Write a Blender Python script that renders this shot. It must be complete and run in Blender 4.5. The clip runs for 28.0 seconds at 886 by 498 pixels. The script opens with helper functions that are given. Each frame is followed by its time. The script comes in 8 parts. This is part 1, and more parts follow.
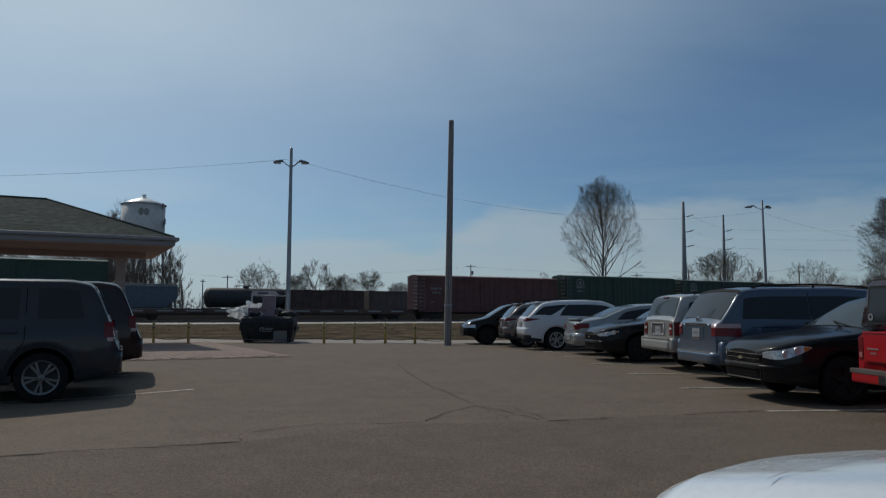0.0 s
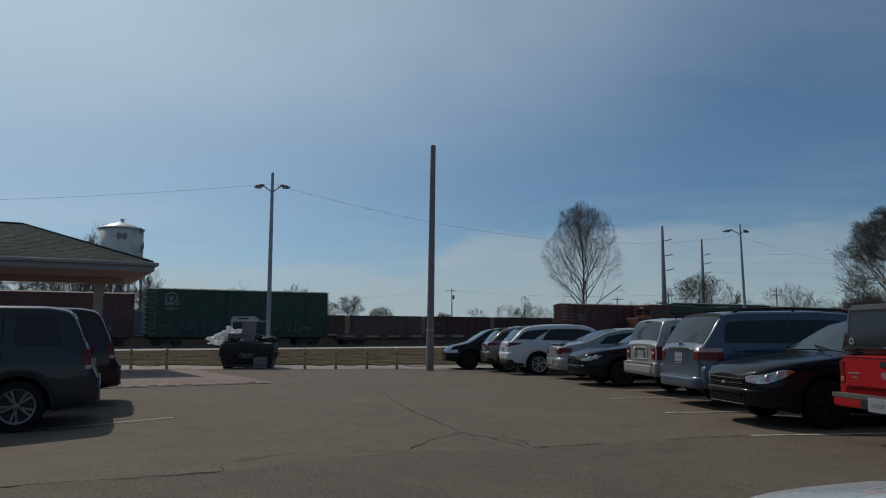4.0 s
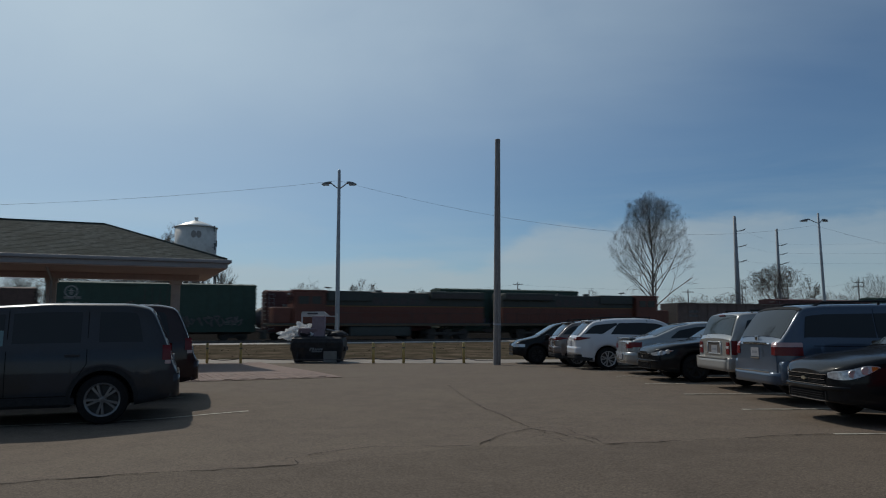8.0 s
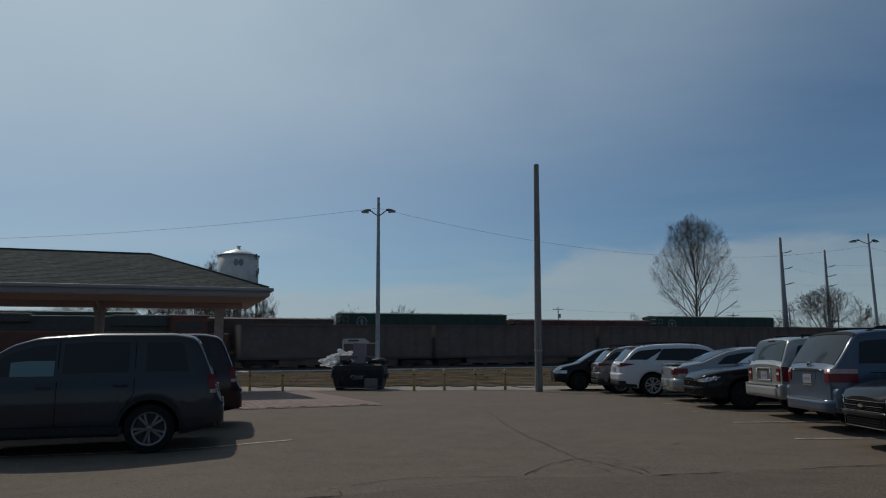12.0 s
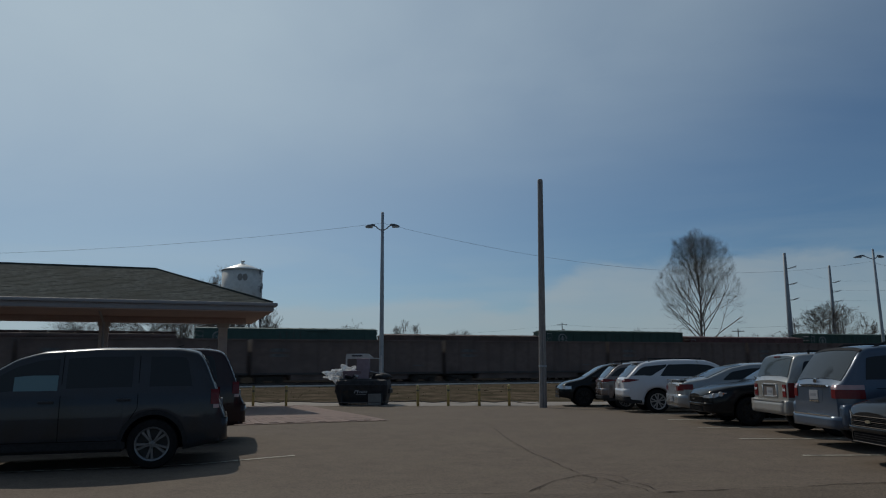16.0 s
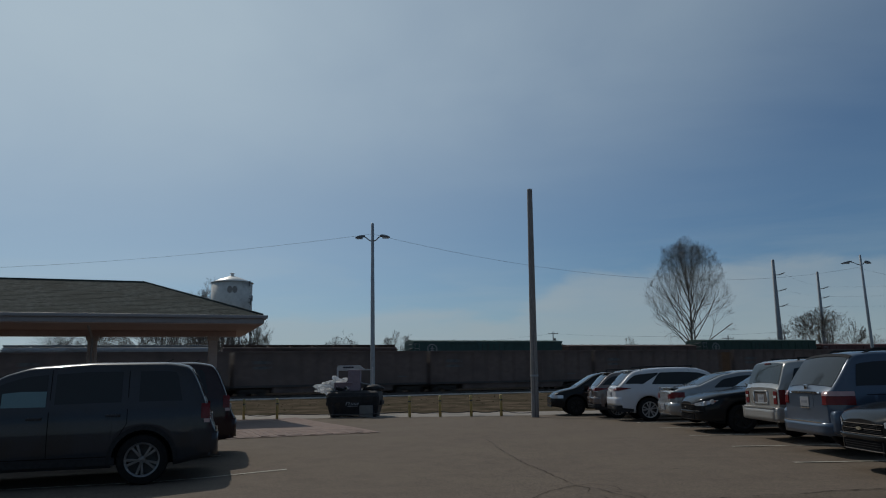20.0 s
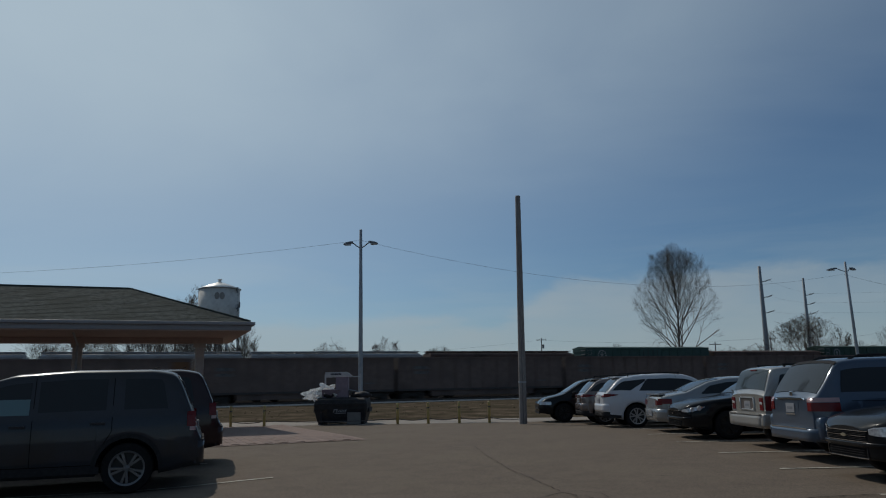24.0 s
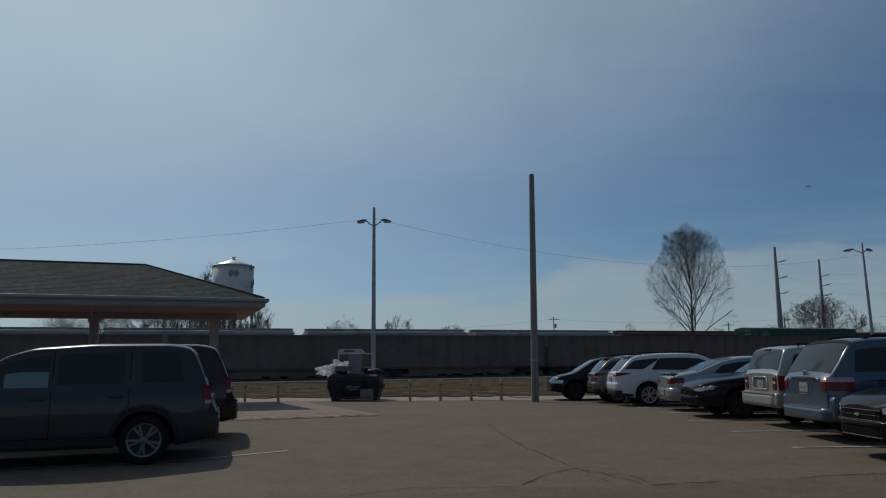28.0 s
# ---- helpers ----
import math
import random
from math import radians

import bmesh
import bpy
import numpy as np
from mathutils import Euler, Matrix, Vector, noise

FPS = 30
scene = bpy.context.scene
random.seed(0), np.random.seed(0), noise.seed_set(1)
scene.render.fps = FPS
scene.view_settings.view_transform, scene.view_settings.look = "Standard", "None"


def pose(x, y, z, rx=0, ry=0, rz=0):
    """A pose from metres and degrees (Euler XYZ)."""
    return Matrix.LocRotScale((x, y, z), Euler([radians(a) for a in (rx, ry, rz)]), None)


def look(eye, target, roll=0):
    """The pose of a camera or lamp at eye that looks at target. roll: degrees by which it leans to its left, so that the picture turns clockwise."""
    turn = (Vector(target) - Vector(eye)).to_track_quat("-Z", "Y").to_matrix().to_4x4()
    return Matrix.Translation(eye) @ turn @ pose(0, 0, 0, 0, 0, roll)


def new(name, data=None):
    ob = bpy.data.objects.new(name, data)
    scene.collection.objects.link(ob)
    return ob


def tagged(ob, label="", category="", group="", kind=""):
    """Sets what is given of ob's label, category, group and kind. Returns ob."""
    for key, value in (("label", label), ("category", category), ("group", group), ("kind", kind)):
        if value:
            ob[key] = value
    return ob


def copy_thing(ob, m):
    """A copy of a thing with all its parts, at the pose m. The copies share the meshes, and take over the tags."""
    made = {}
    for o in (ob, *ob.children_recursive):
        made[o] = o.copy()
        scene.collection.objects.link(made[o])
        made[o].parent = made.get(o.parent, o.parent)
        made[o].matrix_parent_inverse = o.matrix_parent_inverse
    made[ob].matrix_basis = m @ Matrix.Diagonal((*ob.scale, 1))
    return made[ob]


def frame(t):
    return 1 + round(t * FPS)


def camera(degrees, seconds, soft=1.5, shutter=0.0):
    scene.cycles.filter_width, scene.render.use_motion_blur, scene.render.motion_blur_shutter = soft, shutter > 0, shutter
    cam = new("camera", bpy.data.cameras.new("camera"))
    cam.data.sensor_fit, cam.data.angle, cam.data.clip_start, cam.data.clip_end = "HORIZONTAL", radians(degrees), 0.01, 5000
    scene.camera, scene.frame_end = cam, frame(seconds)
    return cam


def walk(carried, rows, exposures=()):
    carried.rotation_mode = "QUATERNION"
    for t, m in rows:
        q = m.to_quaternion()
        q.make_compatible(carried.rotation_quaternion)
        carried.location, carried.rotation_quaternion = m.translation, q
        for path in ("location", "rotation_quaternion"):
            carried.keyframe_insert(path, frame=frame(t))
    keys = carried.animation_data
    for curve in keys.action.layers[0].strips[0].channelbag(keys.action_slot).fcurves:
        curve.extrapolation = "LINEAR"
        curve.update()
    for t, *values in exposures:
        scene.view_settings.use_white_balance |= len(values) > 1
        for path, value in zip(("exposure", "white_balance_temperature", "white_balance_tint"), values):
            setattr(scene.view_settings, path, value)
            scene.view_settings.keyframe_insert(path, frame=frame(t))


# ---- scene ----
cam = camera(61.3, 28.0, soft=1.1, shutter=0.9)
PATH = [
    (0, (0.012, 0.2, 1.243), (0.012, 2.193, 1.407), 0.2),
    (0.5, (0.005, 0.206, 1.242), (0.007, 2.195, 1.445), 0.4),
    (1, (0.002, 0.215, 1.251), (0.001, 2.201, 1.488), 0.5),
    (1.5, (-0.003, 0.221, 1.264), (-0.001, 2.203, 1.535), 0.4),
    (2, (0.001, 0.208, 1.259), (0.017, 2.186, 1.555), 0.2),
    (2.5, (-0.006, 0.21, 1.263), (0.027, 2.189, 1.547), 0.0),
    (3, (-0.009, 0.21, 1.267), (0.037, 2.193, 1.526), -0.1),
    (3.5, (-0.021, 0.211, 1.259), (0.031, 2.197, 1.493), -0.1),
    (5.5, (-0.048, 0.209, 1.27), (-0.015, 2.197, 1.492), 0.5),
    (6, (-0.049, 0.208, 1.28), (-0.043, 2.197, 1.495), 0.4),
    (6.5, (-0.055, 0.209, 1.282), (-0.087, 2.197, 1.497), 0.4),
    (7, (-0.059, 0.221, 1.279), (-0.126, 2.209, 1.487), 0.4),
    (7.5, (-0.059, 0.22, 1.278), (-0.16, 2.207, 1.488), 0.1),
    (8, (-0.055, 0.219, 1.277), (-0.178, 2.204, 1.49), -0.2),
    (8.5, (-0.067, 0.225, 1.284), (-0.201, 2.209, 1.498), -0.4),
    (9, (-0.078, 0.228, 1.286), (-0.232, 2.21, 1.503), -0.5),
    (9.5, (-0.07, 0.233, 1.289), (-0.241, 2.213, 1.514), -0.6),
    (10, (-0.071, 0.227, 1.291), (-0.255, 2.204, 1.53), -0.6),
    (10.5, (-0.078, 0.234, 1.296), (-0.274, 2.208, 1.544), -0.5),
    (11, (-0.08, 0.236, 1.3), (-0.291, 2.207, 1.561), -0.4),
    (11.5, (-0.088, 0.235, 1.299), (-0.31, 2.204, 1.572), -0.5),
    (12, (-0.087, 0.238, 1.309), (-0.312, 2.205, 1.59), -0.5),
    (12.5, (-0.088, 0.237, 1.309), (-0.32, 2.202, 1.598), -0.4),
    (14.5, (-0.079, 0.232, 1.293), (-0.311, 2.195, 1.598), -0.6),
    (15, (-0.094, 0.239, 1.296), (-0.324, 2.202, 1.602), -0.5),
    (15.5, (-0.105, 0.238, 1.31), (-0.337, 2.2, 1.622), -0.4),
    (16, (-0.096, 0.241, 1.306), (-0.33, 2.201, 1.627), -0.4),
    (16.5, (-0.099, 0.247, 1.313), (-0.333, 2.207, 1.636), -0.6),
    (17, (-0.102, 0.251, 1.315), (-0.336, 2.21, 1.641), -0.6),
    (17.5, (-0.103, 0.241, 1.321), (-0.334, 2.201, 1.65), -0.6),
    (18, (-0.101, 0.245, 1.315), (-0.324, 2.204, 1.65), -0.3),
    (18.5, (-0.105, 0.244, 1.315), (-0.32, 2.204, 1.654), -0.1),
    (19, (-0.1, 0.242, 1.323), (-0.313, 2.201, 1.664), -0.5),
    (19.5, (-0.096, 0.243, 1.323), (-0.306, 2.202, 1.668), -0.9),
    (20, (-0.103, 0.243, 1.32), (-0.31, 2.201, 1.667), -1.1),
    (20.5, (-0.104, 0.248, 1.324), (-0.309, 2.207, 1.671), -1.3),
    (22.5, (-0.102, 0.247, 1.316), (-0.293, 2.207, 1.665), -0.9),
    (23, (-0.093, 0.242, 1.334), (-0.275, 2.202, 1.689), -0.8),
    (23.5, (-0.096, 0.238, 1.333), (-0.269, 2.197, 1.697), -1.1),
    (24, (-0.09, 0.24, 1.33), (-0.266, 2.199, 1.693), -1.2),
    (24.5, (-0.097, 0.245, 1.315), (-0.273, 2.205, 1.675), -0.6),
    (25, (-0.079, 0.242, 1.316), (-0.255, 2.203, 1.669), -0.5),
    (25.5, (-0.096, 0.236, 1.309), (-0.273, 2.198, 1.656), -0.3),
    (26, (-0.094, 0.241, 1.306), (-0.279, 2.203, 1.644), -0.3),
    (26.5, (-0.096, 0.246, 1.301), (-0.286, 2.21, 1.63), -0.3),
    (27, (-0.097, 0.241, 1.304), (-0.294, 2.206, 1.624), -0.3),
    (27.5, (-0.094, 0.238, 1.299), (-0.299, 2.202, 1.611), -0.4),
    (28, (-0.102, 0.242, 1.299), (-0.314, 2.207, 1.607), -0.7),
]
walk(cam, [(t, look(eye, target, roll)) for t, eye, target, roll in PATH],
     [(0, 0.06), (11, 0.05), (12, -0.16), (14, -0.18), (28, -0.16)])

# ---- light ----
SUN_DIR = Vector((-0.66, 0.79, 0.95)).normalized()      # towards the sun
sun_el = math.asin(SUN_DIR.z)
sun_az = math.atan2(SUN_DIR.x, SUN_DIR.y)
sun_data = bpy.data.lights.new("sun", "SUN")
sun_data.energy, sun_data.angle, sun_data.color = 2.0, radians(0.6), (1.0, 0.93, 0.82)
sun = new("sun", sun_data)
sun.matrix_world = look((0, 0, 60), tuple(Vector((0, 0, 60)) - SUN_DIR))

world = bpy.data.worlds.new("sky")
scene.world = world
world.use_nodes = True
wn, wl = world.node_tree.nodes, world.node_tree.links
wn.clear()
w_out = wn.new("ShaderNodeOutputWorld")
w_bg = wn.new("ShaderNodeBackground")
w_bg.inputs["Strength"].default_value = 0.054
w_sky = wn.new("ShaderNodeTexSky")
w_sky.sky_type, w_sky.sun_disc = "NISHITA", False
w_sky.sun_elevation, w_sky.sun_rotation = sun_el, sun_az
w_sky.air_density, w_sky.dust_density, w_sky.ozone_density = 0.85, 0.28, 3.4
w_co = wn.new("ShaderNodeTexCoord")


def sky_math(op, a, b=None, c=None):
    """A maths node of the sky on sockets or numbers."""
    nd = wn.new("ShaderNodeMath")
    nd.operation = op
    for k, v in enumerate((a, b, c)):
        if isinstance(v, (int, float)):
            nd.inputs[k].default_value = v
        elif v is not None:
            wl.new(v, nd.inputs[k])
    return nd.outputs[0]


def sky_step(value, lo, hi, to_lo=0.0, to_hi=1.0):
    nd = wn.new("ShaderNodeMapRange")
    nd.interpolation_type = "SMOOTHSTEP"
    for k, v in (("From Min", lo), ("From Max", hi), ("To Min", to_lo), ("To Max", to_hi)):
        nd.inputs[k].default_value = v
    wl.new(value, nd.inputs["Value"])
    return nd.outputs["Result"]


def sky_noise(vector, scale, detail, stretch=(1, 1, 1), turn=0.0, distortion=0.0, rough=0.55):
    mp = wn.new("ShaderNodeMapping")
    mp.inputs["Scale"].default_value = stretch
    mp.inputs["Rotation"].default_value = (0, 0, radians(turn))
    nd = wn.new("ShaderNodeTexNoise")
    nd.inputs["Scale"].default_value, nd.inputs["Detail"].default_value = scale, detail
    nd.inputs["Roughness"].default_value, nd.inputs["Distortion"].default_value = rough, distortion
    wl.new(vector, mp.inputs["Vector"])
    wl.new(mp.outputs["Vector"], nd.inputs["Vector"])
    return nd.outputs["Fac"]


def sky_mix(fac, below, color):
    nd = wn.new("ShaderNodeMixRGB")
    nd.inputs["Color2"].default_value = (*color, 1)
    wl.new(fac, nd.inputs["Fac"])
    wl.new(below, nd.inputs["Color1"])
    return nd.outputs["Color"]


w_dir = w_co.outputs["Generated"]
w_sep = wn.new("ShaderNodeSeparateXYZ")
wl.new(w_dir, w_sep.inputs["Vector"])
w_x, w_z = w_sep.outputs["X"], w_sep.outputs["Z"]
w_tint = wn.new("ShaderNodeMixRGB")
w_tint.blend_type = "MULTIPLY"
w_tint.inputs["Fac"].default_value = 1.0
w_tint.inputs["Color2"].default_value = (0.70, 0.91, 1.0, 1)
wl.new(w_sky.outputs["Color"], w_tint.inputs["Color1"])
# the cloud layer seen from below: directions laid out on a flat sheet
w_flat = wn.new("ShaderNodeVectorMath")
w_flat.operation = "SCALE"
wl.new(w_dir, w_flat.inputs[0])
wl.new(sky_math("DIVIDE", 1.0, sky_math("ADD", sky_math("MAXIMUM", w_z, 0.0), 0.16)), w_flat.inputs["Scale"])
w_sheet = w_flat.outputs["Vector"]
# thin high cloud: broad veil and combed streaks, thicker towards the zenith
w_broad = sky_step(sky_noise(w_sheet, 0.55, 4.0, (0.8, 1.2, 1.0), 20), 0.30, 0.72)
w_comb = sky_step(sky_noise(w_sheet, 0.9, 5.0, (0.75, 1.15, 1.0), 38, 0.9, 0.5), 0.32, 0.74)
w_thick = sky_math("MULTIPLY_ADD", w_broad, 0.30, sky_math("MULTIPLY", w_comb, 0.18))
w_veil = sky_math("MULTIPLY", w_thick, sky_math("MULTIPLY", sky_step(w_z, 0.12, 0.46, 0.10, 1.0), sky_step(w_x, 0.05, 0.5, 1.0, 0.62)))
w_col = sky_mix(w_veil, w_tint.outputs["Color"], (6.4, 8.2, 9.5))
# pale haze all round the horizon
w_haze = sky_math("MULTIPLY", sky_step(w_z, -0.02, 0.13, 0.75, 0.0), sky_math("MULTIPLY_ADD", sky_noise(w_dir, 3.0, 5.0, (1, 1, 6)), 0.5, 0.62))
w_col = sky_mix(w_haze, w_col, (4.9, 6.5, 7.5))
# thin level layers of cloud low down
w_layer = sky_step(sky_noise(w_dir, 2.4, 6.0, (1.0, 1.0, 7.5), 0, 0.5, 0.55), 0.44, 0.70)
w_layer = sky_math("MULTIPLY", w_layer, sky_step(w_z, 0.07, 0.27, 0.30, 0.0))
w_col = sky_mix(w_layer, w_col, (5.9, 7.4, 8.5))
# low bank of cloud with a ragged top, lower and thinner to the west
w_rag = sky_noise(w_dir, 5.0, 7.0, (1.0, 1.0, 3.2), 0, 0.35, 0.58)
w_swell = sky_noise(w_dir, 2.1, 2.0, (1.0, 1.0, 1.0))
w_edge = sky_math("MULTIPLY_ADD", sky_step(w_x, -0.02, 0.07), 0.044, 0.092)
w_edge = sky_math("ADD", w_edge, sky_math("MULTIPLY_ADD", w_rag, 0.09, -0.045))
w_edge = sky_math("ADD", w_edge, sky_math("MULTIPLY_ADD", w_swell, 0.04, -0.02))
w_bank = sky_step(sky_math("SUBTRACT", w_z, w_edge), -0.016, 0.010, 1.0, 0.0)
w_body = sky_math("MULTIPLY_ADD", sky_noise(w_dir, 7.0, 5.0, (1, 1, 4.0), 0, 0.5), 0.55, 0.30)
w_body = sky_math("MULTIPLY", w_body, sky_step(w_x, 0.22, 0.48, 1.0, 0.72))
w_col = sky_mix(sky_math("MULTIPLY", w_bank, w_body), w_col, (6.1, 7.2, 7.8))
# bright aureole in the thin cloud about the sun
w_dot = wn.new("ShaderNodeVectorMath")
w_dot.operation = "DOT_PRODUCT"
w_dot.inputs[1].default_value = tuple(SUN_DIR)
wl.new(w_dir, w_dot.inputs[0])
w_near = wn.new("ShaderNodeMapRange")
w_near.inputs["From Min"].default_value, w_near.inputs["From Max"].default_value = 0.46, 0.98
w_near.inputs["To Min"].default_value, w_near.inputs["To Max"].default_value = 0.0, 0.93
wl.new(w_dot.outputs["Value"], w_near.inputs["Value"])
w_glow = sky_math("MULTIPLY", sky_math("POWER", w_near.outputs["Result"], 2.0), sky_math("MULTIPLY_ADD", w_comb, 0.16, 0.92))
w_col = sky_mix(w_glow, w_col, (9.4, 11.5, 12.9))
wl.new(w_col, w_bg.inputs["Color"])
wl.new(w_bg.outputs["Background"], w_out.inputs["Surface"])


# ---- materials ----
def mat(name, color, rough=0.6, metal=0.0, vary=0.12, scale=6.0, bump=0.0, bump_scale=40.0, coat=0.0,
        second=None, second_at=0.6, second_scale=1.2, spec=0.5, stretch=(1, 1, 1), rand=0.0):
    """A principled surface: base colour with fine grain, large stains of a second colour, and relief."""
    m = bpy.data.materials.new(name)
    m.use_nodes = True
    n, l = m.node_tree.nodes, m.node_tree.links
    b = n["Principled BSDF"]
    b.inputs["Roughness"].default_value, b.inputs["Metallic"].default_value = rough, metal
    b.inputs["Coat Weight"].default_value = coat
    b.inputs["Coat Roughness"].default_value = 0.06
    b.inputs["Specular IOR Level"].default_value = spec
    co = n.new("ShaderNodeTexCoord")
    mp = n.new("ShaderNodeMapping")
    mp.inputs["Scale"].default_value = stretch
    l.new(co.outputs["Object"], mp.inputs["Vector"])
    fine = n.new("ShaderNodeTexNoise")
    fine.inputs["Scale"].default_value, fine.inputs["Detail"].default_value = scale, 5
    l.new(mp.outputs["Vector"], fine.inputs["Vector"])
    ramp = n.new("ShaderNodeValToRGB")
    lo = [max(0, c * (1 - vary)) for c in color]
    hi = [min(1, c * (1 + vary)) for c in color]
    ramp.color_ramp.elements[0].position, ramp.color_ramp.elements[0].color = 0.3, (*lo, 1)
    ramp.color_ramp.elements[1].position, ramp.color_ramp.elements[1].color = 0.7, (*hi, 1)
    l.new(fine.outputs["Fac"], ramp.inputs["Fac"])
    last = ramp.outputs["Color"]
    if second:
        big = n.new("ShaderNodeTexNoise")
        big.inputs["Scale"].default_value, big.inputs["Detail"].default_value = second_scale, 6
        big.inputs["Roughness"].default_value = 0.6
        l.new(mp.outputs["Vector"], big.inputs["Vector"])
        r2 = n.new("ShaderNodeValToRGB")
        r2.color_ramp.elements[0].position, r2.color_ramp.elements[0].color = second_at - 0.08, (0, 0, 0, 1)
        r2.color_ramp.elements[1].position, r2.color_ramp.elements[1].color = second_at + 0.1, (1, 1, 1, 1)
        l.new(big.outputs["Fac"], r2.inputs["Fac"])
        mx = n.new("ShaderNodeMixRGB")
        mx.inputs["Color2"].default_value = (*second, 1)
        l.new(r2.outputs["Color"], mx.inputs["Fac"])
        l.new(last, mx.inputs["Color1"])
        last = mx.outputs["Color"]
    if rand:
        info = n.new("ShaderNodeObjectInfo")
        hs = n.new("ShaderNodeHueSaturation")
        ma = n.new("ShaderNodeMapRange")
        ma.inputs["To Min"].default_value, ma.inputs["To Max"].default_value = 1 - rand, 1 + rand
        l.new(info.outputs["Random"], ma.inputs["Value"])
        l.new(ma.outputs["Result"], hs.inputs["Value"])
        l.new(last, hs.inputs["Color"])
        last = hs.outputs["Color"]
    l.new(last, b.inputs["Base Color"])
    if bump:
        bn = n.new("ShaderNodeTexNoise")
        bn.inputs["Scale"].default_value, bn.inputs["Detail"].default_value = bump_scale, 4
        l.new(mp.outputs["Vector"], bn.inputs["Vector"])
        bp = n.new("ShaderNodeBump")
        bp.inputs["Strength"].default_value, bp.inputs["Distance"].default_value = bump, 0.02
        l.new(bn.outputs["Fac"], bp.inputs["Height"])
        l.new(bp.outputs["Normal"], b.inputs["Normal"])
    return m


def paint(name, color, metal=0.0, rough=0.32):
    return mat(name, color, rough=rough, metal=metal, vary=0.04, scale=60, coat=0.6, spec=0.35,
               second=[c * 0.8 + 0.02 for c in color], second_at=0.66, second_scale=2.0)


def glass_mat(name, color, rough=0.07, spec=0.35):
    m = mat(name, color, rough=rough, vary=0.03, scale=3, spec=spec)
    return m


def thin_plastic(name, color):
    """Crumpled film that lets light through."""
    m = mat(name, color, rough=0.35, vary=0.08, scale=9, bump=0.4, bump_scale=9)
    n, l = m.node_tree.nodes, m.node_tree.links
    tr = n.new("ShaderNodeBsdfTranslucent")
    tr.inputs["Color"].default_value = (*color, 1)
    mx = n.new("ShaderNodeMixShader")
    mx.inputs["Fac"].default_value = 0.5
    l.new(n["Principled BSDF"].outputs["BSDF"], mx.inputs[1])
    l.new(tr.outputs["BSDF"], mx.inputs[2])
    l.new(mx.outputs["Shader"], n["Material Output"].inputs["Surface"])
    return m


def asphalt_mat(name, color, worn, grain, scale=75):
    """Rolled asphalt: pale and dark stones in a weathered binder, soft wear patches, stains."""
    m = mat(name, color, 0.93, spec=0.15, vary=0.10, scale=2.3, second=worn, second_at=0.55, second_scale=0.45)
    n, l = m.node_tree.nodes, m.node_tree.links
    b = n["Principled BSDF"]
    under = b.inputs["Base Color"].links[0].from_socket
    co = [q for q in n if q.type == "TEX_COORD"][0].outputs["Object"]
    vo = n.new("ShaderNodeTexVoronoi")
    vo.inputs["Scale"].default_value = scale
    l.new(co, vo.inputs["Vector"])
    bw = n.new("ShaderNodeSeparateColor")
    l.new(vo.outputs["Color"], bw.inputs["Color"])
    clump = n.new("ShaderNodeTexNoise")
    clump.inputs["Scale"].default_value, clump.inputs["Detail"].default_value = scale * 0.22, 3
    l.new(co, clump.inputs["Vector"])
    add = n.new("ShaderNodeMath")
    add.operation = "MULTIPLY_ADD"
    add.inputs[1].default_value = 0.55
    l.new(clump.outputs["Fac"], add.inputs[0])
    l.new(bw.outputs["Red"], add.inputs[2])
    hs = n.new("ShaderNodeMapRange")
    hs.inputs["From Min"].default_value, hs.inputs["From Max"].default_value = 0.15, 1.4
    hs.inputs["To Min"].default_value, hs.inputs["To Max"].default_value = 1 - grain, 1 + grain
    l.new(add.outputs[0], hs.inputs["Value"])
    mu = n.new("ShaderNodeMixRGB")
    mu.blend_type = "MULTIPLY"
    mu.inputs["Fac"].default_value = 1.0
    l.new(under, mu.inputs["Color1"])
    l.new(hs.outputs["Result"], mu.inputs["Color2"])
    l.new(mu.outputs["Color"], b.inputs["Base Color"])
    bp = n.new("ShaderNodeBump")
    bp.inputs["Strength"].default_value, bp.inputs["Distance"].default_value = 0.25, 0.006
    l.new(add.outputs[0], bp.inputs["Height"])
    l.new(bp.outputs["Normal"], b.inputs["Normal"])
    return m


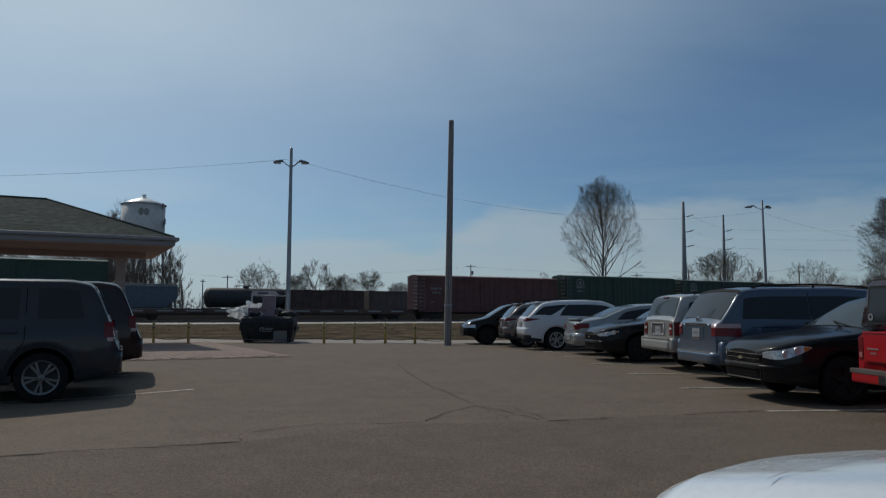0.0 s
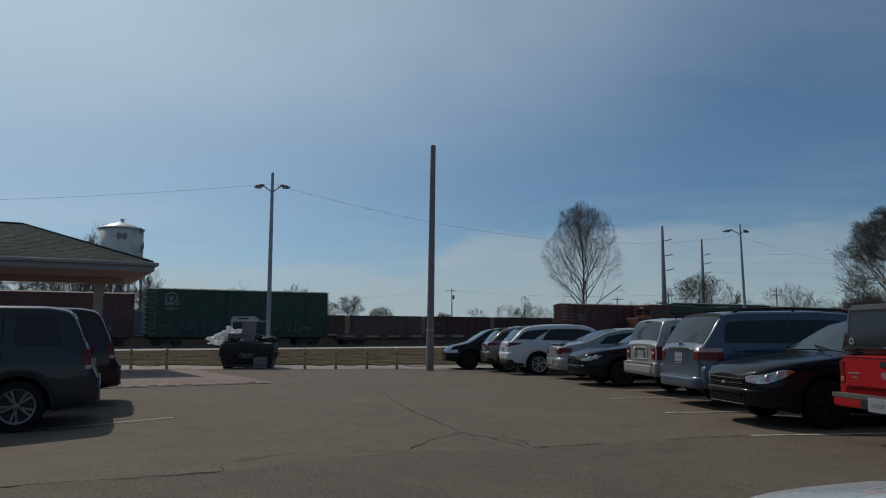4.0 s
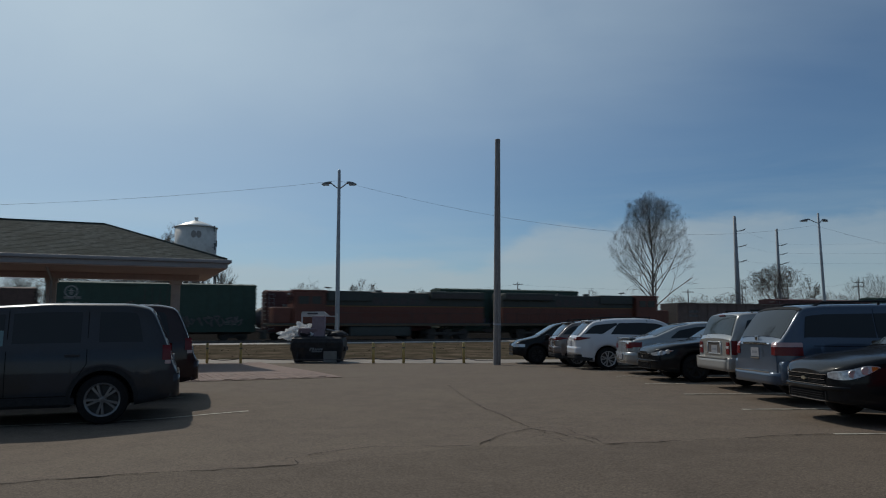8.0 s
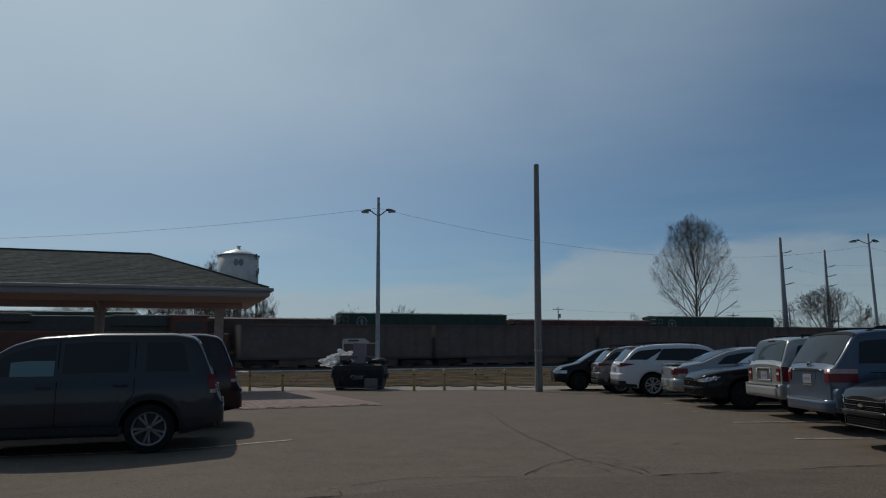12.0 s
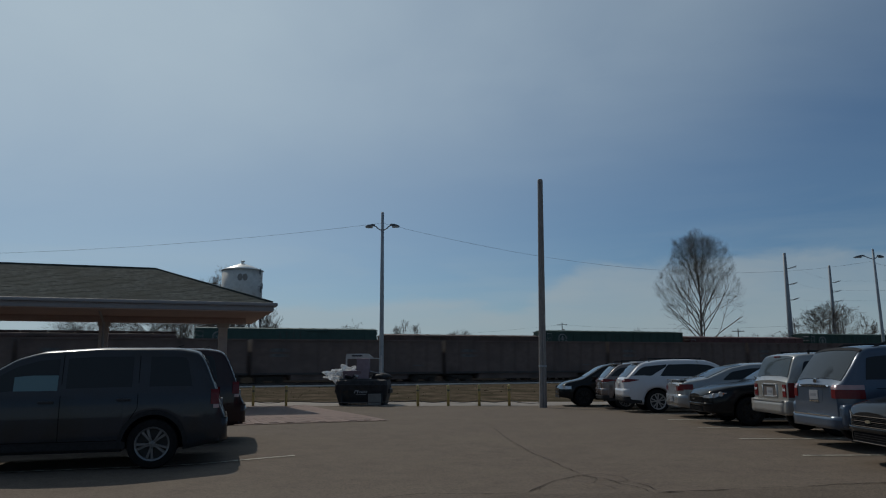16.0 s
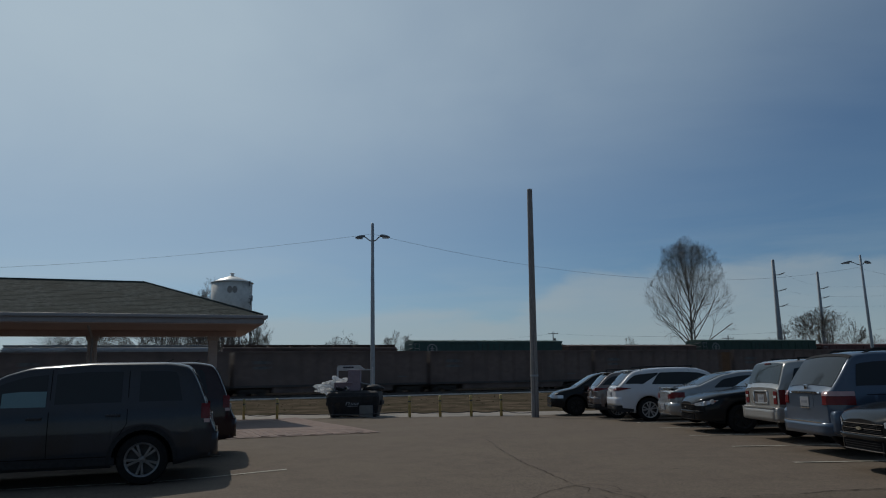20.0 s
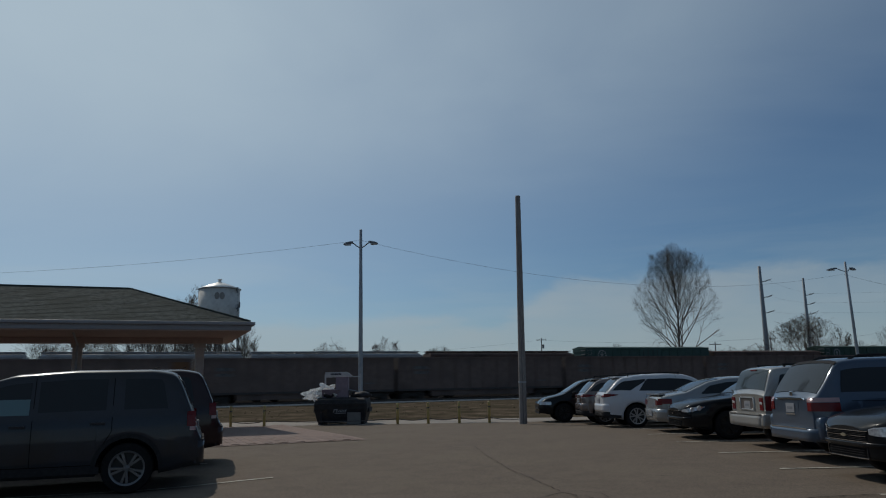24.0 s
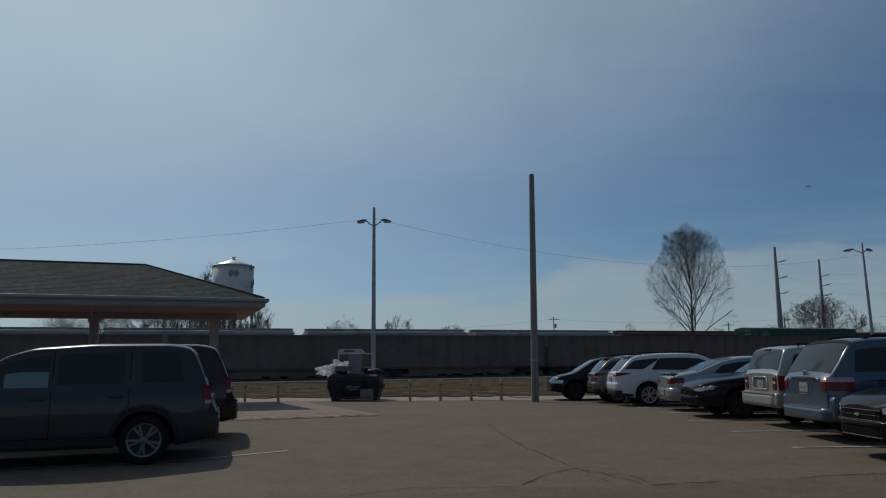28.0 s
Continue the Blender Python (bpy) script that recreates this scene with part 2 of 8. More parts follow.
M = dict(
    asphalt=asphalt_mat("asphalt", (0.138, 0.109, 0.085), (0.150, 0.120, 0.092), 0.34),
    asphalt_near=asphalt_mat("older_asphalt", (0.118, 0.093, 0.072), (0.130, 0.103, 0.079), 0.42, 95),
    crack=mat("crack_tar", (0.020, 0.017, 0.015), 0.9, spec=0.05, vary=0.3),
    grass=mat("dry_grass", (0.108, 0.084, 0.062), 0.95, spec=0.0, vary=0.48, scale=1.3, bump=0.8, bump_scale=9,
              second=(0.058, 0.050, 0.034), second_at=0.5, second_scale=0.42),
    tuft=mat("tuft_straw", (0.20, 0.165, 0.115), 0.95, spec=0.0, vary=0.5, scale=0.9, second=(0.13, 0.108, 0.066), second_at=0.5, second_scale=0.3),
    ballast=mat("ballast", (0.46, 0.43, 0.39), 0.95, spec=0.2, vary=0.3, scale=9, bump=0.8, bump_scale=22,
                second=(0.34, 0.31, 0.28), second_at=0.6, second_scale=0.4),
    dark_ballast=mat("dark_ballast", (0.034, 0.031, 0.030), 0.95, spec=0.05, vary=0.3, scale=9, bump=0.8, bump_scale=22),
    concrete=mat("concrete", (0.23, 0.20, 0.17), 0.88, vary=0.12, scale=12, bump=0.2, bump_scale=60,
                 second=(0.19, 0.165, 0.14), second_at=0.6, second_scale=0.7),
    brick=mat("paver_brick", (0.190, 0.130, 0.106), 0.9, vary=0.15, scale=20, bump=0.25, bump_scale=90, rand=0.16),
    sand=mat("paver_joint", (0.17, 0.12, 0.10), 0.95, vary=0.2, scale=30),
    line=mat("worn_line_paint", (0.42, 0.39, 0.32), 0.8, vary=0.3, scale=14,
             second=(0.14, 0.13, 0.115), second_at=0.56, second_scale=5),
    yellow=mat("yellow_post_paint", (0.46, 0.35, 0.13), 0.55, vary=0.12, scale=20,
               second=(0.30, 0.24, 0.12), second_at=0.6, second_scale=6),
    cable=mat("cable_steel", (0.10, 0.09, 0.085), 0.5, 0.6),
    wire=mat("wire_black", (0.10, 0.10, 0.105), 0.6),
    pole_wood=mat("weathered_pole_wood", (0.235, 0.215, 0.205), 0.85, vary=0.3, scale=10, stretch=(8, 8, 0.6),
                  bump=0.4, bump_scale=10, second=(0.165, 0.15, 0.14), second_at=0.55, second_scale=3),
    pole_steel=mat("galvanised_pole", (0.30, 0.32, 0.34), 0.5, 0.5, vary=0.1, scale=5),
    hv_steel=mat("dark_steel_pole", (0.27, 0.285, 0.30), 0.6, 0.3),
    lamp_grey=mat("lamp_head_grey", (0.16, 0.165, 0.175), 0.5, 0.4),
    lens=mat("lamp_lens", (0.45, 0.45, 0.43), 0.3),
    shingle=mat("green_grey_shingle", (0.058, 0.069, 0.065), 0.95, spec=0.1, vary=0.40, scale=5, bump=0.3, bump_scale=30,
                second=(0.044, 0.053, 0.048), second_at=0.55, second_scale=0.8),
    fascia=mat("fascia_grey", (0.24, 0.24, 0.25), 0.6, vary=0.06, scale=8),
    soffit=mat("soffit_pink", (0.43, 0.315, 0.275), 0.75, vary=0.06, scale=6, stretch=(1, 1, 1)),
    post_beige=mat("canopy_post", (0.40, 0.34, 0.31), 0.75, vary=0.08, scale=8),
    tank_white=mat("tank_white", (0.62, 0.60, 0.56), 0.6, vary=0.08, scale=1.2,
                   second=(0.47, 0.44, 0.40), second_at=0.62, second_scale=0.5),
    tank_roof=mat("tank_roof", (0.68, 0.67, 0.64), 0.35, 0.3),
    mark=mat("faded_mark", (0.30, 0.28, 0.26), 0.7),
    bark=mat("bark_grey", (0.20, 0.17, 0.145), 0.95, vary=0.3, scale=3, rand=0.15),
    twig=mat("twig_brown", (0.125, 0.105, 0.088), 0.95, vary=0.2, scale=3, rand=0.15),
    roofing=mat("far_roof", (0.20, 0.17, 0.16), 0.8),
    siding=mat("far_siding", (0.42, 0.40, 0.38), 0.8),
    rubber=mat("tyre_rubber", (0.016, 0.016, 0.017), 0.9, spec=0.08, vary=0.2, scale=20),
    alloy=mat("alloy_rim", (0.145, 0.145, 0.15), 0.32, 0.5, vary=0.05),
    bright_alloy=mat("bright_alloy_rim", (0.42, 0.42, 0.43), 0.3, 0.5, vary=0.05),
    # black for grille bars; on rims it paints in the shade around the wheels
    bar_and_shaded_rim=mat("bar_black_shaded_rim", (0.022, 0.022, 0.023), 0.7, spec=0.1, vary=0.1),
    lamp_dim=mat("loco_lettering", (0.12, 0.032, 0.018), 0.6),
    dark_rim=mat("rim_gap_shade", (0.03, 0.03, 0.03), 0.7),
    chrome=mat("chrome", (0.75, 0.75, 0.76), 0.12, 1.0, vary=0.03),
    black_trim=mat("black_trim", (0.030, 0.030, 0.032), 0.7, spec=0.05, vary=0.15, scale=20),
    seam=mat("panel_gap", (0.010, 0.010, 0.011), 0.9, spec=0.0),
    tint=glass_mat("tinted_glass", (0.022, 0.026, 0.030), spec=0.22),
    windscreen=glass_mat("windscreen_glass", (0.055, 0.065, 0.075)),
    pale_glass=glass_mat("pale_glass", (0.032, 0.042, 0.046), spec=0.20),
    painted_daylight=glass_mat("daylight_paint", (0.11, 0.19, 0.21)),
    lamp_red=mat("tail_lamp_red", (0.125, 0.009, 0.011), 0.25, coat=0.1, spec=0.25, vary=0.15, scale=12),
    lamp_clear=mat("headlamp_clear", (0.62, 0.64, 0.66), 0.1, 0.3, coat=1.0, vary=0.2, scale=20),
    lamp_house=mat("headlamp_housing", (0.50, 0.51, 0.53), 0.15, 0.3, coat=0.8, vary=0.4, scale=22),
    lamp_pink=mat("tail_lamp_pink", (0.34, 0.12, 0.12), 0.25, spec=0.25),
    lamp_rose=mat("tail_lamp_clear", (0.42, 0.27, 0.27), 0.18, coat=0.6, spec=0.3),
    bumper_silver=mat("bumper_silver_grey", (0.30, 0.29, 0.275), 0.4, 0.3, vary=0.06, scale=40),
    badge_gold=mat("badge_gold", (0.42, 0.37, 0.27), 0.3, 0.6),
    bumper_grey=mat("bumper_pad_grey", (0.10, 0.085, 0.08), 0.7, spec=0.1),
    badge_grey=mat("badge_silver", (0.22, 0.14, 0.14), 0.5, spec=0.2),
    lamp_amber=mat("lamp_amber", (0.55, 0.16, 0.03), 0.15, coat=1.0),
    plate=mat("plate_white", (0.24, 0.25, 0.27), 0.4, vary=0.06),
    plate_bar=mat("plate_bar_dark", (0.16, 0.17, 0.20), 0.5),
    p_pilot=mat("dark_grey_blue_paint", (0.031, 0.034, 0.042), 0.30, metal=0.1, vary=0.06, scale=50, coat=0.42, spec=0.12, second=(0.030, 0.030, 0.032), second_at=0.58, second_scale=1.6),
    p_maroon=mat("dark_maroon_paint", (0.026, 0.013, 0.015), 0.2, vary=0.05, scale=40, spec=0.12, coat=0.5),
    p_black=mat("black_paint", (0.011, 0.012, 0.014), 0.2, vary=0.05, scale=40, spec=0.06, coat=0.30, second=(0.016, 0.016, 0.016), second_at=0.6),
    p_taupe=paint("taupe_paint", (0.16, 0.135, 0.13), 0.25, 0.2),
    lamp_bowl=mat("lamp_bowl", (0.50, 0.51, 0.53), 0.3, 0.15),
    p_white=paint("white_paint", (0.52, 0.53, 0.56), 0.0),
    p_silver=paint("silver_paint", (0.36, 0.35, 0.33), 0.45, 0.22),
    p_silver2=paint("silver_grey_paint", (0.28, 0.29, 0.295), 0.45, 0.22),
    p_blue=mat("steel_blue_paint", (0.047, 0.072, 0.112), 0.30, metal=0.25, vary=0.05, scale=50, coat=0.8, spec=0.2),
    p_red=mat("bright_red_paint", (0.32, 0.010, 0.014), 0.3, vary=0.05, scale=50, coat=0.1, spec=0.15),
    p_hood=mat("pearl_silver_paint", (0.76, 0.79, 0.81), 0.24, metal=0.2, vary=0.04, scale=60, coat=0.6, spec=0.4),
    bin=mat("dumpster_steel", (0.026, 0.026, 0.029), 0.6, spec=0.2, vary=0.25, scale=6,
            second=(0.06, 0.045, 0.035), second_at=0.66, second_scale=2.5),
    bin_lid=mat("dumpster_lid", (0.028, 0.028, 0.031), 0.6, spec=0.2),
    letter=mat("white_letter", (0.24, 0.24, 0.25), 0.6),
    cardboard=mat("lilac_card", (0.22, 0.175, 0.21), 0.85, vary=0.1, scale=7),
    card_grey=mat("grey_panel", (0.17, 0.16, 0.15), 0.8),
    plastic=thin_plastic("white_plastic_bag", (0.90, 0.90, 0.90)),
    board=mat("dark_sign_board", (0.05, 0.048, 0.06), 0.6),
    frame_grey=mat("sign_frame_grey", (0.40, 0.40, 0.42), 0.6),
    t_red=mat("boxcar_oxide_red", (0.115, 0.052, 0.050), 0.8, vary=0.15, scale=2.2,
              second=(0.075, 0.030, 0.027), second_at=0.58, second_scale=0.5),
    t_green=mat("boxcar_green", (0.034, 0.066, 0.052), 0.8, vary=0.12, scale=2.2,
                second=(0.040, 0.066, 0.053), second_at=0.6, second_scale=0.5),
    t_teal=mat("boxcar_teal", (0.040, 0.082, 0.072), 0.8, vary=0.12, scale=2.2),
    t_brown=mat("boxcar_brown", (0.110, 0.070, 0.060), 0.85, vary=0.15, scale=2.2,
                second=(0.060, 0.042, 0.036), second_at=0.56, second_scale=0.6),
    t_coal=mat("gondola_brown", (0.155, 0.112, 0.098), 0.9, vary=0.2, scale=2.0,
               second=(0.105, 0.080, 0.072), second_at=0.55, second_scale=0.5),
    t_rust=mat("rust_panel", (0.15, 0.075, 0.038), 0.9, vary=0.2, scale=3),
    t_grey=mat("hopper_grey", (0.30, 0.31, 0.32), 0.75, vary=0.12, scale=2,
               second=(0.19, 0.18, 0.17), second_at=0.6, second_scale=0.6),
    t_slate=mat("slate_blue_car", (0.12, 0.15, 0.185), 0.8, vary=0.1, scale=2),
    t_black=mat("tank_black", (0.050, 0.048, 0.050), 0.6, spec=0.3, vary=0.15, scale=2),
    t_dark=mat("underframe", (0.072, 0.062, 0.060), 0.9, vary=0.2, scale=4),
    t_roof=mat("galvanised_car_roof", (0.24, 0.25, 0.26), 0.6, 0.3, vary=0.15, scale=2),
    t_white=mat("ladder_white", (0.28, 0.28, 0.28), 0.7, vary=0.2, scale=6),
    t_pale=mat("faded_stencil", (0.17, 0.17, 0.165), 0.8, vary=0.3, scale=5),
    graffiti_a=mat("graffiti_blue", (0.075, 0.085, 0.13), 0.8, vary=0.4, scale=3),
    graffiti_b=mat("graffiti_grey", (0.115, 0.11, 0.11), 0.8, vary=0.4, scale=3),
    loco=mat("loco_orange", (0.125, 0.038, 0.024), 0.6, vary=0.12, scale=3,
             second=(0.095, 0.034, 0.024), second_at=0.58, second_scale=0.7),
    loco_top=mat("loco_dark_green", (0.048, 0.054, 0.050), 0.7, vary=0.15, scale=3),
    loco_cream=mat("loco_yellow_stripe", (0.20, 0.11, 0.035), 0.6),
    rail=mat("rail_steel", (0.13, 0.11, 0.10), 0.6, 0.4),
    tie=mat("tie_wood", (0.07, 0.055, 0.045), 0.95),
    coal=mat("coal_load", (0.015, 0.015, 0.016), 0.8, vary=0.4, scale=8, bump=0.8, bump_scale=6),
    hub=mat("truck_steel", (0.055, 0.048, 0.044), 0.8),
    bird=mat("dark_feather", (0.03, 0.028, 0.026), 0.9),
)


# ---- small builders ----
def part(name, bm, material, parent=None, label="", smooth=False):
    me = bpy.data.meshes.new(name)
    bm.normal_update()
    if smooth:
        for f in bm.faces:
            f.smooth = len(f.verts) <= 4
    bm.to_mesh(me)
    bm.free()
    me.materials.append(material)
    ob = new(name, me)
    if parent:
        ob.parent = parent
    if label:
        ob["label"] = label
    return ob


def share(name, ob, parent, m):
    """One more object on the mesh of ob."""
    o = new(name, ob.data)
    o.parent = parent
    o.matrix_basis = m
    return o


def row_of(name, bm, material, parent, places):
    """Alike pieces that share one mesh, each an object of its own."""
    first = part(name, bm, material, parent)
    first.matrix_basis = Matrix.Translation(places[0])
    for p in places[1:]:
        share(name, first, parent, Matrix.Translation(p))
    return first


def thing(name, m, label, category, group="", kind=""):
    ob = new(name)
    ob.empty_display_size = 0.2
    ob.matrix_basis = m
    return tagged(ob, label, category, group, kind)


def box(bm, x0, x1, y0, y1, z0, z1, bev=0.0):
    v = [bm.verts.new(p) for p in ((x0, y0, z0), (x1, y0, z0), (x1, y1, z0), (x0, y1, z0),
                                   (x0, y0, z1), (x1, y0, z1), (x1, y1, z1), (x0, y1, z1))]
    fs = [bm.faces.new([v[i] for i in q]) for q in ((3, 2, 1, 0), (4, 5, 6, 7), (0, 1, 5, 4), (1, 2, 6, 5), (2, 3, 7, 6), (3, 0, 4, 7))]
    if bev:
        es = list({e for f in fs for e in f.edges})
        bmesh.ops.bevel(bm, geom=es, offset=bev, segments=2, affect="EDGES", profile=0.6)
    return bm


def boxed(*a, **k):
    return box(bmesh.new(), *a, **k)


def tube(bm, p0, p1, r0, r1=None, n=8, caps=True):
    p0, p1 = Vector(p0), Vector(p1)
    r1 = r0 if r1 is None else r1
    d = (p1 - p0)
    if d.length < 1e-6:
        return bm
    d.normalize()
    a = d.orthogonal().normalized()
    b = d.cross(a)
    ra, rb = [], []
    for i in range(n):
        t = 2 * math.pi * i / n
        o = a * math.cos(t) + b * math.sin(t)
        ra.append(bm.verts.new(p0 + o * r0))
        rb.append(bm.verts.new(p1 + o * r1))
    for i in range(n):
        bm.faces.new((ra[i], ra[(i + 1) % n], rb[(i + 1) % n], rb[i]))
    if caps:
        bm.faces.new(ra[::-1])
        bm.faces.new(rb)
    return bm


def lathe(bm, prof, n=24, axis="z", centre=(0, 0, 0), caps=True):
    """Turns (radius, height) points about an axis."""
    rings = []
    for r, h in prof:
        ring = []
        for i in range(n):
            t = 2 * math.pi * i / n
            c, s = r * math.cos(t), r * math.sin(t)
            p = (c, s, h) if axis == "z" else (c, h, s) if axis == "y" else (h, c, s)
            ring.append(bm.verts.new(Vector(p) + Vector(centre)))
        rings.append(ring)
    for a, b in zip(rings, rings[1:]):
        for i in range(n):
            bm.faces.new((a[i], a[(i + 1) % n], b[(i + 1) % n], b[i]))
    if caps:
        bm.faces.new(rings[0][::-1])
        bm.faces.new(rings[-1])
    bmesh.ops.recalc_face_normals(bm, faces=bm.faces)
    return bm


def grid(bm, rows):
    """A sheet from rows of points of equal length."""
    vs = [[bm.verts.new(p) for p in r] for r in rows]
    for a, b in zip(vs, vs[1:]):
        for i in range(len(a) - 1):
            bm.faces.new((a[i], a[i + 1], b[i + 1], b[i]))
    return vs


def thicken(bm, d):
    bmesh.ops.recalc_face_normals(bm, faces=bm.faces)
    bmesh.ops.solidify(bm, geom=bm.faces[:], thickness=d)
    return bm


def prism(bm, pts, z0, z1):
    lo = [bm.verts.new((x, y, z0)) for x, y in pts]
    hi = [bm.verts.new((x, y, z1)) for x, y in pts]
    n = len(pts)
    bm.faces.new(lo[::-1])
    bm.faces.new(hi)
    for i in range(n):
        bm.faces.new((lo[i], lo[(i + 1) % n], hi[(i + 1) % n], hi[i]))
    bmesh.ops.recalc_face_normals(bm, faces=bm.faces)
    return bm


def smooth_step(a, b, x):
    t = min(1, max(0, (x - a) / (b - a)))
    return t * t * (3 - 2 * t)


# the site: tracks, canopy and plaza lie at 27 degrees
SITE = radians(27)
E1 = Vector((math.cos(SITE), math.sin(SITE), 0))
EN = Vector((-math.sin(SITE), math.cos(SITE), 0))


def on_track(s, d, z=0.0):
    """The place s metres along the tracks and d metres behind the line through (0, 85)."""
    p = Vector((0, 85, 0)) + E1 * s + EN * d
    p.z = z
    return p


def depth_of(x, y):
    """How far a place lies behind the line through (0, 85)."""
    return (Vector((x, y, 0)) - Vector((0, 85, 0))).dot(EN)


def ground_z(x, y):
    z = -0.09 * smooth_step(21, 30, y)
    # the stalls by the plaza lie a hand lower than the aisle
    z -= 0.085 * (1 - smooth_step(-5.6, -3.6, x)) * (1 - smooth_step(11.6, 14.6, y))
    d = depth_of(x, y)
    z += 0.12 * smooth_step(-44, -24, d)
    return z


# ---- ground ----
def build_ground():
    bm = bmesh.new()
    xs = [-2500, -900, -400, -200, -120] + [-90 + 3 * i for i in range(61)] + [120, 200, 400, 900, 2500]
    ys = [-900, -300, -100, -40, -12] + [-6 + 3 * i for i in range(52)] + [180, 240, 400, 900, 3000]
    grid(bm, [[(x, y, ground_z(x, y) - 0.05 + (0.03 * noise.noise(Vector((x, y, 0)) * 0.4) if 34 < y < 75 else 0)) for x in xs] for y in ys])
    tagged(part("ground", bm, M["grass"], smooth=True), "dry winter grass and bare earth beside the tracks", "ground", kind="structure")
    # asphalt lot
    bm = bmesh.new()
    rows = []
    for j in range(60):
        y = -14 + j * 0.8
        far = 30.6
        yy = min(y, far)
        rows.append([(x, yy, ground_z(x, yy)) for x in [-40 + 2 * i for i in range(16)] + [-9 + 0.25 * i for i in range(29)] + [0.5 + 2 * i for i in range(20)]])
        if y >= far:
            break
    grid(bm, rows)
    tagged(part("parking_lot", bm, M["asphalt"], smooth=True), "worn grey-brown asphalt parking lot", "parking lot", kind="structure")
    # an older strip of paving this side of a long joint
    bm = bmesh.new()
    seam = [(-40, -3.2), (-12, 3.9), (-6.5, 5.75), (-3.72, 6.62), (-2.47, 7.12), (-1.9, 7.38), (-1.2, 7.9), (-0.22, 8.57), (0.4, 8.62), (1.17, 8.71), (2.25, 9.09), (3.4, 9.5), (5.72, 9.94), (12, 11.0), (39, 15.2)]
    sx, sy = [p[0] for p in seam], [p[1] for p in seam]
    xs = [-40 + 2 * i for i in range(16)] + [-9 + 0.25 * i for i in range(77)] + [10.5 + 2 * i for i in range(15)]
    edge = [float(np.interp(x, sx, sy)) + 0.03 * noise.noise(Vector((x * 1.3, 4, 0))) + 0.015 * noise.noise(Vector((x * 5, 9, 0))) for x in xs]
    grid(bm, [[(x, -13.8 + (e + 13.8) * f, ground_z(x, -13.8 + (e + 13.8) * f) + 0.004) for x, e in zip(xs, edge)] for f in (0, 0.3, 0.5, 0.65, 0.72, 0.79, 0.86, 0.93, 1.0)])
    tagged(part("old_paving", bm, M["asphalt_near"], smooth=True), "older darker asphalt strip along the aisle", "parking lot", kind="structure")
    # concrete walk behind the posts
    bm = bmesh.new()
    grid(bm, [[(x, y, ground_z(x, y) + 0.004) for x in [-24 + 2 * i for i in range(27)]] for y in (30.6, 32, 34.2)])
    tagged(part("pavement", bm, M["concrete"]), "pale concrete walk along the edge of the lot", "pavement", kind="structure")
    # pale ballast apron and the two main tracks
    bm = bmesh.new()
    grid(bm, [[tuple(on_track(s, d, z + 0.02 * noise.noise(Vector((s, d, 0))))) for s in range(-150, 400, 4)]
              for d, z in ((-7.5, -0.04), (-7.0, 0.06), (-5.2, 0.07))])
    tagged(part("ballast_apron", bm, M["ballast"], smooth=True), "pale crushed-stone apron in front of the tracks", "gravel", kind="structure")
    # added bank and dark sheet behind the tracks keep gaps under trains dark
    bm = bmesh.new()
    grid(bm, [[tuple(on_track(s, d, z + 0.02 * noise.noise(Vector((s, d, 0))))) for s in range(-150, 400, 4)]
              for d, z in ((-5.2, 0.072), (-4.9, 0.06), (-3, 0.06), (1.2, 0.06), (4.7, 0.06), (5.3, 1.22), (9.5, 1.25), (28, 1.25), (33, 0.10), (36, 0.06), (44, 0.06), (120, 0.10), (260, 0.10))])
    tagged(part("track_bed", bm, M["dark_ballast"], smooth=True), "dark ballast under the rails and over an added bank behind", "gravel", kind="structure")
    for d in (TRACK_A, TRACK_B, TRACK_C):
        root = thing("railway_track", Matrix.Translation(on_track(0, d, 0.06)) @ Matrix.Rotation(SITE, 4, "Z"),
                     "steel rails on wooden ties in ballast", "track", "tracks", "structure")
        for side in (-0.75, 0.75):
            bm = boxed(-150, 400, side - 0.035, side + 0.035, 0.10, 0.17)
            box(bm, -150, 400, side - 0.07, side + 0.07, 0.02, 0.04)
            box(bm, -150, 400, side - 0.01, side + 0.01, 0.04, 0.10)
            part("rail", bm, M["rail"], root)
        bm = bmesh.new()
        for i in range(900):
            x = -150 + i * 0.6
            box(bm, x - 0.11, x + 0.11, -1.3, 1.3, -0.08, 0.03)
        tagged(part("ties", bm, M["tie"], root), kind="stuff")


TRACK_A, TRACK_B, TRACK_C = 1.6, -2.9, 40.0


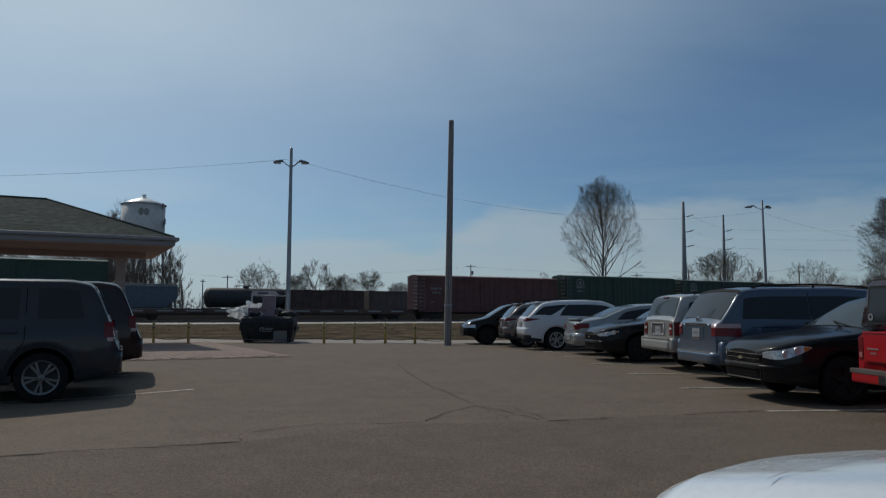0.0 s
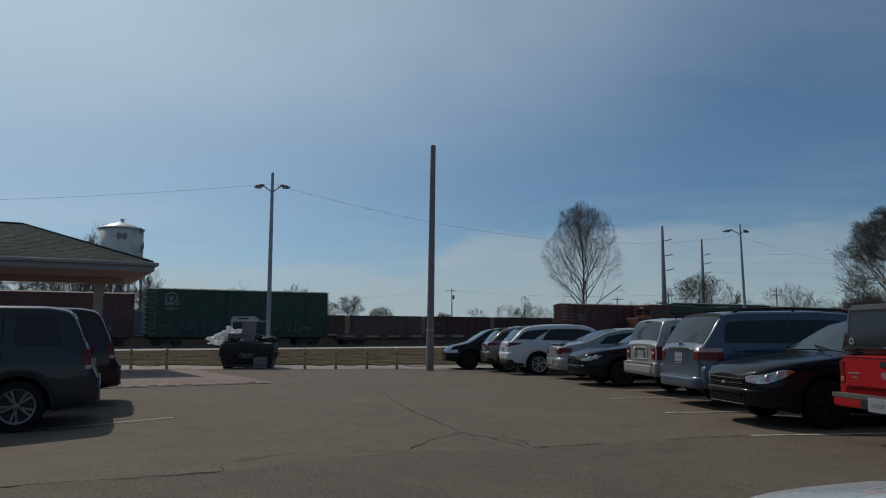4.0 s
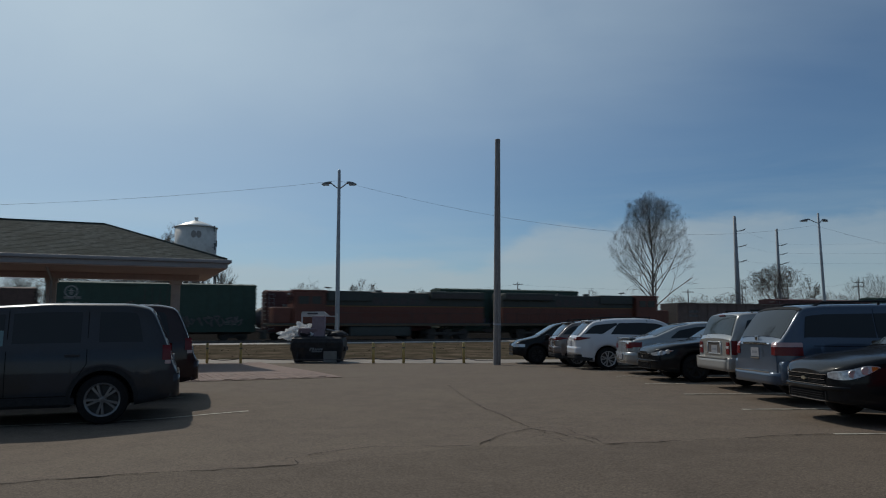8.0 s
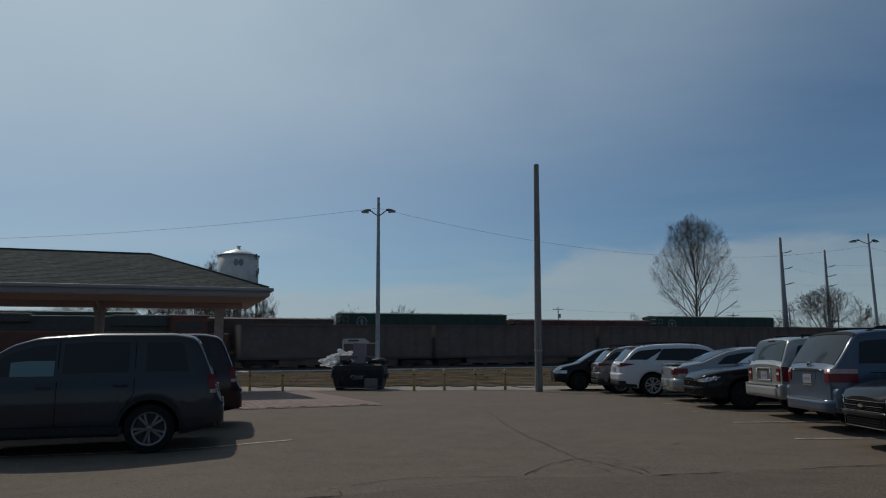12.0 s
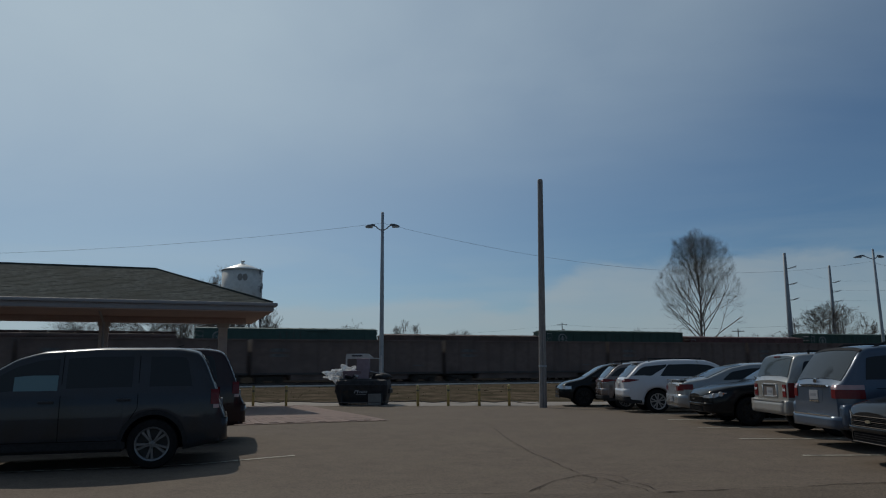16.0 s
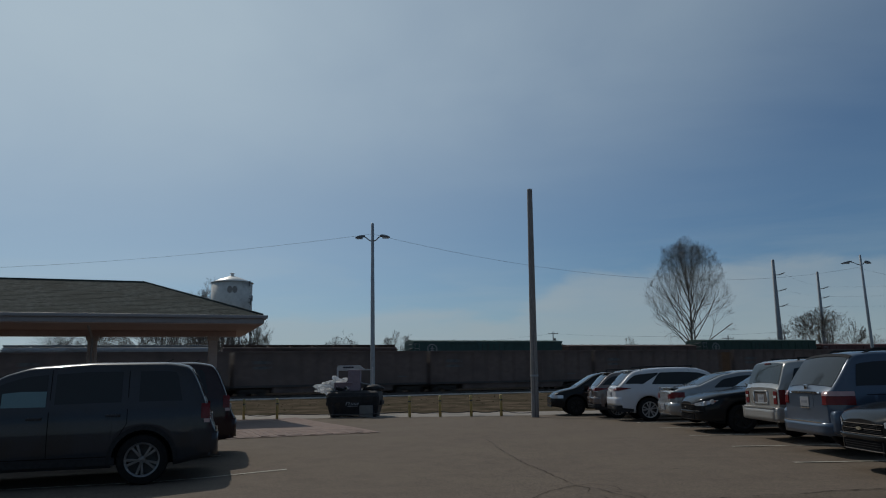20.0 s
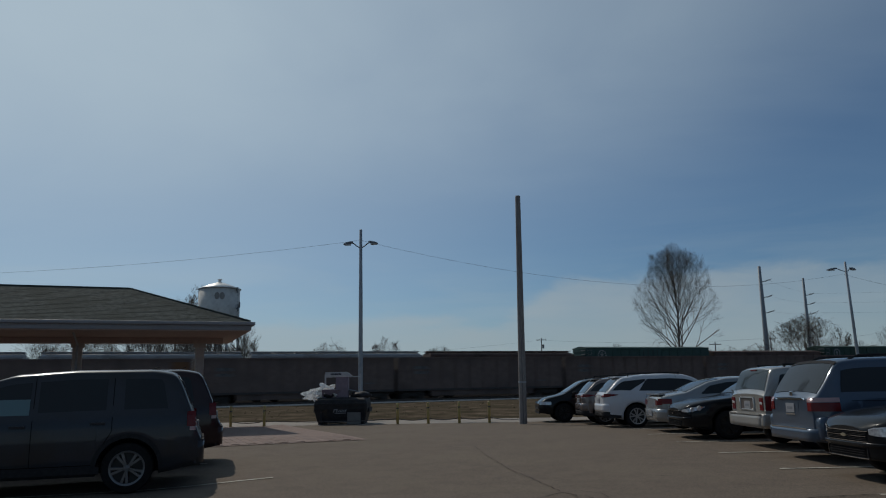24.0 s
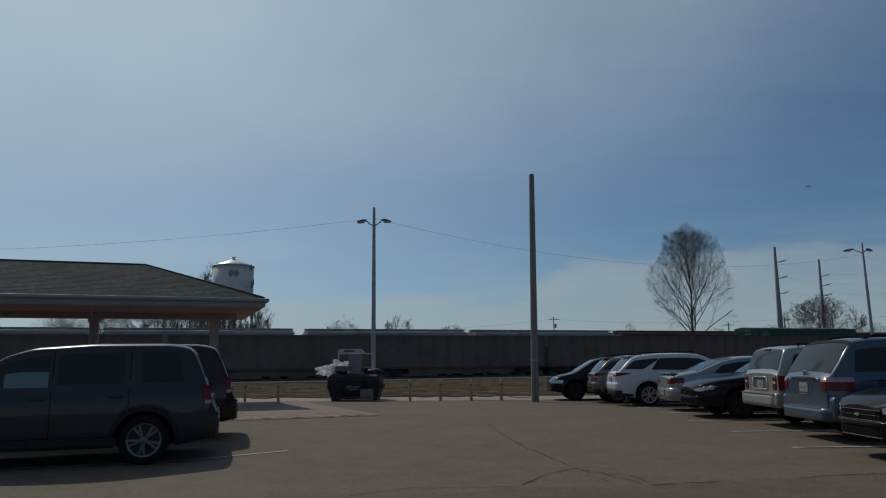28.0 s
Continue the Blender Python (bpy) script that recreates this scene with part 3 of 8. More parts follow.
def build_tufts():
    """Uneven dry tufts over the strip between the walk and the tracks."""
    rnd = random.Random(12)
    vs, fs = [], []
    for i in range(2600):
        d = rnd.uniform(-46, -8)
        s = rnd.uniform(-62, 42)
        p = on_track(s, d)
        if d > -8 or p.y < 34.6 or noise.noise(Vector((p.x * 0.35, p.y * 0.35, 0))) + 0.35 * noise.noise(Vector((p.x * 1.4, p.y * 1.4, 5))) < rnd.uniform(-0.35, 0.25):
            continue
        z = ground_z(p.x, p.y) - 0.06
        for _ in range(3):
            a, h = rnd.uniform(0, math.pi), rnd.uniform(0.02, 0.05)
            w = rnd.uniform(0.05, 0.14)
            dx, dy = math.cos(a) * w, math.sin(a) * w
            k = len(vs)
            lx, ly = rnd.uniform(-0.1, 0.1), rnd.uniform(-0.1, 0.1)
            vs += [(p.x - dx, p.y - dy, z), (p.x + dx, p.y + dy, z), (p.x + lx, p.y + ly, z + h)]
            fs.append((k, k + 1, k + 2))
    me = bpy.data.meshes.new("grass_tufts")
    me.from_pydata(vs, [], fs)
    me.materials.append(M["tuft"])
    tagged(new("grass_tufts", me), "brown dry grass tufts on the verge", "grass", kind="stuff")


def painted_line(x0, y0, x1, y1, w=0.10):
    d = Vector((x1 - x0, y1 - y0, 0)).normalized()
    n = Vector((-d.y, d.x, 0)) * w / 2
    bm = bmesh.new()
    k = 8
    rows = []
    for i in range(k + 1):
        p = Vector((x0, y0, 0)).lerp(Vector((x1, y1, 0)), i / k)
        rows.append([(*(p + n * sgn * (0.9 + 0.1 * noise.noise(p * 3)))[:2], ground_z(p.x, p.y) + 0.010) for sgn in (-1, 1)])
    grid(bm, rows)
    tagged(part("stall_line", bm, M["line"]), "worn pale stall line painted on asphalt", "stall line", "stall lines", "structure")


def build_lines():
    for i in range(9):
        y = 6.9 + 2.76 * i
        x = 4.25 - 0.068 * (y - 6.9)
        painted_line(x, y, x + 5.0, y + 0.42)
    painted_line(-3.87, 12.0, -8.4, 10.1)
    painted_line(-5.9, 14.35, -9.5, 12.85)


def crack_line(pts, w, seed):
    rnd = random.Random(seed)
    fine = []
    for (x0, y0), (x1, y1) in zip(pts, pts[1:]):
        n = max(2, int(math.hypot(x1 - x0, y1 - y0) / 0.12))
        for i in range(n):
            t = i / n
            fine.append((x0 + (x1 - x0) * t + rnd.uniform(-1, 1) * 0.025, y0 + (y1 - y0) * t + rnd.uniform(-1, 1) * 0.025))
    bm = bmesh.new()
    rows = []
    for i, (x, y) in enumerate(fine):
        a = fine[min(i + 1, len(fine) - 1)]
        b = fine[max(i - 1, 0)]
        d = Vector((a[0] - b[0], a[1] - b[1], 0)).normalized()
        n = Vector((-d.y, d.x, 0)) * w * rnd.uniform(0.35, 1.05)
        rows.append([(x + n.x, y + n.y, ground_z(x, y) + 0.009), (x - n.x, y - n.y, ground_z(x, y) + 0.009)])
    grid(bm, rows)
    tagged(part("asphalt_crack", bm, M["crack"]), "dark crack across the asphalt", "crack", "asphalt cracks", "structure")


# ---- cars ----
def soft_curve(pts, win=0.07):
    px, pz = [p[0] for p in pts], [p[1] for p in pts]

    def f(x):
        return float(np.mean([np.interp(x + o, px, pz) for o in (-win, -win / 2, 0, win / 2, win)]))
    n = 700
    lo, hi = px[0] - 0.3, px[-1] + 0.3
    table = [f(lo + (hi - lo) * i / n) for i in range(n + 1)]

    def g(x):
        t = min(n - 1e-6, max(0.0, (x - lo) / (hi - lo) * n))
        i = int(t)
        return table[i] + (table[i + 1] - table[i]) * (t - i)
    return g


class Shape:
    """The outer surface of a car: x ahead, y to its left, z up, the origin on the ground at its middle."""

    def __init__(self, L, W, top, belt, base, axles, wheel_r, tumble=0.30, front_taper=0.30, rear_taper=0.14, crown=0.03, arch=0.07, front_power=2.5, rear_power=3.0, round_nose=0.0):
        self.fe, self.re, self.rn = front_power, rear_power, round_nose
        self.L, self.W, self.base, self.axles, self.r = L, W, base, axles, wheel_r
        self.tumble, self.ft, self.rt, self.crown, self.arch = tumble, front_taper, rear_taper, crown, arch
        self.top_pts = top
        self.top, self.belt = soft_curve(top), soft_curve(belt, 0.15)

    def half(self, x):
        h = self.W / 2
        f = max(0.0, (x - (self.L / 2 - 0.85)) / 0.85)
        r = max(0.0, (-x - (self.L / 2 - 0.55)) / 0.55)
        n = max(0.0, (x - (self.L / 2 - 0.32)) / 0.32)
        return h * (1 - self.ft * f ** self.fe) * (1 - self.rt * r ** self.re) * (1 - self.rn * n ** 4)

    def low(self, x):
        z = self.base + 0.10 * smooth_step(self.L / 2 - 0.7, self.L / 2, abs(x))
        for a in self.axles:
            R = self.r + self.arch
            if abs(x - a) < R:
                z = max(z, self.r + math.sqrt(R * R - (x - a) ** 2) * 0.98)
        return z

    def side(self, x, z):
        h, b = self.half(x), self.belt(x)
        if z <= b:
            t = (z - 0.2) / max(0.2, b - 0.2)
            return h * (1 - 0.17 * (t - 0.55) ** 2)
        return h * 0.9656 - 0.012 - self.tumble * (z - b)

    def ring(self, x):
        zt, zb = self.top(x), self.low(x)
        rd = min(0.07, max(0.01, (zt - zb) * 0.12))
        zr = zt - rd
        zs = min(self.belt(x), zr - 0.002)
        zb = min(zb, zs - 0.01)
        pts = [(0, zb), (0.8 * self.half(x), zb)]
        for f in (0.0, 0.12, 0.35, 0.6, 0.85, 1.0):
            z = zb + (zs - zb) * f
            pts.append((self.side(x, z) - (0.02 if f == 0 else 0), z))
        for f in (0.33, 0.66, 1.0):
            z = zs + (zr - zs) * f
            pts.append((self.side(x, z), z))
        yr = pts[-1][0]
        pts += [(yr * 0.975, zr + rd * 0.55), (yr * 0.92, zr + rd * 0.9), (yr * 0.6, zt + self.crown * 0.6), (0, zt + self.crown)]
        return pts

    def roof_half(self, x):
        return self.ring(x)[-4][0]

    def top_at(self, x, y):
        r = self.ring(x)[-4:]
        ys, zs = [p[0] for p in r][::-1], [p[1] for p in r][::-1]
        return float(np.interp(abs(y), ys, zs))

    def stations(self):
        xs = set(np.linspace(-self.L / 2, self.L / 2, 56).round(4)) | ({round(self.L / 2 - o, 4) for o in (0.01, 0.02, 0.035, 0.055)} if self.rn else set())
        for a in self.axles:
            R = self.r + self.arch
            xs |= set((a + R * np.cos(np.linspace(0, math.pi, 15))).round(4))
            xs |= {round(a + R * 1.002, 4), round(a - R * 1.002, 4)}
        for x, _ in self.top_pts:
            xs |= {round(min(self.L / 2, max(-self.L / 2, x + o)), 4) for o in (-0.04, 0, 0.04)}
        return sorted(xs)

    def body(self):
        bm = bmesh.new()
        rings = []
        for x in self.stations():
            p = self.ring(x)
            full = [(x, y, z) for y, z in p] + [(x, -y, z) for y, z in p[-2:0:-1]]
            rings.append([bm.verts.new(q) for q in full])
        n = len(rings[0])
        for a, b in zip(rings, rings[1:]):
            for i in range(n):
                bm.faces.new((a[i], a[(i + 1) % n], b[(i + 1) % n], b[i]))
        bm.faces.new(rings[0])
        bm.faces.new(rings[-1][::-1])
        bmesh.ops.recalc_face_normals(bm, faces=bm.faces)
        return bm

    def side_patch(self, x0, x1, lo, hi, sgn, off=0.007, nx=12, nz=4, min_h=0.03):
        """A skin on one flank between two heights, numbers or functions of x."""
        bm = bmesh.new()
        rows = []
        for i in range(nx + 1):
            x = x0 + (x1 - x0) * i / nx
            a = lo(x) if callable(lo) else lo
            b = hi(x) if callable(hi) else hi
            b = max(b, a + min_h)
            rows.append([(x, sgn * (self.side(x, a + (b - a) * j / nz) + off), a + (b - a) * j / nz) for j in range(nz + 1)])
        grid(bm, rows)
        bmesh.ops.recalc_face_normals(bm, faces=bm.faces)
        if sum(f.normal.y * sgn for f in bm.faces) < 0:
            bmesh.ops.reverse_faces(bm, faces=bm.faces)
        return bm

    def top_patch(self, x0, x1, w0, w1, off=0.009, nx=10, ny=10):
        """A skin on the upper surface; w0 and w1: its share of the width at x0 and x1."""
        bm = bmesh.new()
        rows = []
        for i in range(nx + 1):
            x = x0 + (x1 - x0) * i / nx
            w = (w0 + (w1 - w0) * i / nx) * self.roof_half(x)
            slope = (self.top(x + 0.02) - self.top(x - 0.02)) / 0.04
            k = math.hypot(1, slope)
            rows.append([(x - off * slope / k, w * (2 * j / ny - 1), self.top_at(x, w * (2 * j / ny - 1)) + off / k) for j in range(ny + 1)])
        grid(bm, rows)
        bmesh.ops.recalc_face_normals(bm, faces=bm.faces)
        if sum(f.normal.z for f in bm.faces) < 0:
            bmesh.ops.reverse_faces(bm, faces=bm.faces)
        return bm

    def end_x(self, end, y, z):
        """Where the nose (end 1) or tail (end -1) lies at a place across and a height."""
        lo, hi = self.L / 2 - 1.3, self.L / 2
        inside = lambda q: self.side(end * q, z) >= abs(y) and self.top_at(end * q, min(abs(y), self.roof_half(end * q))) >= z
        if inside(hi):
            return end * hi
        for _ in range(9):
            m = (lo + hi) / 2
            lo, hi = (m, hi) if inside(m) else (lo, m)
        return end * lo

    def end_skin(self, end, z0, z1, y0, y1, off=0.012, ny=14, nz=3):
        """A panel that follows the nose or tail, with edges turned in."""
        bm = bmesh.new()
        rows = []
        for j in range(-1, nz + 2):
            z = z0 + (z1 - z0) * min(nz, max(0, j)) / nz
            row = []
            for i in range(-1, ny + 2):
                y = y0 + (y1 - y0) * min(ny, max(0, i)) / ny
                inner = i in (-1, ny + 1) or j in (-1, nz + 1)
                row.append((self.end_x(end, y, z) + end * (-0.02 if inner else off), y, z))
            rows.append(row)
        grid(bm, rows)
        bmesh.ops.recalc_face_normals(bm, faces=bm.faces)
        if sum(f.normal.x * end * f.calc_area() for f in bm.faces) < 0:
            bmesh.ops.reverse_faces(bm, faces=bm.faces)
        return bm

    def rear_x(self, z):
        """Where the tail lies at a height."""
        x = -self.L / 2
        while self.top(x) < z and x < 0:
            x += 0.01
        return x

    def front_x(self, z):
        x = self.L / 2
        while self.top(x) < z and x > 0:
            x -= 0.01
        return x

    def seam(self, pts, sgn, w=0.010):
        bm = bmesh.new()
        fine = []
        for (x0, z0), (x1, z1) in zip(pts, pts[1:]):
            for i in range(8):
                fine.append((x0 + (x1 - x0) * i / 8, z0 + (z1 - z0) * i / 8))
        fine.append(pts[-1])
        rows = []
        for i, (x, z) in enumerate(fine):
            a, b = fine[min(i + 1, len(fine) - 1)], fine[max(i - 1, 0)]
            dx, dz = a[0] - b[0], a[1] - b[1]
            k = math.hypot(dx, dz) or 1
            rows.append([(x - s * dz / k * w / 2, sgn * (self.side(x, z) + 0.003), z + s * dx / k * w / 2) for s in (-1, 1)])
        grid(bm, rows)
        return bm


WHEELS = {}


def wheel_meshes(r, spokes, double, rim_mat):
    key = (r, spokes, double, rim_mat)
    if key in WHEELS:
        return WHEELS[key]
    w = 0.11
    tyre = bmesh.new()
    rr = r * 0.68
    lathe(tyre, [(rr, -w), (r * 0.93, -w), (r * 0.985, -w * 0.8), (r, -w * 0.4), (r, w * 0.4), (r * 0.985, w * 0.8), (r * 0.93, w), (rr, w)], 28, "y", caps=False)
    # dark disc behind the spokes paints in the shade of the wheel's depth
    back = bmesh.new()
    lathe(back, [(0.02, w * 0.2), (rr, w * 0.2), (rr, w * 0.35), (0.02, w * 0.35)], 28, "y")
    rim = bmesh.new()
    lathe(rim, [(rr * 0.90, w * 0.6), (rr * 1.01, w * 0.6), (rr * 1.01, w * 1.04), (rr * 0.90, w * 0.97), (rr * 0.90, w * 0.6)], 28, "y", caps=False)
    lathe(rim, [(0.01, w * 0.5), (rr * 0.22, w * 0.5), (rr * 0.2, w * 0.95), (0.01, w * 1.0)], 14, "y")
    for i in range(spokes):
        for o in ((-double, double) if double else (0,)):
            t = 2 * math.pi * i / spokes
            a, b = t + o * 0.5, t + o
            wd = 0.017 if double else 0.042
            for p, q in (((rr * 0.16, a), (rr * 0.95, b)),):
                c0, s0, c1, s1 = math.cos(p[1]), math.sin(p[1]), math.cos(q[1]), math.sin(q[1])
                n = Vector((-(s1), 0, c1)) * wd
                A, B = Vector((p[0] * c0, 0, p[0] * s0)), Vector((q[0] * c1, 0, q[0] * s1))
                vs = []
                for P, k in ((A, 0.75), (B, 1.15)):
                    for y in (w * 0.6, w * 0.96):
                        vs += [rim.verts.new((P + n * k + Vector((0, y, 0)))), rim.verts.new((P - n * k + Vector((0, y, 0))))]
                for q4 in ((0, 1, 3, 2), (4, 6, 7, 5), (0, 4, 5, 1), (2, 3, 7, 6), (0, 2, 6, 4), (1, 5, 7, 3)):
                    rim.faces.new([vs[i2] for i2 in q4])
    bmesh.ops.recalc_face_normals(rim, faces=rim.faces)
    out = []
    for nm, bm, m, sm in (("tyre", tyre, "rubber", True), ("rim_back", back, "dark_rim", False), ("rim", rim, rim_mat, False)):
        me = bpy.data.meshes.new(nm)
        if sm:
            for f in bm.faces:
                f.smooth = True
        bm.to_mesh(me)
        bm.free()
        me.materials.append(M[m])
        out.append(me)
    WHEELS[key] = out
    return out


def add_wheels(root, sh, spokes=5, double=0.0, rim_mat="alloy", liner=True):
    tyre, back, rim = wheel_meshes(sh.r, spokes, double, rim_mat)
    k = 0
    for a in sh.axles:
        for sgn in (1, -1):
            y = sgn * (sh.W / 2 - 0.135)
            w = new("wheel", tyre)
            w.parent = root
            k += 1
            w.matrix_basis = Matrix.Translation((a, y, sh.r)) @ Matrix.Rotation(0 if sgn > 0 else math.pi, 4, "Z") @ Matrix.Rotation(k * 0.9, 4, "Y")
            for nm, me in (("rim_back", back), ("rim", rim)):
                o = new(nm, me)
                o.parent = w
            if not liner:
                continue
            # dark liner behind the wheel
            bm = bmesh.new()
            R = sh.r + sh.arch + 0.05
            yi = sgn * (sh.W / 2 - 0.30)
            fan = [(a + R * math.cos(math.pi * i / 14), sh.r + R * math.sin(math.pi * i / 14)) for i in range(15)]
            fan = [(a + R, sh.base + 0.02)] + fan + [(a - R, sh.base + 0.02)]
            outer = [bm.verts.new((x, yi, z)) for x, z in fan]
            inner = [bm.verts.new((x, yi - sgn * 0.02, z)) for x, z in fan]
            bm.faces.new(outer)
            bm.faces.new(inner[::-1])
            for i in range(len(fan)):
                n = (i + 1) % len(fan)
                bm.faces.new((outer[i], inner[i], inner[n], outer[n]))
            bmesh.ops.recalc_face_normals(bm, faces=bm.faces)
            part("wheel_liner", bm, M["seam"], root)


def add_common(root, sh, paint_mat, side_glass, screen, back, glass="tint", screen_mat="windscreen", doors=(), handles=(), mirror=None, top_gap=0.10,
               belt_up=0.03, back_mat=None, handle_mat=None, front_glass=None):
    part("body", sh.body(), paint_mat, root, smooth=True)
    for x0, x1, slant0, slant1 in side_glass:
        for sgn in (1, -1):
            def hi(x, x0=x0, x1=x1, s0=slant0, s1=slant1):
                z = sh.top(x) - top_gap
                if s0:
                    z = min(z, sh.belt(x) + belt_up + (x - x0) * s0 + 0.03)
                if s1:
                    z = min(z, sh.belt(x) + belt_up + (x1 - x) * s1 + 0.03)
                return z
            part("side_window", sh.side_patch(x0, x1, lambda x: sh.belt(x) + belt_up, hi, sgn, nx=16), M[front_glass if front_glass and slant1 else glass], root, smooth=True)
    if screen:
        part("windscreen", sh.top_patch(*screen), M[screen_mat], root, smooth=True)
    if back:
        part("rear_window", sh.top_patch(*back), M[back_mat or glass], root, smooth=True)
    for pts in doors:
        for sgn in (1, -1):
            part("door_gap", sh.seam(pts, sgn), M["seam"], root)
    for x, z in handles:
        for sgn in (1, -1):
            y = sgn * (sh.side(x, z) + 0.02)
            part("door_handle", boxed(x - 0.10, x + 0.10, y - 0.02, y + 0.02, z - 0.018, z + 0.018, 0.008), handle_mat or paint_mat, root)
    if mirror:
        x, z = mirror
        for sgn in (1, -1):
            y = sgn * (sh.side(x, z) + 0.12)
            bm = boxed(x - 0.07, x + 0.07, y - 0.12, y + 0.12, z - 0.07, z + 0.09, 0.03)
            part("wing_mirror", bm, paint_mat, root)


def bar(root, name, x, y0, y1, z0, z1, material, d=0.03, bev=0.006, label=""):
    return part(name, boxed(x - d, x + d, y0, y1, z0, z1, bev), material, root, label)


def number_plate(root, x, z, ahead, y=0.0):
    p = part("number_plate", boxed(x - 0.012, x + 0.012, y - 0.155, y + 0.155, z - 0.077, z + 0.077, 0.004), M["plate"], root)
    s = 0.014 if ahead else -0.014
    part("plate_marking", boxed(x + s - 0.002, x + s + 0.002, y - 0.10, y + 0.10, z - 0.022, z + 0.022), M["plate_bar"], p)


def car_at(edge_x, edge_y, length, turn, nose_in):
    """The pose of a car whose aisle end lies at the edge; turn: the way into the stall."""
    c, s = math.cos(radians(turn)), math.sin(radians(turn))
    x, y = edge_x + c * length / 2, edge_y + s * length / 2
    return pose(x, y, ground_z(edge_x + c * length * 0.4, edge_y), 0, 0, turn if nose_in else turn + 180)


def suv_parked(m, paint_mat, label, size=1.0, maroon=False):
    """Boxy mid-size sport utility vehicle with upright tail."""
    root = thing("parked_suv", m, label, "car", "parked cars")
    L, W, H = 4.76, 1.96, 1.80
    h = L / 2
    top = [(-h, 0.70), (-h + 0.045, 0.76), (-h + 0.09, 1.06), (-h + 0.14, 1.14), (-h + 0.30, 1.57), (-h + 0.40, 1.705), (-h + 0.7, 1.755), (-0.6, 1.755), (0.20, 1.70), (0.52, 1.605), (1.26, 1.12), (1.42, 1.08), (h - 0.35, 0.98), (h - 0.08, 0.82), (h, 0.72)]
    belt = [(-h, 1.12), (0.9, 1.08), (1.4, 1.02), (h, 0.84)]
    sh = Shape(L, W, top, belt, 0.26, (h - 0.95, h - 0.95 - 2.80), 0.358, tumble=0.22, front_taper=0.22, rear_taper=0.13)
    add_common(root, sh, paint_mat, [(-1.90, -1.29, 5.0, 0), (-1.05, -0.16, 0, 0), (-0.05, 1.02, 0, 1.15)],
               (1.22, 0.50, 0.90, 0.86), (-h + 0.17, -h + 0.37, 0.86, 0.84),
               doors=[[(-1.14, 0.88), (-1.14, 1.64)], [(-0.10, 0.42), (-0.10, 1.66)], [(1.02, 0.42), (1.02, 1.08)], [(-1.05, 0.42), (1.02, 0.42)], [(-1.14, 0.88), (-0.95, 0.56)]],
               handles=[(-0.95, 1.0), (0.08, 0.98)], mirror=(0.92, 1.14), top_gap=0.125)
    for sgn in (1, -1):
        # opaque pale patch over the tinted window, painted as daylight seen through it
        part("lit_pane", sh.side_patch(-0.05, 0.52, 1.14, lambda x: 1.36 - 0.10 * max(0, x - 0.3), sgn, 0.010, 8, 3), M["painted_daylight"], root, "pale patch painted on the window as daylight seen through it")
    for sgn in (1, -1):
        part("tail_lamp", sh.side_patch(-h + 0.09, -h + 0.21, 0.92, 1.14, sgn, 0.010, 6, 4), M["lamp_red"], root, "red tail lamp")
        part("reversing_lamp", sh.side_patch(-h + 0.085, -h + 0.17, 0.86, 0.915, sgn, 0.010, 5, 2), M["lamp_rose"], root)
        part("tail_lamp_face", sh.end_skin(-1, 0.92, 1.12, sgn * 0.76 - 0.11, sgn * 0.76 + 0.11, 0.010, 5, 3), M["lamp_red"], root)
        bar(root, "reflector", -h + 0.062, sgn * 0.76 - 0.04, sgn * 0.76 + 0.04, 0.81, 0.85, M["lamp_clear"], 0.012)
        part("head_lamp", sh.side_patch(h - 0.45, h - 0.02, 0.66, 0.82, sgn, 0.01), M["lamp_clear"], root)
        part("sill_trim", sh.side_patch(-1.0, 1.0, 0.30, 0.40, sgn, 0.012), M["black_trim"], root)
        for a in sh.axles:
            R = sh.r + sh.arch
            bm = bmesh.new()
            rows = []
            for i in range(17):
                t = math.pi * i / 16
                rows.append([(a + rr * math.cos(t), sgn * (sh.side(a + rr * math.cos(t), sh.r + rr * math.sin(t)) + 0.012), sh.r + rr * math.sin(t)) for rr in (R - 0.005, R + 0.06)])
            grid(bm, rows)
            part("arch_trim", bm, M["black_trim"], root)
    part("rear_bumper", sh.end_skin(-1, 0.38, 0.70, -0.88, 0.88, 0.045), paint_mat, root, smooth=True)
    part("bumper_step", sh.end_skin(-1, 0.70, 0.72, -0.84, 0.84, 0.040, 12, 1), M["black_trim"], root)
    bm = bmesh.new()
    tube(bm, (-1.55, 0.3, 1.755), (-1.72, 0.3, 1.82), 0.012, 0.006, n=6)
    part("aerial", bm, M["black_trim"], root)
    part("front_bumper", sh.end_skin(1, 0.36, 0.58, -0.80, 0.80, 0.03), paint_mat, root, smooth=True)
    part("grille", sh.end_skin(1, 0.60, 0.72, -0.5, 0.5, 0.01), M["black_trim"], root)
    tube_bm = bmesh.new()
    tube(tube_bm, (-h + 0.31, -0.2, 1.60), (-h + 0.17, 0.25, 1.24), 0.012, n=6)
    part("rear_wiper", tube_bm, M["black_trim"], root)
    number_plate(root, -h + 0.055, 0.90, False)
    add_wheels(root, sh, 5, 0.18)
    return root


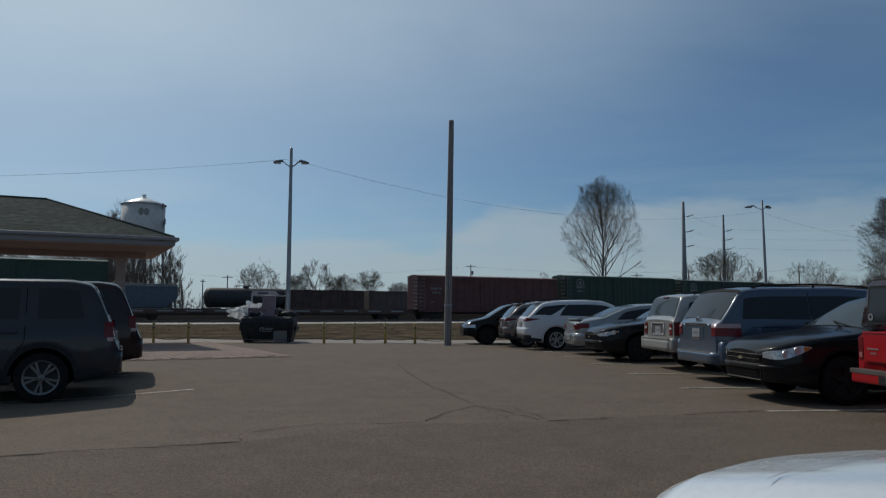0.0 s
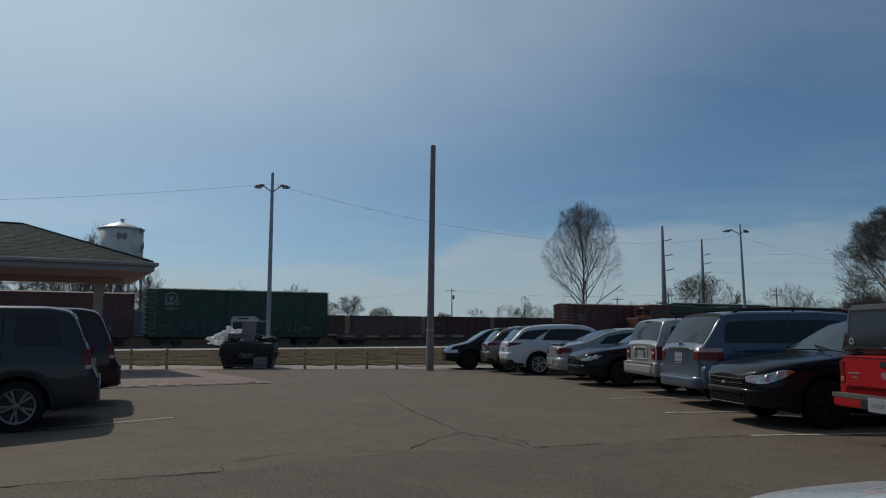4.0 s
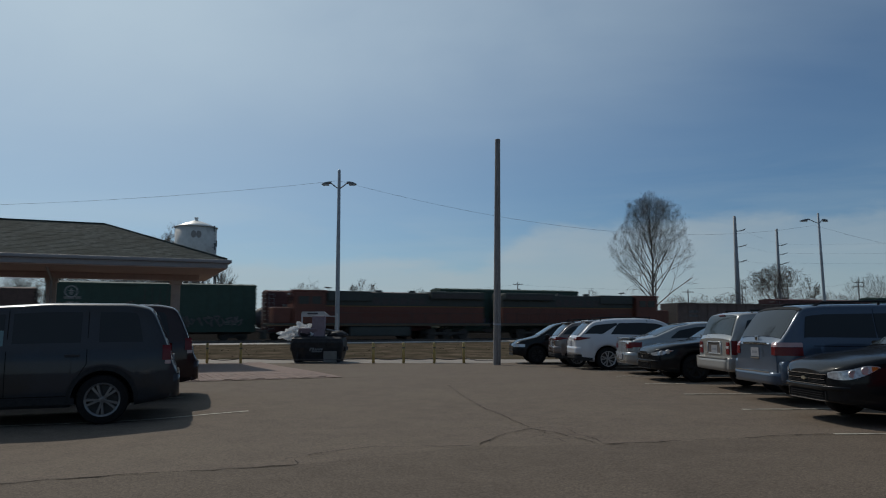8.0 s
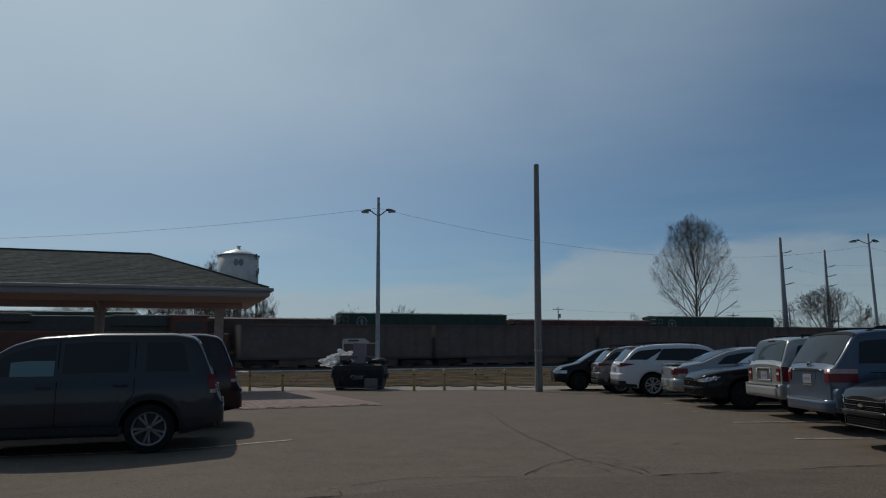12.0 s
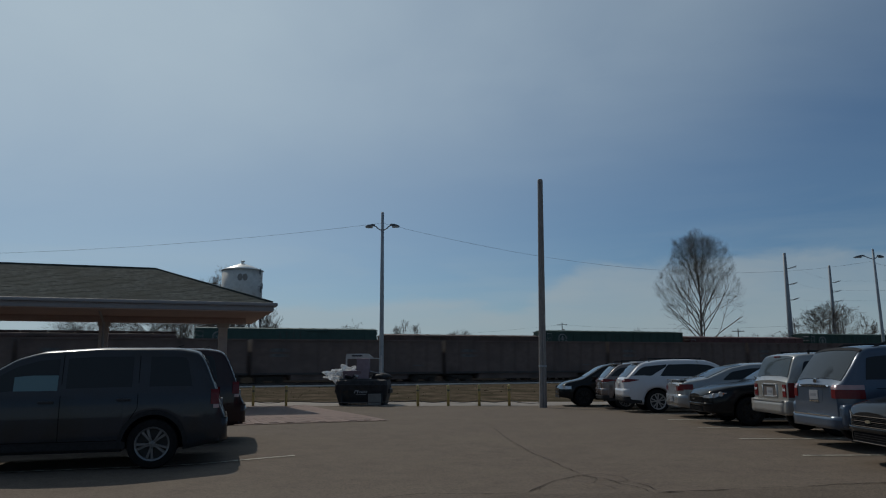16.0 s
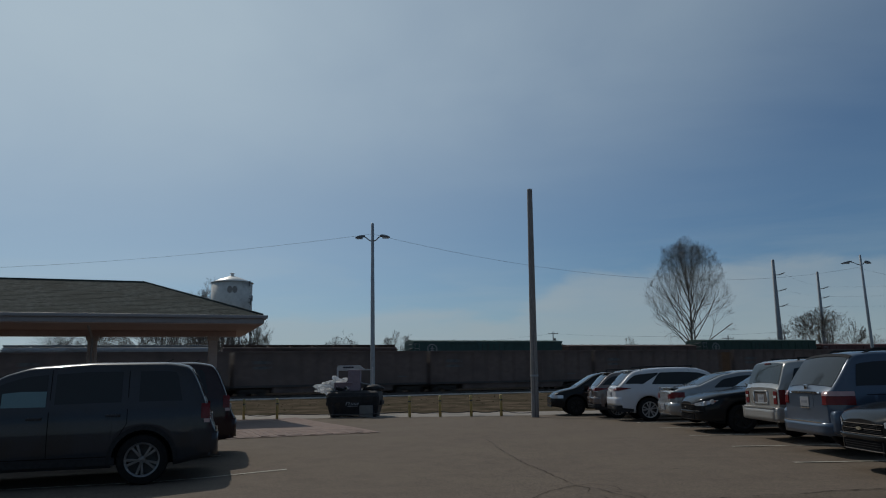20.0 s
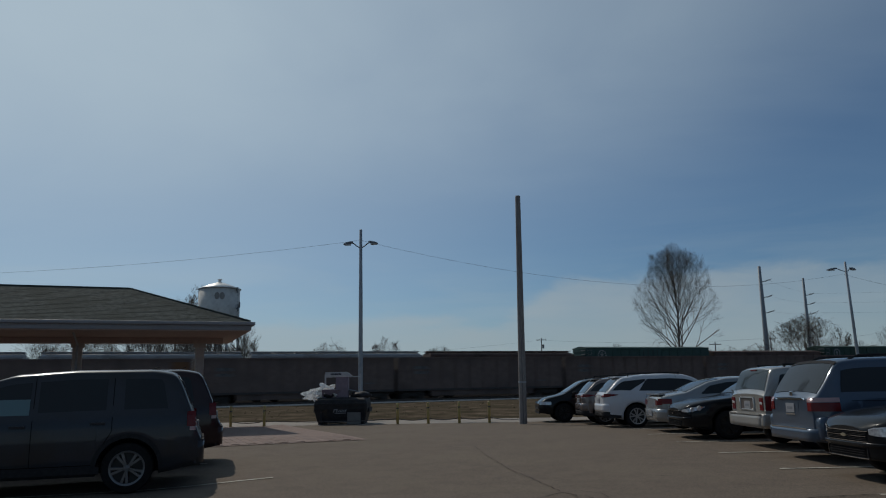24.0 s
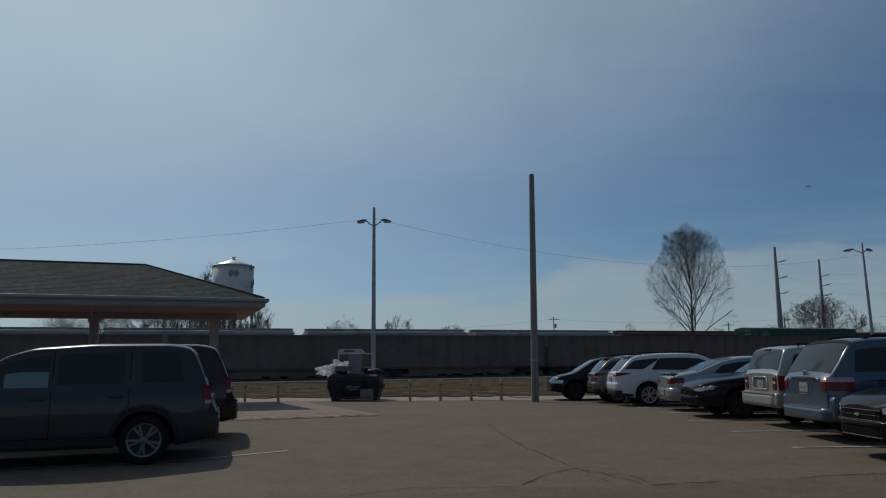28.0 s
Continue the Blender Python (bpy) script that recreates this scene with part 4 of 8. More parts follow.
def minivan(m):
    root = thing("parked_minivan", m, "steel-blue minivan backed tail-out into a stall", "car", "parked cars")
    L, W = 5.10, 1.96
    h = L / 2
    top = [(-h, 0.98), (-h + 0.06, 1.06), (-h + 0.36, 1.56), (-h + 0.46, 1.70), (-h + 0.8, 1.74), (-0.3, 1.76), (0.55, 1.70), (0.85, 1.60), (1.62, 1.10), (1.75, 1.06), (h - 0.25, 0.86), (h, 0.66)]
    top = [(x, 1.06 + (z - 1.06) * 0.87 if z > 1.06 else z) for x, z in top]
    belt = [(-h, 1.06), (0.8, 1.00), (1.6, 0.98), (h, 0.72)]
    sh = Shape(L, W, top, belt, 0.24, (h - 0.98, h - 0.98 - 3.0), 0.335, tumble=0.24, front_taper=0.5, rear_taper=0.22, rear_power=3.6)
    P = M["p_blue"]
    add_common(root, sh, P, [(-2.14, -0.92, 5.5, 0), (-0.90, 0.35, 0, 0), (0.37, 1.40, 0, 0.95)], (1.55, 0.75, 0.9, 0.86), (-h + 0.09, -h + 0.43, 0.95, 0.93),
               doors=[[(-0.90, 0.40), (-0.90, 1.58)], [(0.36, 0.36), (0.36, 1.60)], [(1.38, 0.40), (1.38, 0.98)], [(-0.90, 0.36), (1.38, 0.38)], [(-2.0, 0.98), (-0.9, 0.96)]],
               handles=[(-0.60, 0.92), (0.56, 0.90)], mirror=(1.34, 1.08), top_gap=0.15, back_mat="tint")
    for sgn in (1, -1):
        part("tail_lamp", sh.side_patch(-h + 0.02, -h + 0.36, 0.82, 0.958, sgn, 0.014, 8, 4), M["lamp_red"], root, "wide red tail lamp")
        part("tail_lamp_face", sh.end_skin(-1, 0.82, 0.958, sgn * 0.76 - 0.13, sgn * 0.76 + 0.13, 0.012, 6, 2), M["lamp_red"], root)
        part("lamp_strip", sh.end_skin(-1, 0.963, 1.035, sgn * 0.76 - 0.13, sgn * 0.76 + 0.13, 0.012, 6, 2), M["lamp_rose"], root)
        part("lamp_strip", sh.side_patch(-h + 0.02, -h + 0.36, 0.963, 1.035, sgn, 0.014, 8, 3), M["lamp_rose"], root)
        part("head_lamp", sh.side_patch(h - 0.5, h - 0.02, 0.62, 0.78, sgn, 0.01), M["lamp_clear"], root)
        part("belt_trim", sh.side_patch(-2.12, 1.36, lambda x: sh.belt(x) + 0.012, lambda x: sh.belt(x) + 0.026, sgn, 0.009, 20, 1, 0.01), M["bumper_silver"], root)
        bm = bmesh.new()
        ends = [(-1.85, -0.01), (-1.65, 0.055), (-0.7, 0.06), (0.2, 0.055), (0.42, -0.01)]
        for (xa, za), (xb, zb) in zip(ends, ends[1:]):
            tube(bm, (xa, sgn * 0.66, sh.top_at(xa, 0.66) + za), (xb, sgn * 0.66, sh.top_at(xb, 0.66) + zb), 0.018, n=6)
        for x in (-0.7,):
            tube(bm, (x, sgn * 0.66, sh.top_at(x, 0.66) - 0.02), (x, sgn * 0.66, sh.top_at(x, 0.66) + 0.06), 0.022, n=6)
        part("roof_rail", bm, M["black_trim"], root)
    part("rear_bumper", sh.end_skin(-1, 0.34, 0.535, -0.92, 0.92, 0.075), P, root, smooth=True)
    for sgn in (1, -1):
        part("bumper_corner", boxed(-h + 0.02, -h + 0.50, min(sgn * 0.72, sgn * 0.975), max(sgn * 0.72, sgn * 0.975), 0.36, 0.735, 0.07), P, root, smooth=True)
    part("bumper_strip", sh.end_skin(-1, 0.530, 0.547, -0.66, 0.66, 0.080, 14, 1), M["chrome"], root, "thin bright strip")
    part("tailgate_bar", sh.end_skin(-1, 0.995, 1.025, -0.54, 0.54, 0.014, 12, 1), M["chrome"], root, "bright bar above the plate")
    part("plate_lip", sh.end_skin(-1, 0.745, 0.77, -0.17, 0.17, 0.016, 8, 1), M["chrome"], root)
    part("maker_mark", boxed(-h + 0.02, -h + 0.05, -0.05, 0.05, 1.06, 1.14, 0.01), M["chrome"], root)
    part("spoiler", sh.top_patch(-h + 0.425, -h + 0.485, 0.97, 0.97, 0.016), M["black_trim"], root, "dark lip over the rear glass", smooth=True)
    bm = bmesh.new()
    tube(bm, (-h + 0.085, -0.02, 1.125), (-h + 0.09, 0.26, 1.13), 0.009, n=6)
    part("rear_wiper", bm, M["black_trim"], root)
    part("plate_recess", sh.end_skin(-1, 0.765, 0.975, -0.30, 0.30, 0.004, 8, 2), P, root)
    number_plate(root, -h - 0.004, 0.86, False)
    add_wheels(root, sh, 6)
    return root


def boxy_suv(m):
    root = thing("parked_suv", m, "pale silver compact sport utility vehicle, tail to the aisle", "car", "parked cars")
    L, W = 4.45, 1.80
    h = L / 2
    top = [(-h, 1.02), (-h + 0.05, 1.10), (-h + 0.17, 1.60), (-h + 0.24, 1.69), (-h + 0.5, 1.72), (-0.3, 1.74), (0.32, 1.71), (0.52, 1.62), (1.02, 1.14), (1.15, 1.08), (h - 0.3, 1.00), (h - 0.06, 0.86), (h, 0.70)]
    belt = [(-h, 1.10), (0.9, 1.06), (h, 0.92)]
    top = [(x, 0.9 + (z - 0.9) * 0.84 if z > 0.9 else z) for x, z in top]
    belt = [(x, 0.9 + (z - 0.9) * 0.84) for x, z in belt]
    sh = Shape(L, W, top, belt, 0.30, (h - 0.86, h - 0.86 - 2.63), 0.355, tumble=0.16, front_taper=0.16, rear_taper=0.05)
    P = M["p_silver"]
    add_common(root, sh, P, [(-1.95, -1.15, 3.0, 0), (-1.08, -0.16, 0, 0), (-0.08, 0.86, 0, 1.2)], (0.98, 0.44, 0.9, 0.88), (-h + 0.055, -h + 0.225, 0.95, 0.93),
               doors=[[(-1.10, 0.62), (-1.10, 1.56)], [(-0.12, 0.4), (-0.12, 1.58)], [(0.88, 0.4), (0.88, 1.04)]],
               handles=[(-0.92, 0.94), (0.08, 0.94)], mirror=(0.78, 1.12), top_gap=0.14, back_mat="pale_glass")
    for sgn in (1, -1):
        part("tail_lamp", sh.side_patch(-h + 0.012, -h + 0.13, 0.74, 1.02, sgn, 0.012, 5, 4), M["lamp_red"], root, "tall red tail lamp")
        bar(root, "tail_lamp_face", -h + 0.0, sgn * 0.715 - 0.075, sgn * 0.715 + 0.075, 0.74, 0.99, M["lamp_red"], 0.016)
        bar(root, "lamp_strip", -h - 0.012, sgn * 0.715 - 0.06, sgn * 0.715 + 0.06, 0.86, 0.91, M["lamp_clear"], 0.008)
        part("head_lamp", sh.side_patch(h - 0.3, h - 0.02, 0.76, 0.92, sgn, 0.01), M["lamp_clear"], root)
        bm = bmesh.new()
        tube(bm, (-1.7, sgn * 0.62, 1.64), (0.2, sgn * 0.62, 1.64), 0.018, n=6)
        for x in (-1.66, 0.16):
            tube(bm, (x, sgn * 0.62, sh.top_at(x, 0.62) - 0.02), (x, sgn * 0.62, 1.64), 0.02, n=6)
        part("roof_rail", bm, M["black_trim"], root)
    part("rear_bumper", sh.end_skin(-1, 0.42, 0.66, -0.88, 0.88, 0.09), M["bumper_silver"], root, "grey bumper", smooth=True)
    part("bumper_step", sh.end_skin(-1, 0.655, 0.675, -0.80, 0.80, 0.105, 12, 1), P, root)
    for sgn in (1, -1):
        part("bumper_corner", boxed(-h - 0.07, -h + 0.42, min(sgn * 0.66, sgn * 0.91), max(sgn * 0.66, sgn * 0.91), 0.42, 0.685, 0.05), M["bumper_silver"], root, smooth=True)
    part("plate_recess", sh.end_skin(-1, 0.755, 0.975, -0.33, 0.33, 0.004, 6, 2), M["bumper_grey"], root)
    for z0, z1, y0, y1 in ((0.735, 0.760, -0.36, 0.36), (0.972, 1.0, -0.36, 0.36), (0.75, 0.98, -0.375, -0.33), (0.75, 0.98, 0.33, 0.375)):
        part("plate_surround", sh.end_skin(-1, z0, z1, y0, y1, 0.020, 6, 2), P, root, smooth=True)
    number_plate(root, -h + 0.002, 0.84, False)
    bm = bmesh.new()
    tube(bm, (-h + 0.05, 0.04, 1.09), (-h + 0.05, 0.28, 1.095), 0.008, n=6)
    part("rear_wiper", bm, M["black_trim"], root)
    bar(root, "high_brake_lamp", -h + 0.20, -0.14, 0.14, 1.525, 1.55, M["lamp_red"], 0.02)
    add_wheels(root, sh, 5)
    return root


def crossover(m, P, label, size=(4.65, 1.84, 1.66), spokes=5, low_trim=True, name="parked_crossover"):
    root = thing(name, m, label, "car", "parked cars")
    L, W, H = size
    h = L / 2
    k = H / 1.66
    top = [(-h, 0.98 * k), (-h + 0.08, 1.06 * k), (-h + 0.42, 1.42 * k), (-h + 0.62, 1.55 * k), (-0.9, 1.62 * k), (-0.2, 1.66 * k - 0.03), (0.30, 1.60 * k), (0.55, 1.52 * k), (1.22, 1.10 * k), (1.36, 1.05 * k), (h - 0.3, 0.93 * k), (h - 0.06, 0.78 * k), (h, 0.64)]
    belt = [(-h, 1.16 * k), (-h + 0.9, 1.08 * k), (0.6, 1.01 * k), (h, 0.80 * k)]
    sh = Shape(L, W, top, belt, 0.25, (h - 0.93, h - 0.93 - 2.72), 0.36, tumble=0.30, front_taper=0.28, rear_taper=0.30)
    add_common(root, sh, P, [(-1.22, -0.02, 1.3, 0), (-0.018, 1.02, 0, 0.8)], (1.18, 0.46, 0.9, 0.85), (-h + 0.10, -h + 0.50, 0.84, 0.80),
               doors=[[(-1.0, 0.7), (-1.0, 1.45)], [(-0.02, 0.38), (-0.02, 1.48)], [(0.98, 0.38), (0.98, 1.0)], [(-0.85, 0.38), (0.98, 0.38)]],
               handles=[(-0.8, 0.96), (0.16, 0.94)], mirror=(0.88, 1.06), top_gap=0.13)
    for sgn in (1, -1):
        part("tail_lamp", sh.side_patch(-h + 0.03, -h + 0.44, lambda x: 0.93 + 0.19 * (x + h), lambda x: 1.065 - 0.08 * (x + h), sgn, 0.013, 10, 4, 0.01), M["lamp_red"], root, "swept-back red tail lamp")
        part("tail_lamp_face", sh.end_skin(-1, 0.95, 1.03, sgn * 0.62 - 0.16, sgn * 0.62 + 0.16, 0.010, 6, 2), M["lamp_red"], root)
        part("lamp_strip", sh.end_skin(-1, 0.925, 0.945, sgn * 0.62 - 0.14, sgn * 0.62 + 0.14, 0.010, 6, 1), M["lamp_clear"], root)
        part("head_lamp", sh.side_patch(h - 0.45, h - 0.02, 0.66, 0.78, sgn, 0.01), M["lamp_clear"], root)
        part("quarter_window", sh.side_patch(-h + 0.22, -0.98, lambda x: sh.belt(x) + 0.02 + max(0.0, x + 1.55) * 0.62, lambda x: sh.top(x) - 0.12, sgn, nx=16, min_h=0.01), M["tint"], root, smooth=True)
        if low_trim:
            part("sill_trim", sh.side_patch(-1.0, 1.0, 0.27, 0.40, sgn, 0.012), M["black_trim"], root)
            part("bumper_trim", sh.side_patch(-h + 0.01, -h + 0.50, 0.30, lambda x: 0.44 - 0.10 * (x + h), sgn, 0.010), M["black_trim"], root)
        bm = bmesh.new()
        tube(bm, (-1.5, sgn * 0.60, H + 0.02), (0.15, sgn * 0.60, H + 0.02), 0.016, n=6)
        for x in (-1.48, 0.12):
            tube(bm, (x, sgn * 0.60, sh.top_at(x, 0.60) - 0.03), (x, sgn * 0.60, H + 0.02), 0.018, n=6)
        part("roof_rail", bm, M["black_trim"], root)
    part("rear_bumper", sh.end_skin(-1, 0.50, 0.74, -0.82, 0.82, 0.035), P, root, smooth=True)
    part("lower_bumper", sh.end_skin(-1, 0.35, 0.50, -0.82, 0.82, 0.030), M["black_trim"], root, smooth=True)
    part("bumper_chrome", sh.end_skin(-1, 0.42, 0.435, -0.55, 0.55, 0.036, 12, 1), M["chrome"], root)
    number_plate(root, -h - 0.01, 0.84, False)
    part("spoiler", boxed(-h + 0.46, -h + 0.74, -0.56, 0.56, 1.545 * k, 1.59 * k, 0.015), P, root)
    part("grille", sh.end_skin(1, 0.48, 0.62, -0.5, 0.5, 0.008), M["black_trim"], root)
    part("lower_intake", sh.end_skin(1, 0.33, 0.42, -0.6, 0.6, 0.008), M["black_trim"], root)
    add_wheels(root, sh, spokes, 0.24, "bright_alloy" if P is M["p_white"] else "bar_and_shaded_rim" if P is M["p_black"] else "alloy")
    return root


def sedan(m, P, label, size=(4.95, 1.86, 1.48), style="plain", spokes=5):
    root = thing("parked_sedan", m, label, "car", "parked cars")
    L, W, H = size
    h = L / 2
    top = [(-h, 0.86), (-h + 0.06, 0.98), (-h + 0.5, 1.05), (-h + 0.72, 1.08), (-1.05, 1.36), (-0.55, 1.45), (0.0, 1.47), (0.30, 1.445), (0.52, 1.37), (1.15, 0.985), (1.3, 0.955), (h - 0.55, 0.88), (h - 0.18, 0.80), (h - 0.05, 0.735), (h, 0.65)]
    top = [(x, z * H / 1.48) for x, z in top]
    belt = [(-h, 0.98), (-0.4, 0.97), (0.9, 0.93), (h - 0.5, 0.84), (h, 0.70)]
    sh = Shape(L, W, top, belt, 0.20, (h - 1.0, h - 1.0 - 2.82), 0.33, tumble=0.42, front_taper=0.21, rear_taper=0.34, round_nose=0.44, front_power=2.4, rear_power=3.4)
    add_common(root, sh, P, [(-1.30, -0.26, 0.75, 0), (-0.18, 0.96, 0, 0.62)], (1.12, 0.46, 0.9, 0.84), (-h + 0.74, -0.72, 0.88, 0.82), screen_mat="pale_glass", back_mat="pale_glass",
               doors=[[(-0.22, 0.32), (-0.22, 1.34)], [(0.92, 0.34), (0.92, 0.94)], [(-1.12, 0.62), (-1.12, 1.2)], [(-0.85, 0.32), (0.92, 0.32)], [(h - 0.5, 0.80), (1.15, 0.95)]],
               handles=[(-0.95, 0.86), (0.06, 0.84)], mirror=(0.84, 0.99), top_gap=0.11)
    for sgn in (1, -1):
        part("tail_lamp", sh.side_patch(-h + 0.015, -h + 0.32, 0.76, 0.90, sgn, 0.012, 8, 4), M["lamp_red"], root, "red tail lamp")
        part("tail_lamp_face", sh.end_skin(-1, 0.73, 0.85, sgn * 0.60 - 0.16, sgn * 0.60 + 0.16, 0.010, 6, 2), M["lamp_red"], root)
        # a teardrop: blunt at the nose, drawn out to a point up the wing
        fat, rise, length = (0.078, 0.12, 0.50) if style != "police" else (0.045, 0.10, 0.44)

        def swell(x):
            t = min(1.0, max(0.0, (h - 0.02 - x) / length))
            return fat * math.sin(math.pi * t ** 0.62) ** 0.7 if 0 < t < 1 else 0.0

        def lo(x):
            return 0.645 + rise * (h - x) / length - swell(x)

        def hi(x):
            return min(0.645 + rise * (h - x) / length + swell(x), sh.belt(x) - 0.015)
        lamp = part("head_lamp", sh.side_patch(h - 0.02 - length, h - 0.03, lo, hi, sgn, 0.010, 18, 4, 0.004), M["lamp_house"], root, "clear teardrop headlamp", smooth=True)
        part("turn_lamp", sh.side_patch(h - 0.02 - length * 0.97, h - 0.02 - length * 0.80, lambda x: lo(x) + 0.006, lambda x: hi(x) - 0.006, sgn, 0.014, 5, 2, 0.004), M["lamp_amber"], lamp)
        rim = bmesh.new()
        rows = []
        for i in range(19):
            x = h - 0.02 - length + (length - 0.01) * i / 18
            rows.append([(x, sgn * (sh.side(x, hi(x) + o) + 0.014), hi(x) + o) for o in (-0.014, 0.0)])
        grid(rim, rows)
        part("lamp_edge", rim, M["lamp_bowl"], lamp)
        for x in (h - 0.20, h - 0.34):
            bm = bmesh.new()
            z = (lo(x) + hi(x)) / 2
            lathe(bm, [(0.012, 0.0), (0.055, 0.004), (0.05, 0.02), (0.01, 0.016)], 14, "y", (x, sgn * 0, z))
            o = part("lamp_bowl", bm, M["lamp_bowl"], lamp)
            o.matrix_basis = Matrix.Translation((0, sgn * (sh.side(x, z) + 0.004), 0))
    # front: grille, lower intake, bumper line, badge
    bright = M["chrome"] if style == "bow" else M["black_trim"]
    gw = 0.50 if style == "bow" else 0.56
    part("grille", sh.end_skin(1, 0.530, 0.650, -gw, gw, 0.004), M["seam"], root)
    for z in (0.548, 0.566, 0.614, 0.632):
        part("grille_bar", sh.end_skin(1, z - 0.003, z + 0.003, -gw + 0.02, gw - 0.02, 0.009, 12, 1), M["bar_and_shaded_rim"], root)
    part("grille_bar", sh.end_skin(1, 0.588, 0.594, -gw + 0.02, gw - 0.02, 0.012, 12, 1), bright, root)
    part("grille_trim", sh.end_skin(1, 0.652, 0.661, -gw - 0.01, gw + 0.01, 0.014, 14, 1), M["chrome"], root)
    part("grille_trim", sh.end_skin(1, 0.520, 0.527, -gw - 0.01, gw + 0.01, 0.014, 14, 1), bright, root)
    part("bumper_face", sh.end_skin(1, 0.465, 0.512, -0.80, 0.80, 0.030), P, root, smooth=True)
    mark = bmesh.new()
    prism(mark, [(-0.085, -0.018), (-0.03, -0.018), (-0.03, -0.030), (0.03, -0.030), (0.03, -0.018), (0.085, -0.018), (0.085, 0.018), (0.03, 0.018), (0.03, 0.030), (-0.03, 0.030), (-0.03, 0.018), (-0.085, 0.018)], 0.0, 0.012)
    o = part("maker_mark", mark, M["badge_gold"] if style == "bow" else M["chrome"], root)
    o.matrix_basis = Matrix.Translation((h + 0.016, 0, 0.591)) @ Matrix.Diagonal((1, 0.7, 0.75, 1)) @ Matrix(((0, 0, 1, 0), (1, 0, 0, 0), (0, 1, 0, 0), (0, 0, 0, 1)))
    part("lower_intake", sh.end_skin(1, 0.325, 0.445, -0.46, 0.46, 0.004), M["seam"], root)
    for z in (0.355, 0.385, 0.415):
        part("intake_bar", sh.end_skin(1, z - 0.003, z + 0.003, -0.44, 0.44, 0.008, 12, 1), M["bar_and_shaded_rim"], root)
    part("intake_trim", sh.end_skin(1, 0.310, 0.319, -0.50, 0.50, 0.016, 14, 1), bright, root)
    for sgn in (1, -1):
        part("intake_trim", sh.end_skin(1, 0.315, 0.440, sgn * 0.49 - 0.008, sgn * 0.49 + 0.008, 0.014, 2, 4), M["bar_and_shaded_rim"], root)
    # tail
    part("rear_bumper", sh.end_skin(-1, 0.34, 0.62, -0.84, 0.84, 0.03), P, root, smooth=True)
    number_plate(root, -h - 0.04, 0.50, False)
    part("spoiler", boxed(-h + 0.04, -h + 0.22, -0.66, 0.66, 1.01 * H / 1.48, 1.05 * H / 1.48, 0.012), P, root)
    bm = bmesh.new()
    tube(bm, (1.22, 0.55, 1.035 * H / 1.48), (1.05, -0.1, 1.10 * H / 1.48), 0.010, n=6)
    part("wiper", bm, M["black_trim"], root)
    if style == "aerial":
        bm = bmesh.new()
        tube(bm, (-1.4, 0.5, 1.1), (-1.62, 0.5, 1.62), 0.006, 0.003, n=5)
        part("aerial", bm, M["black_trim"], root)
    # rims of the black sedans carry the wheel-arch shade in their colour
    add_wheels(root, sh, spokes, 0.0, "alloy" if style == "aerial" else "bar_and_shaded_rim")
    return root


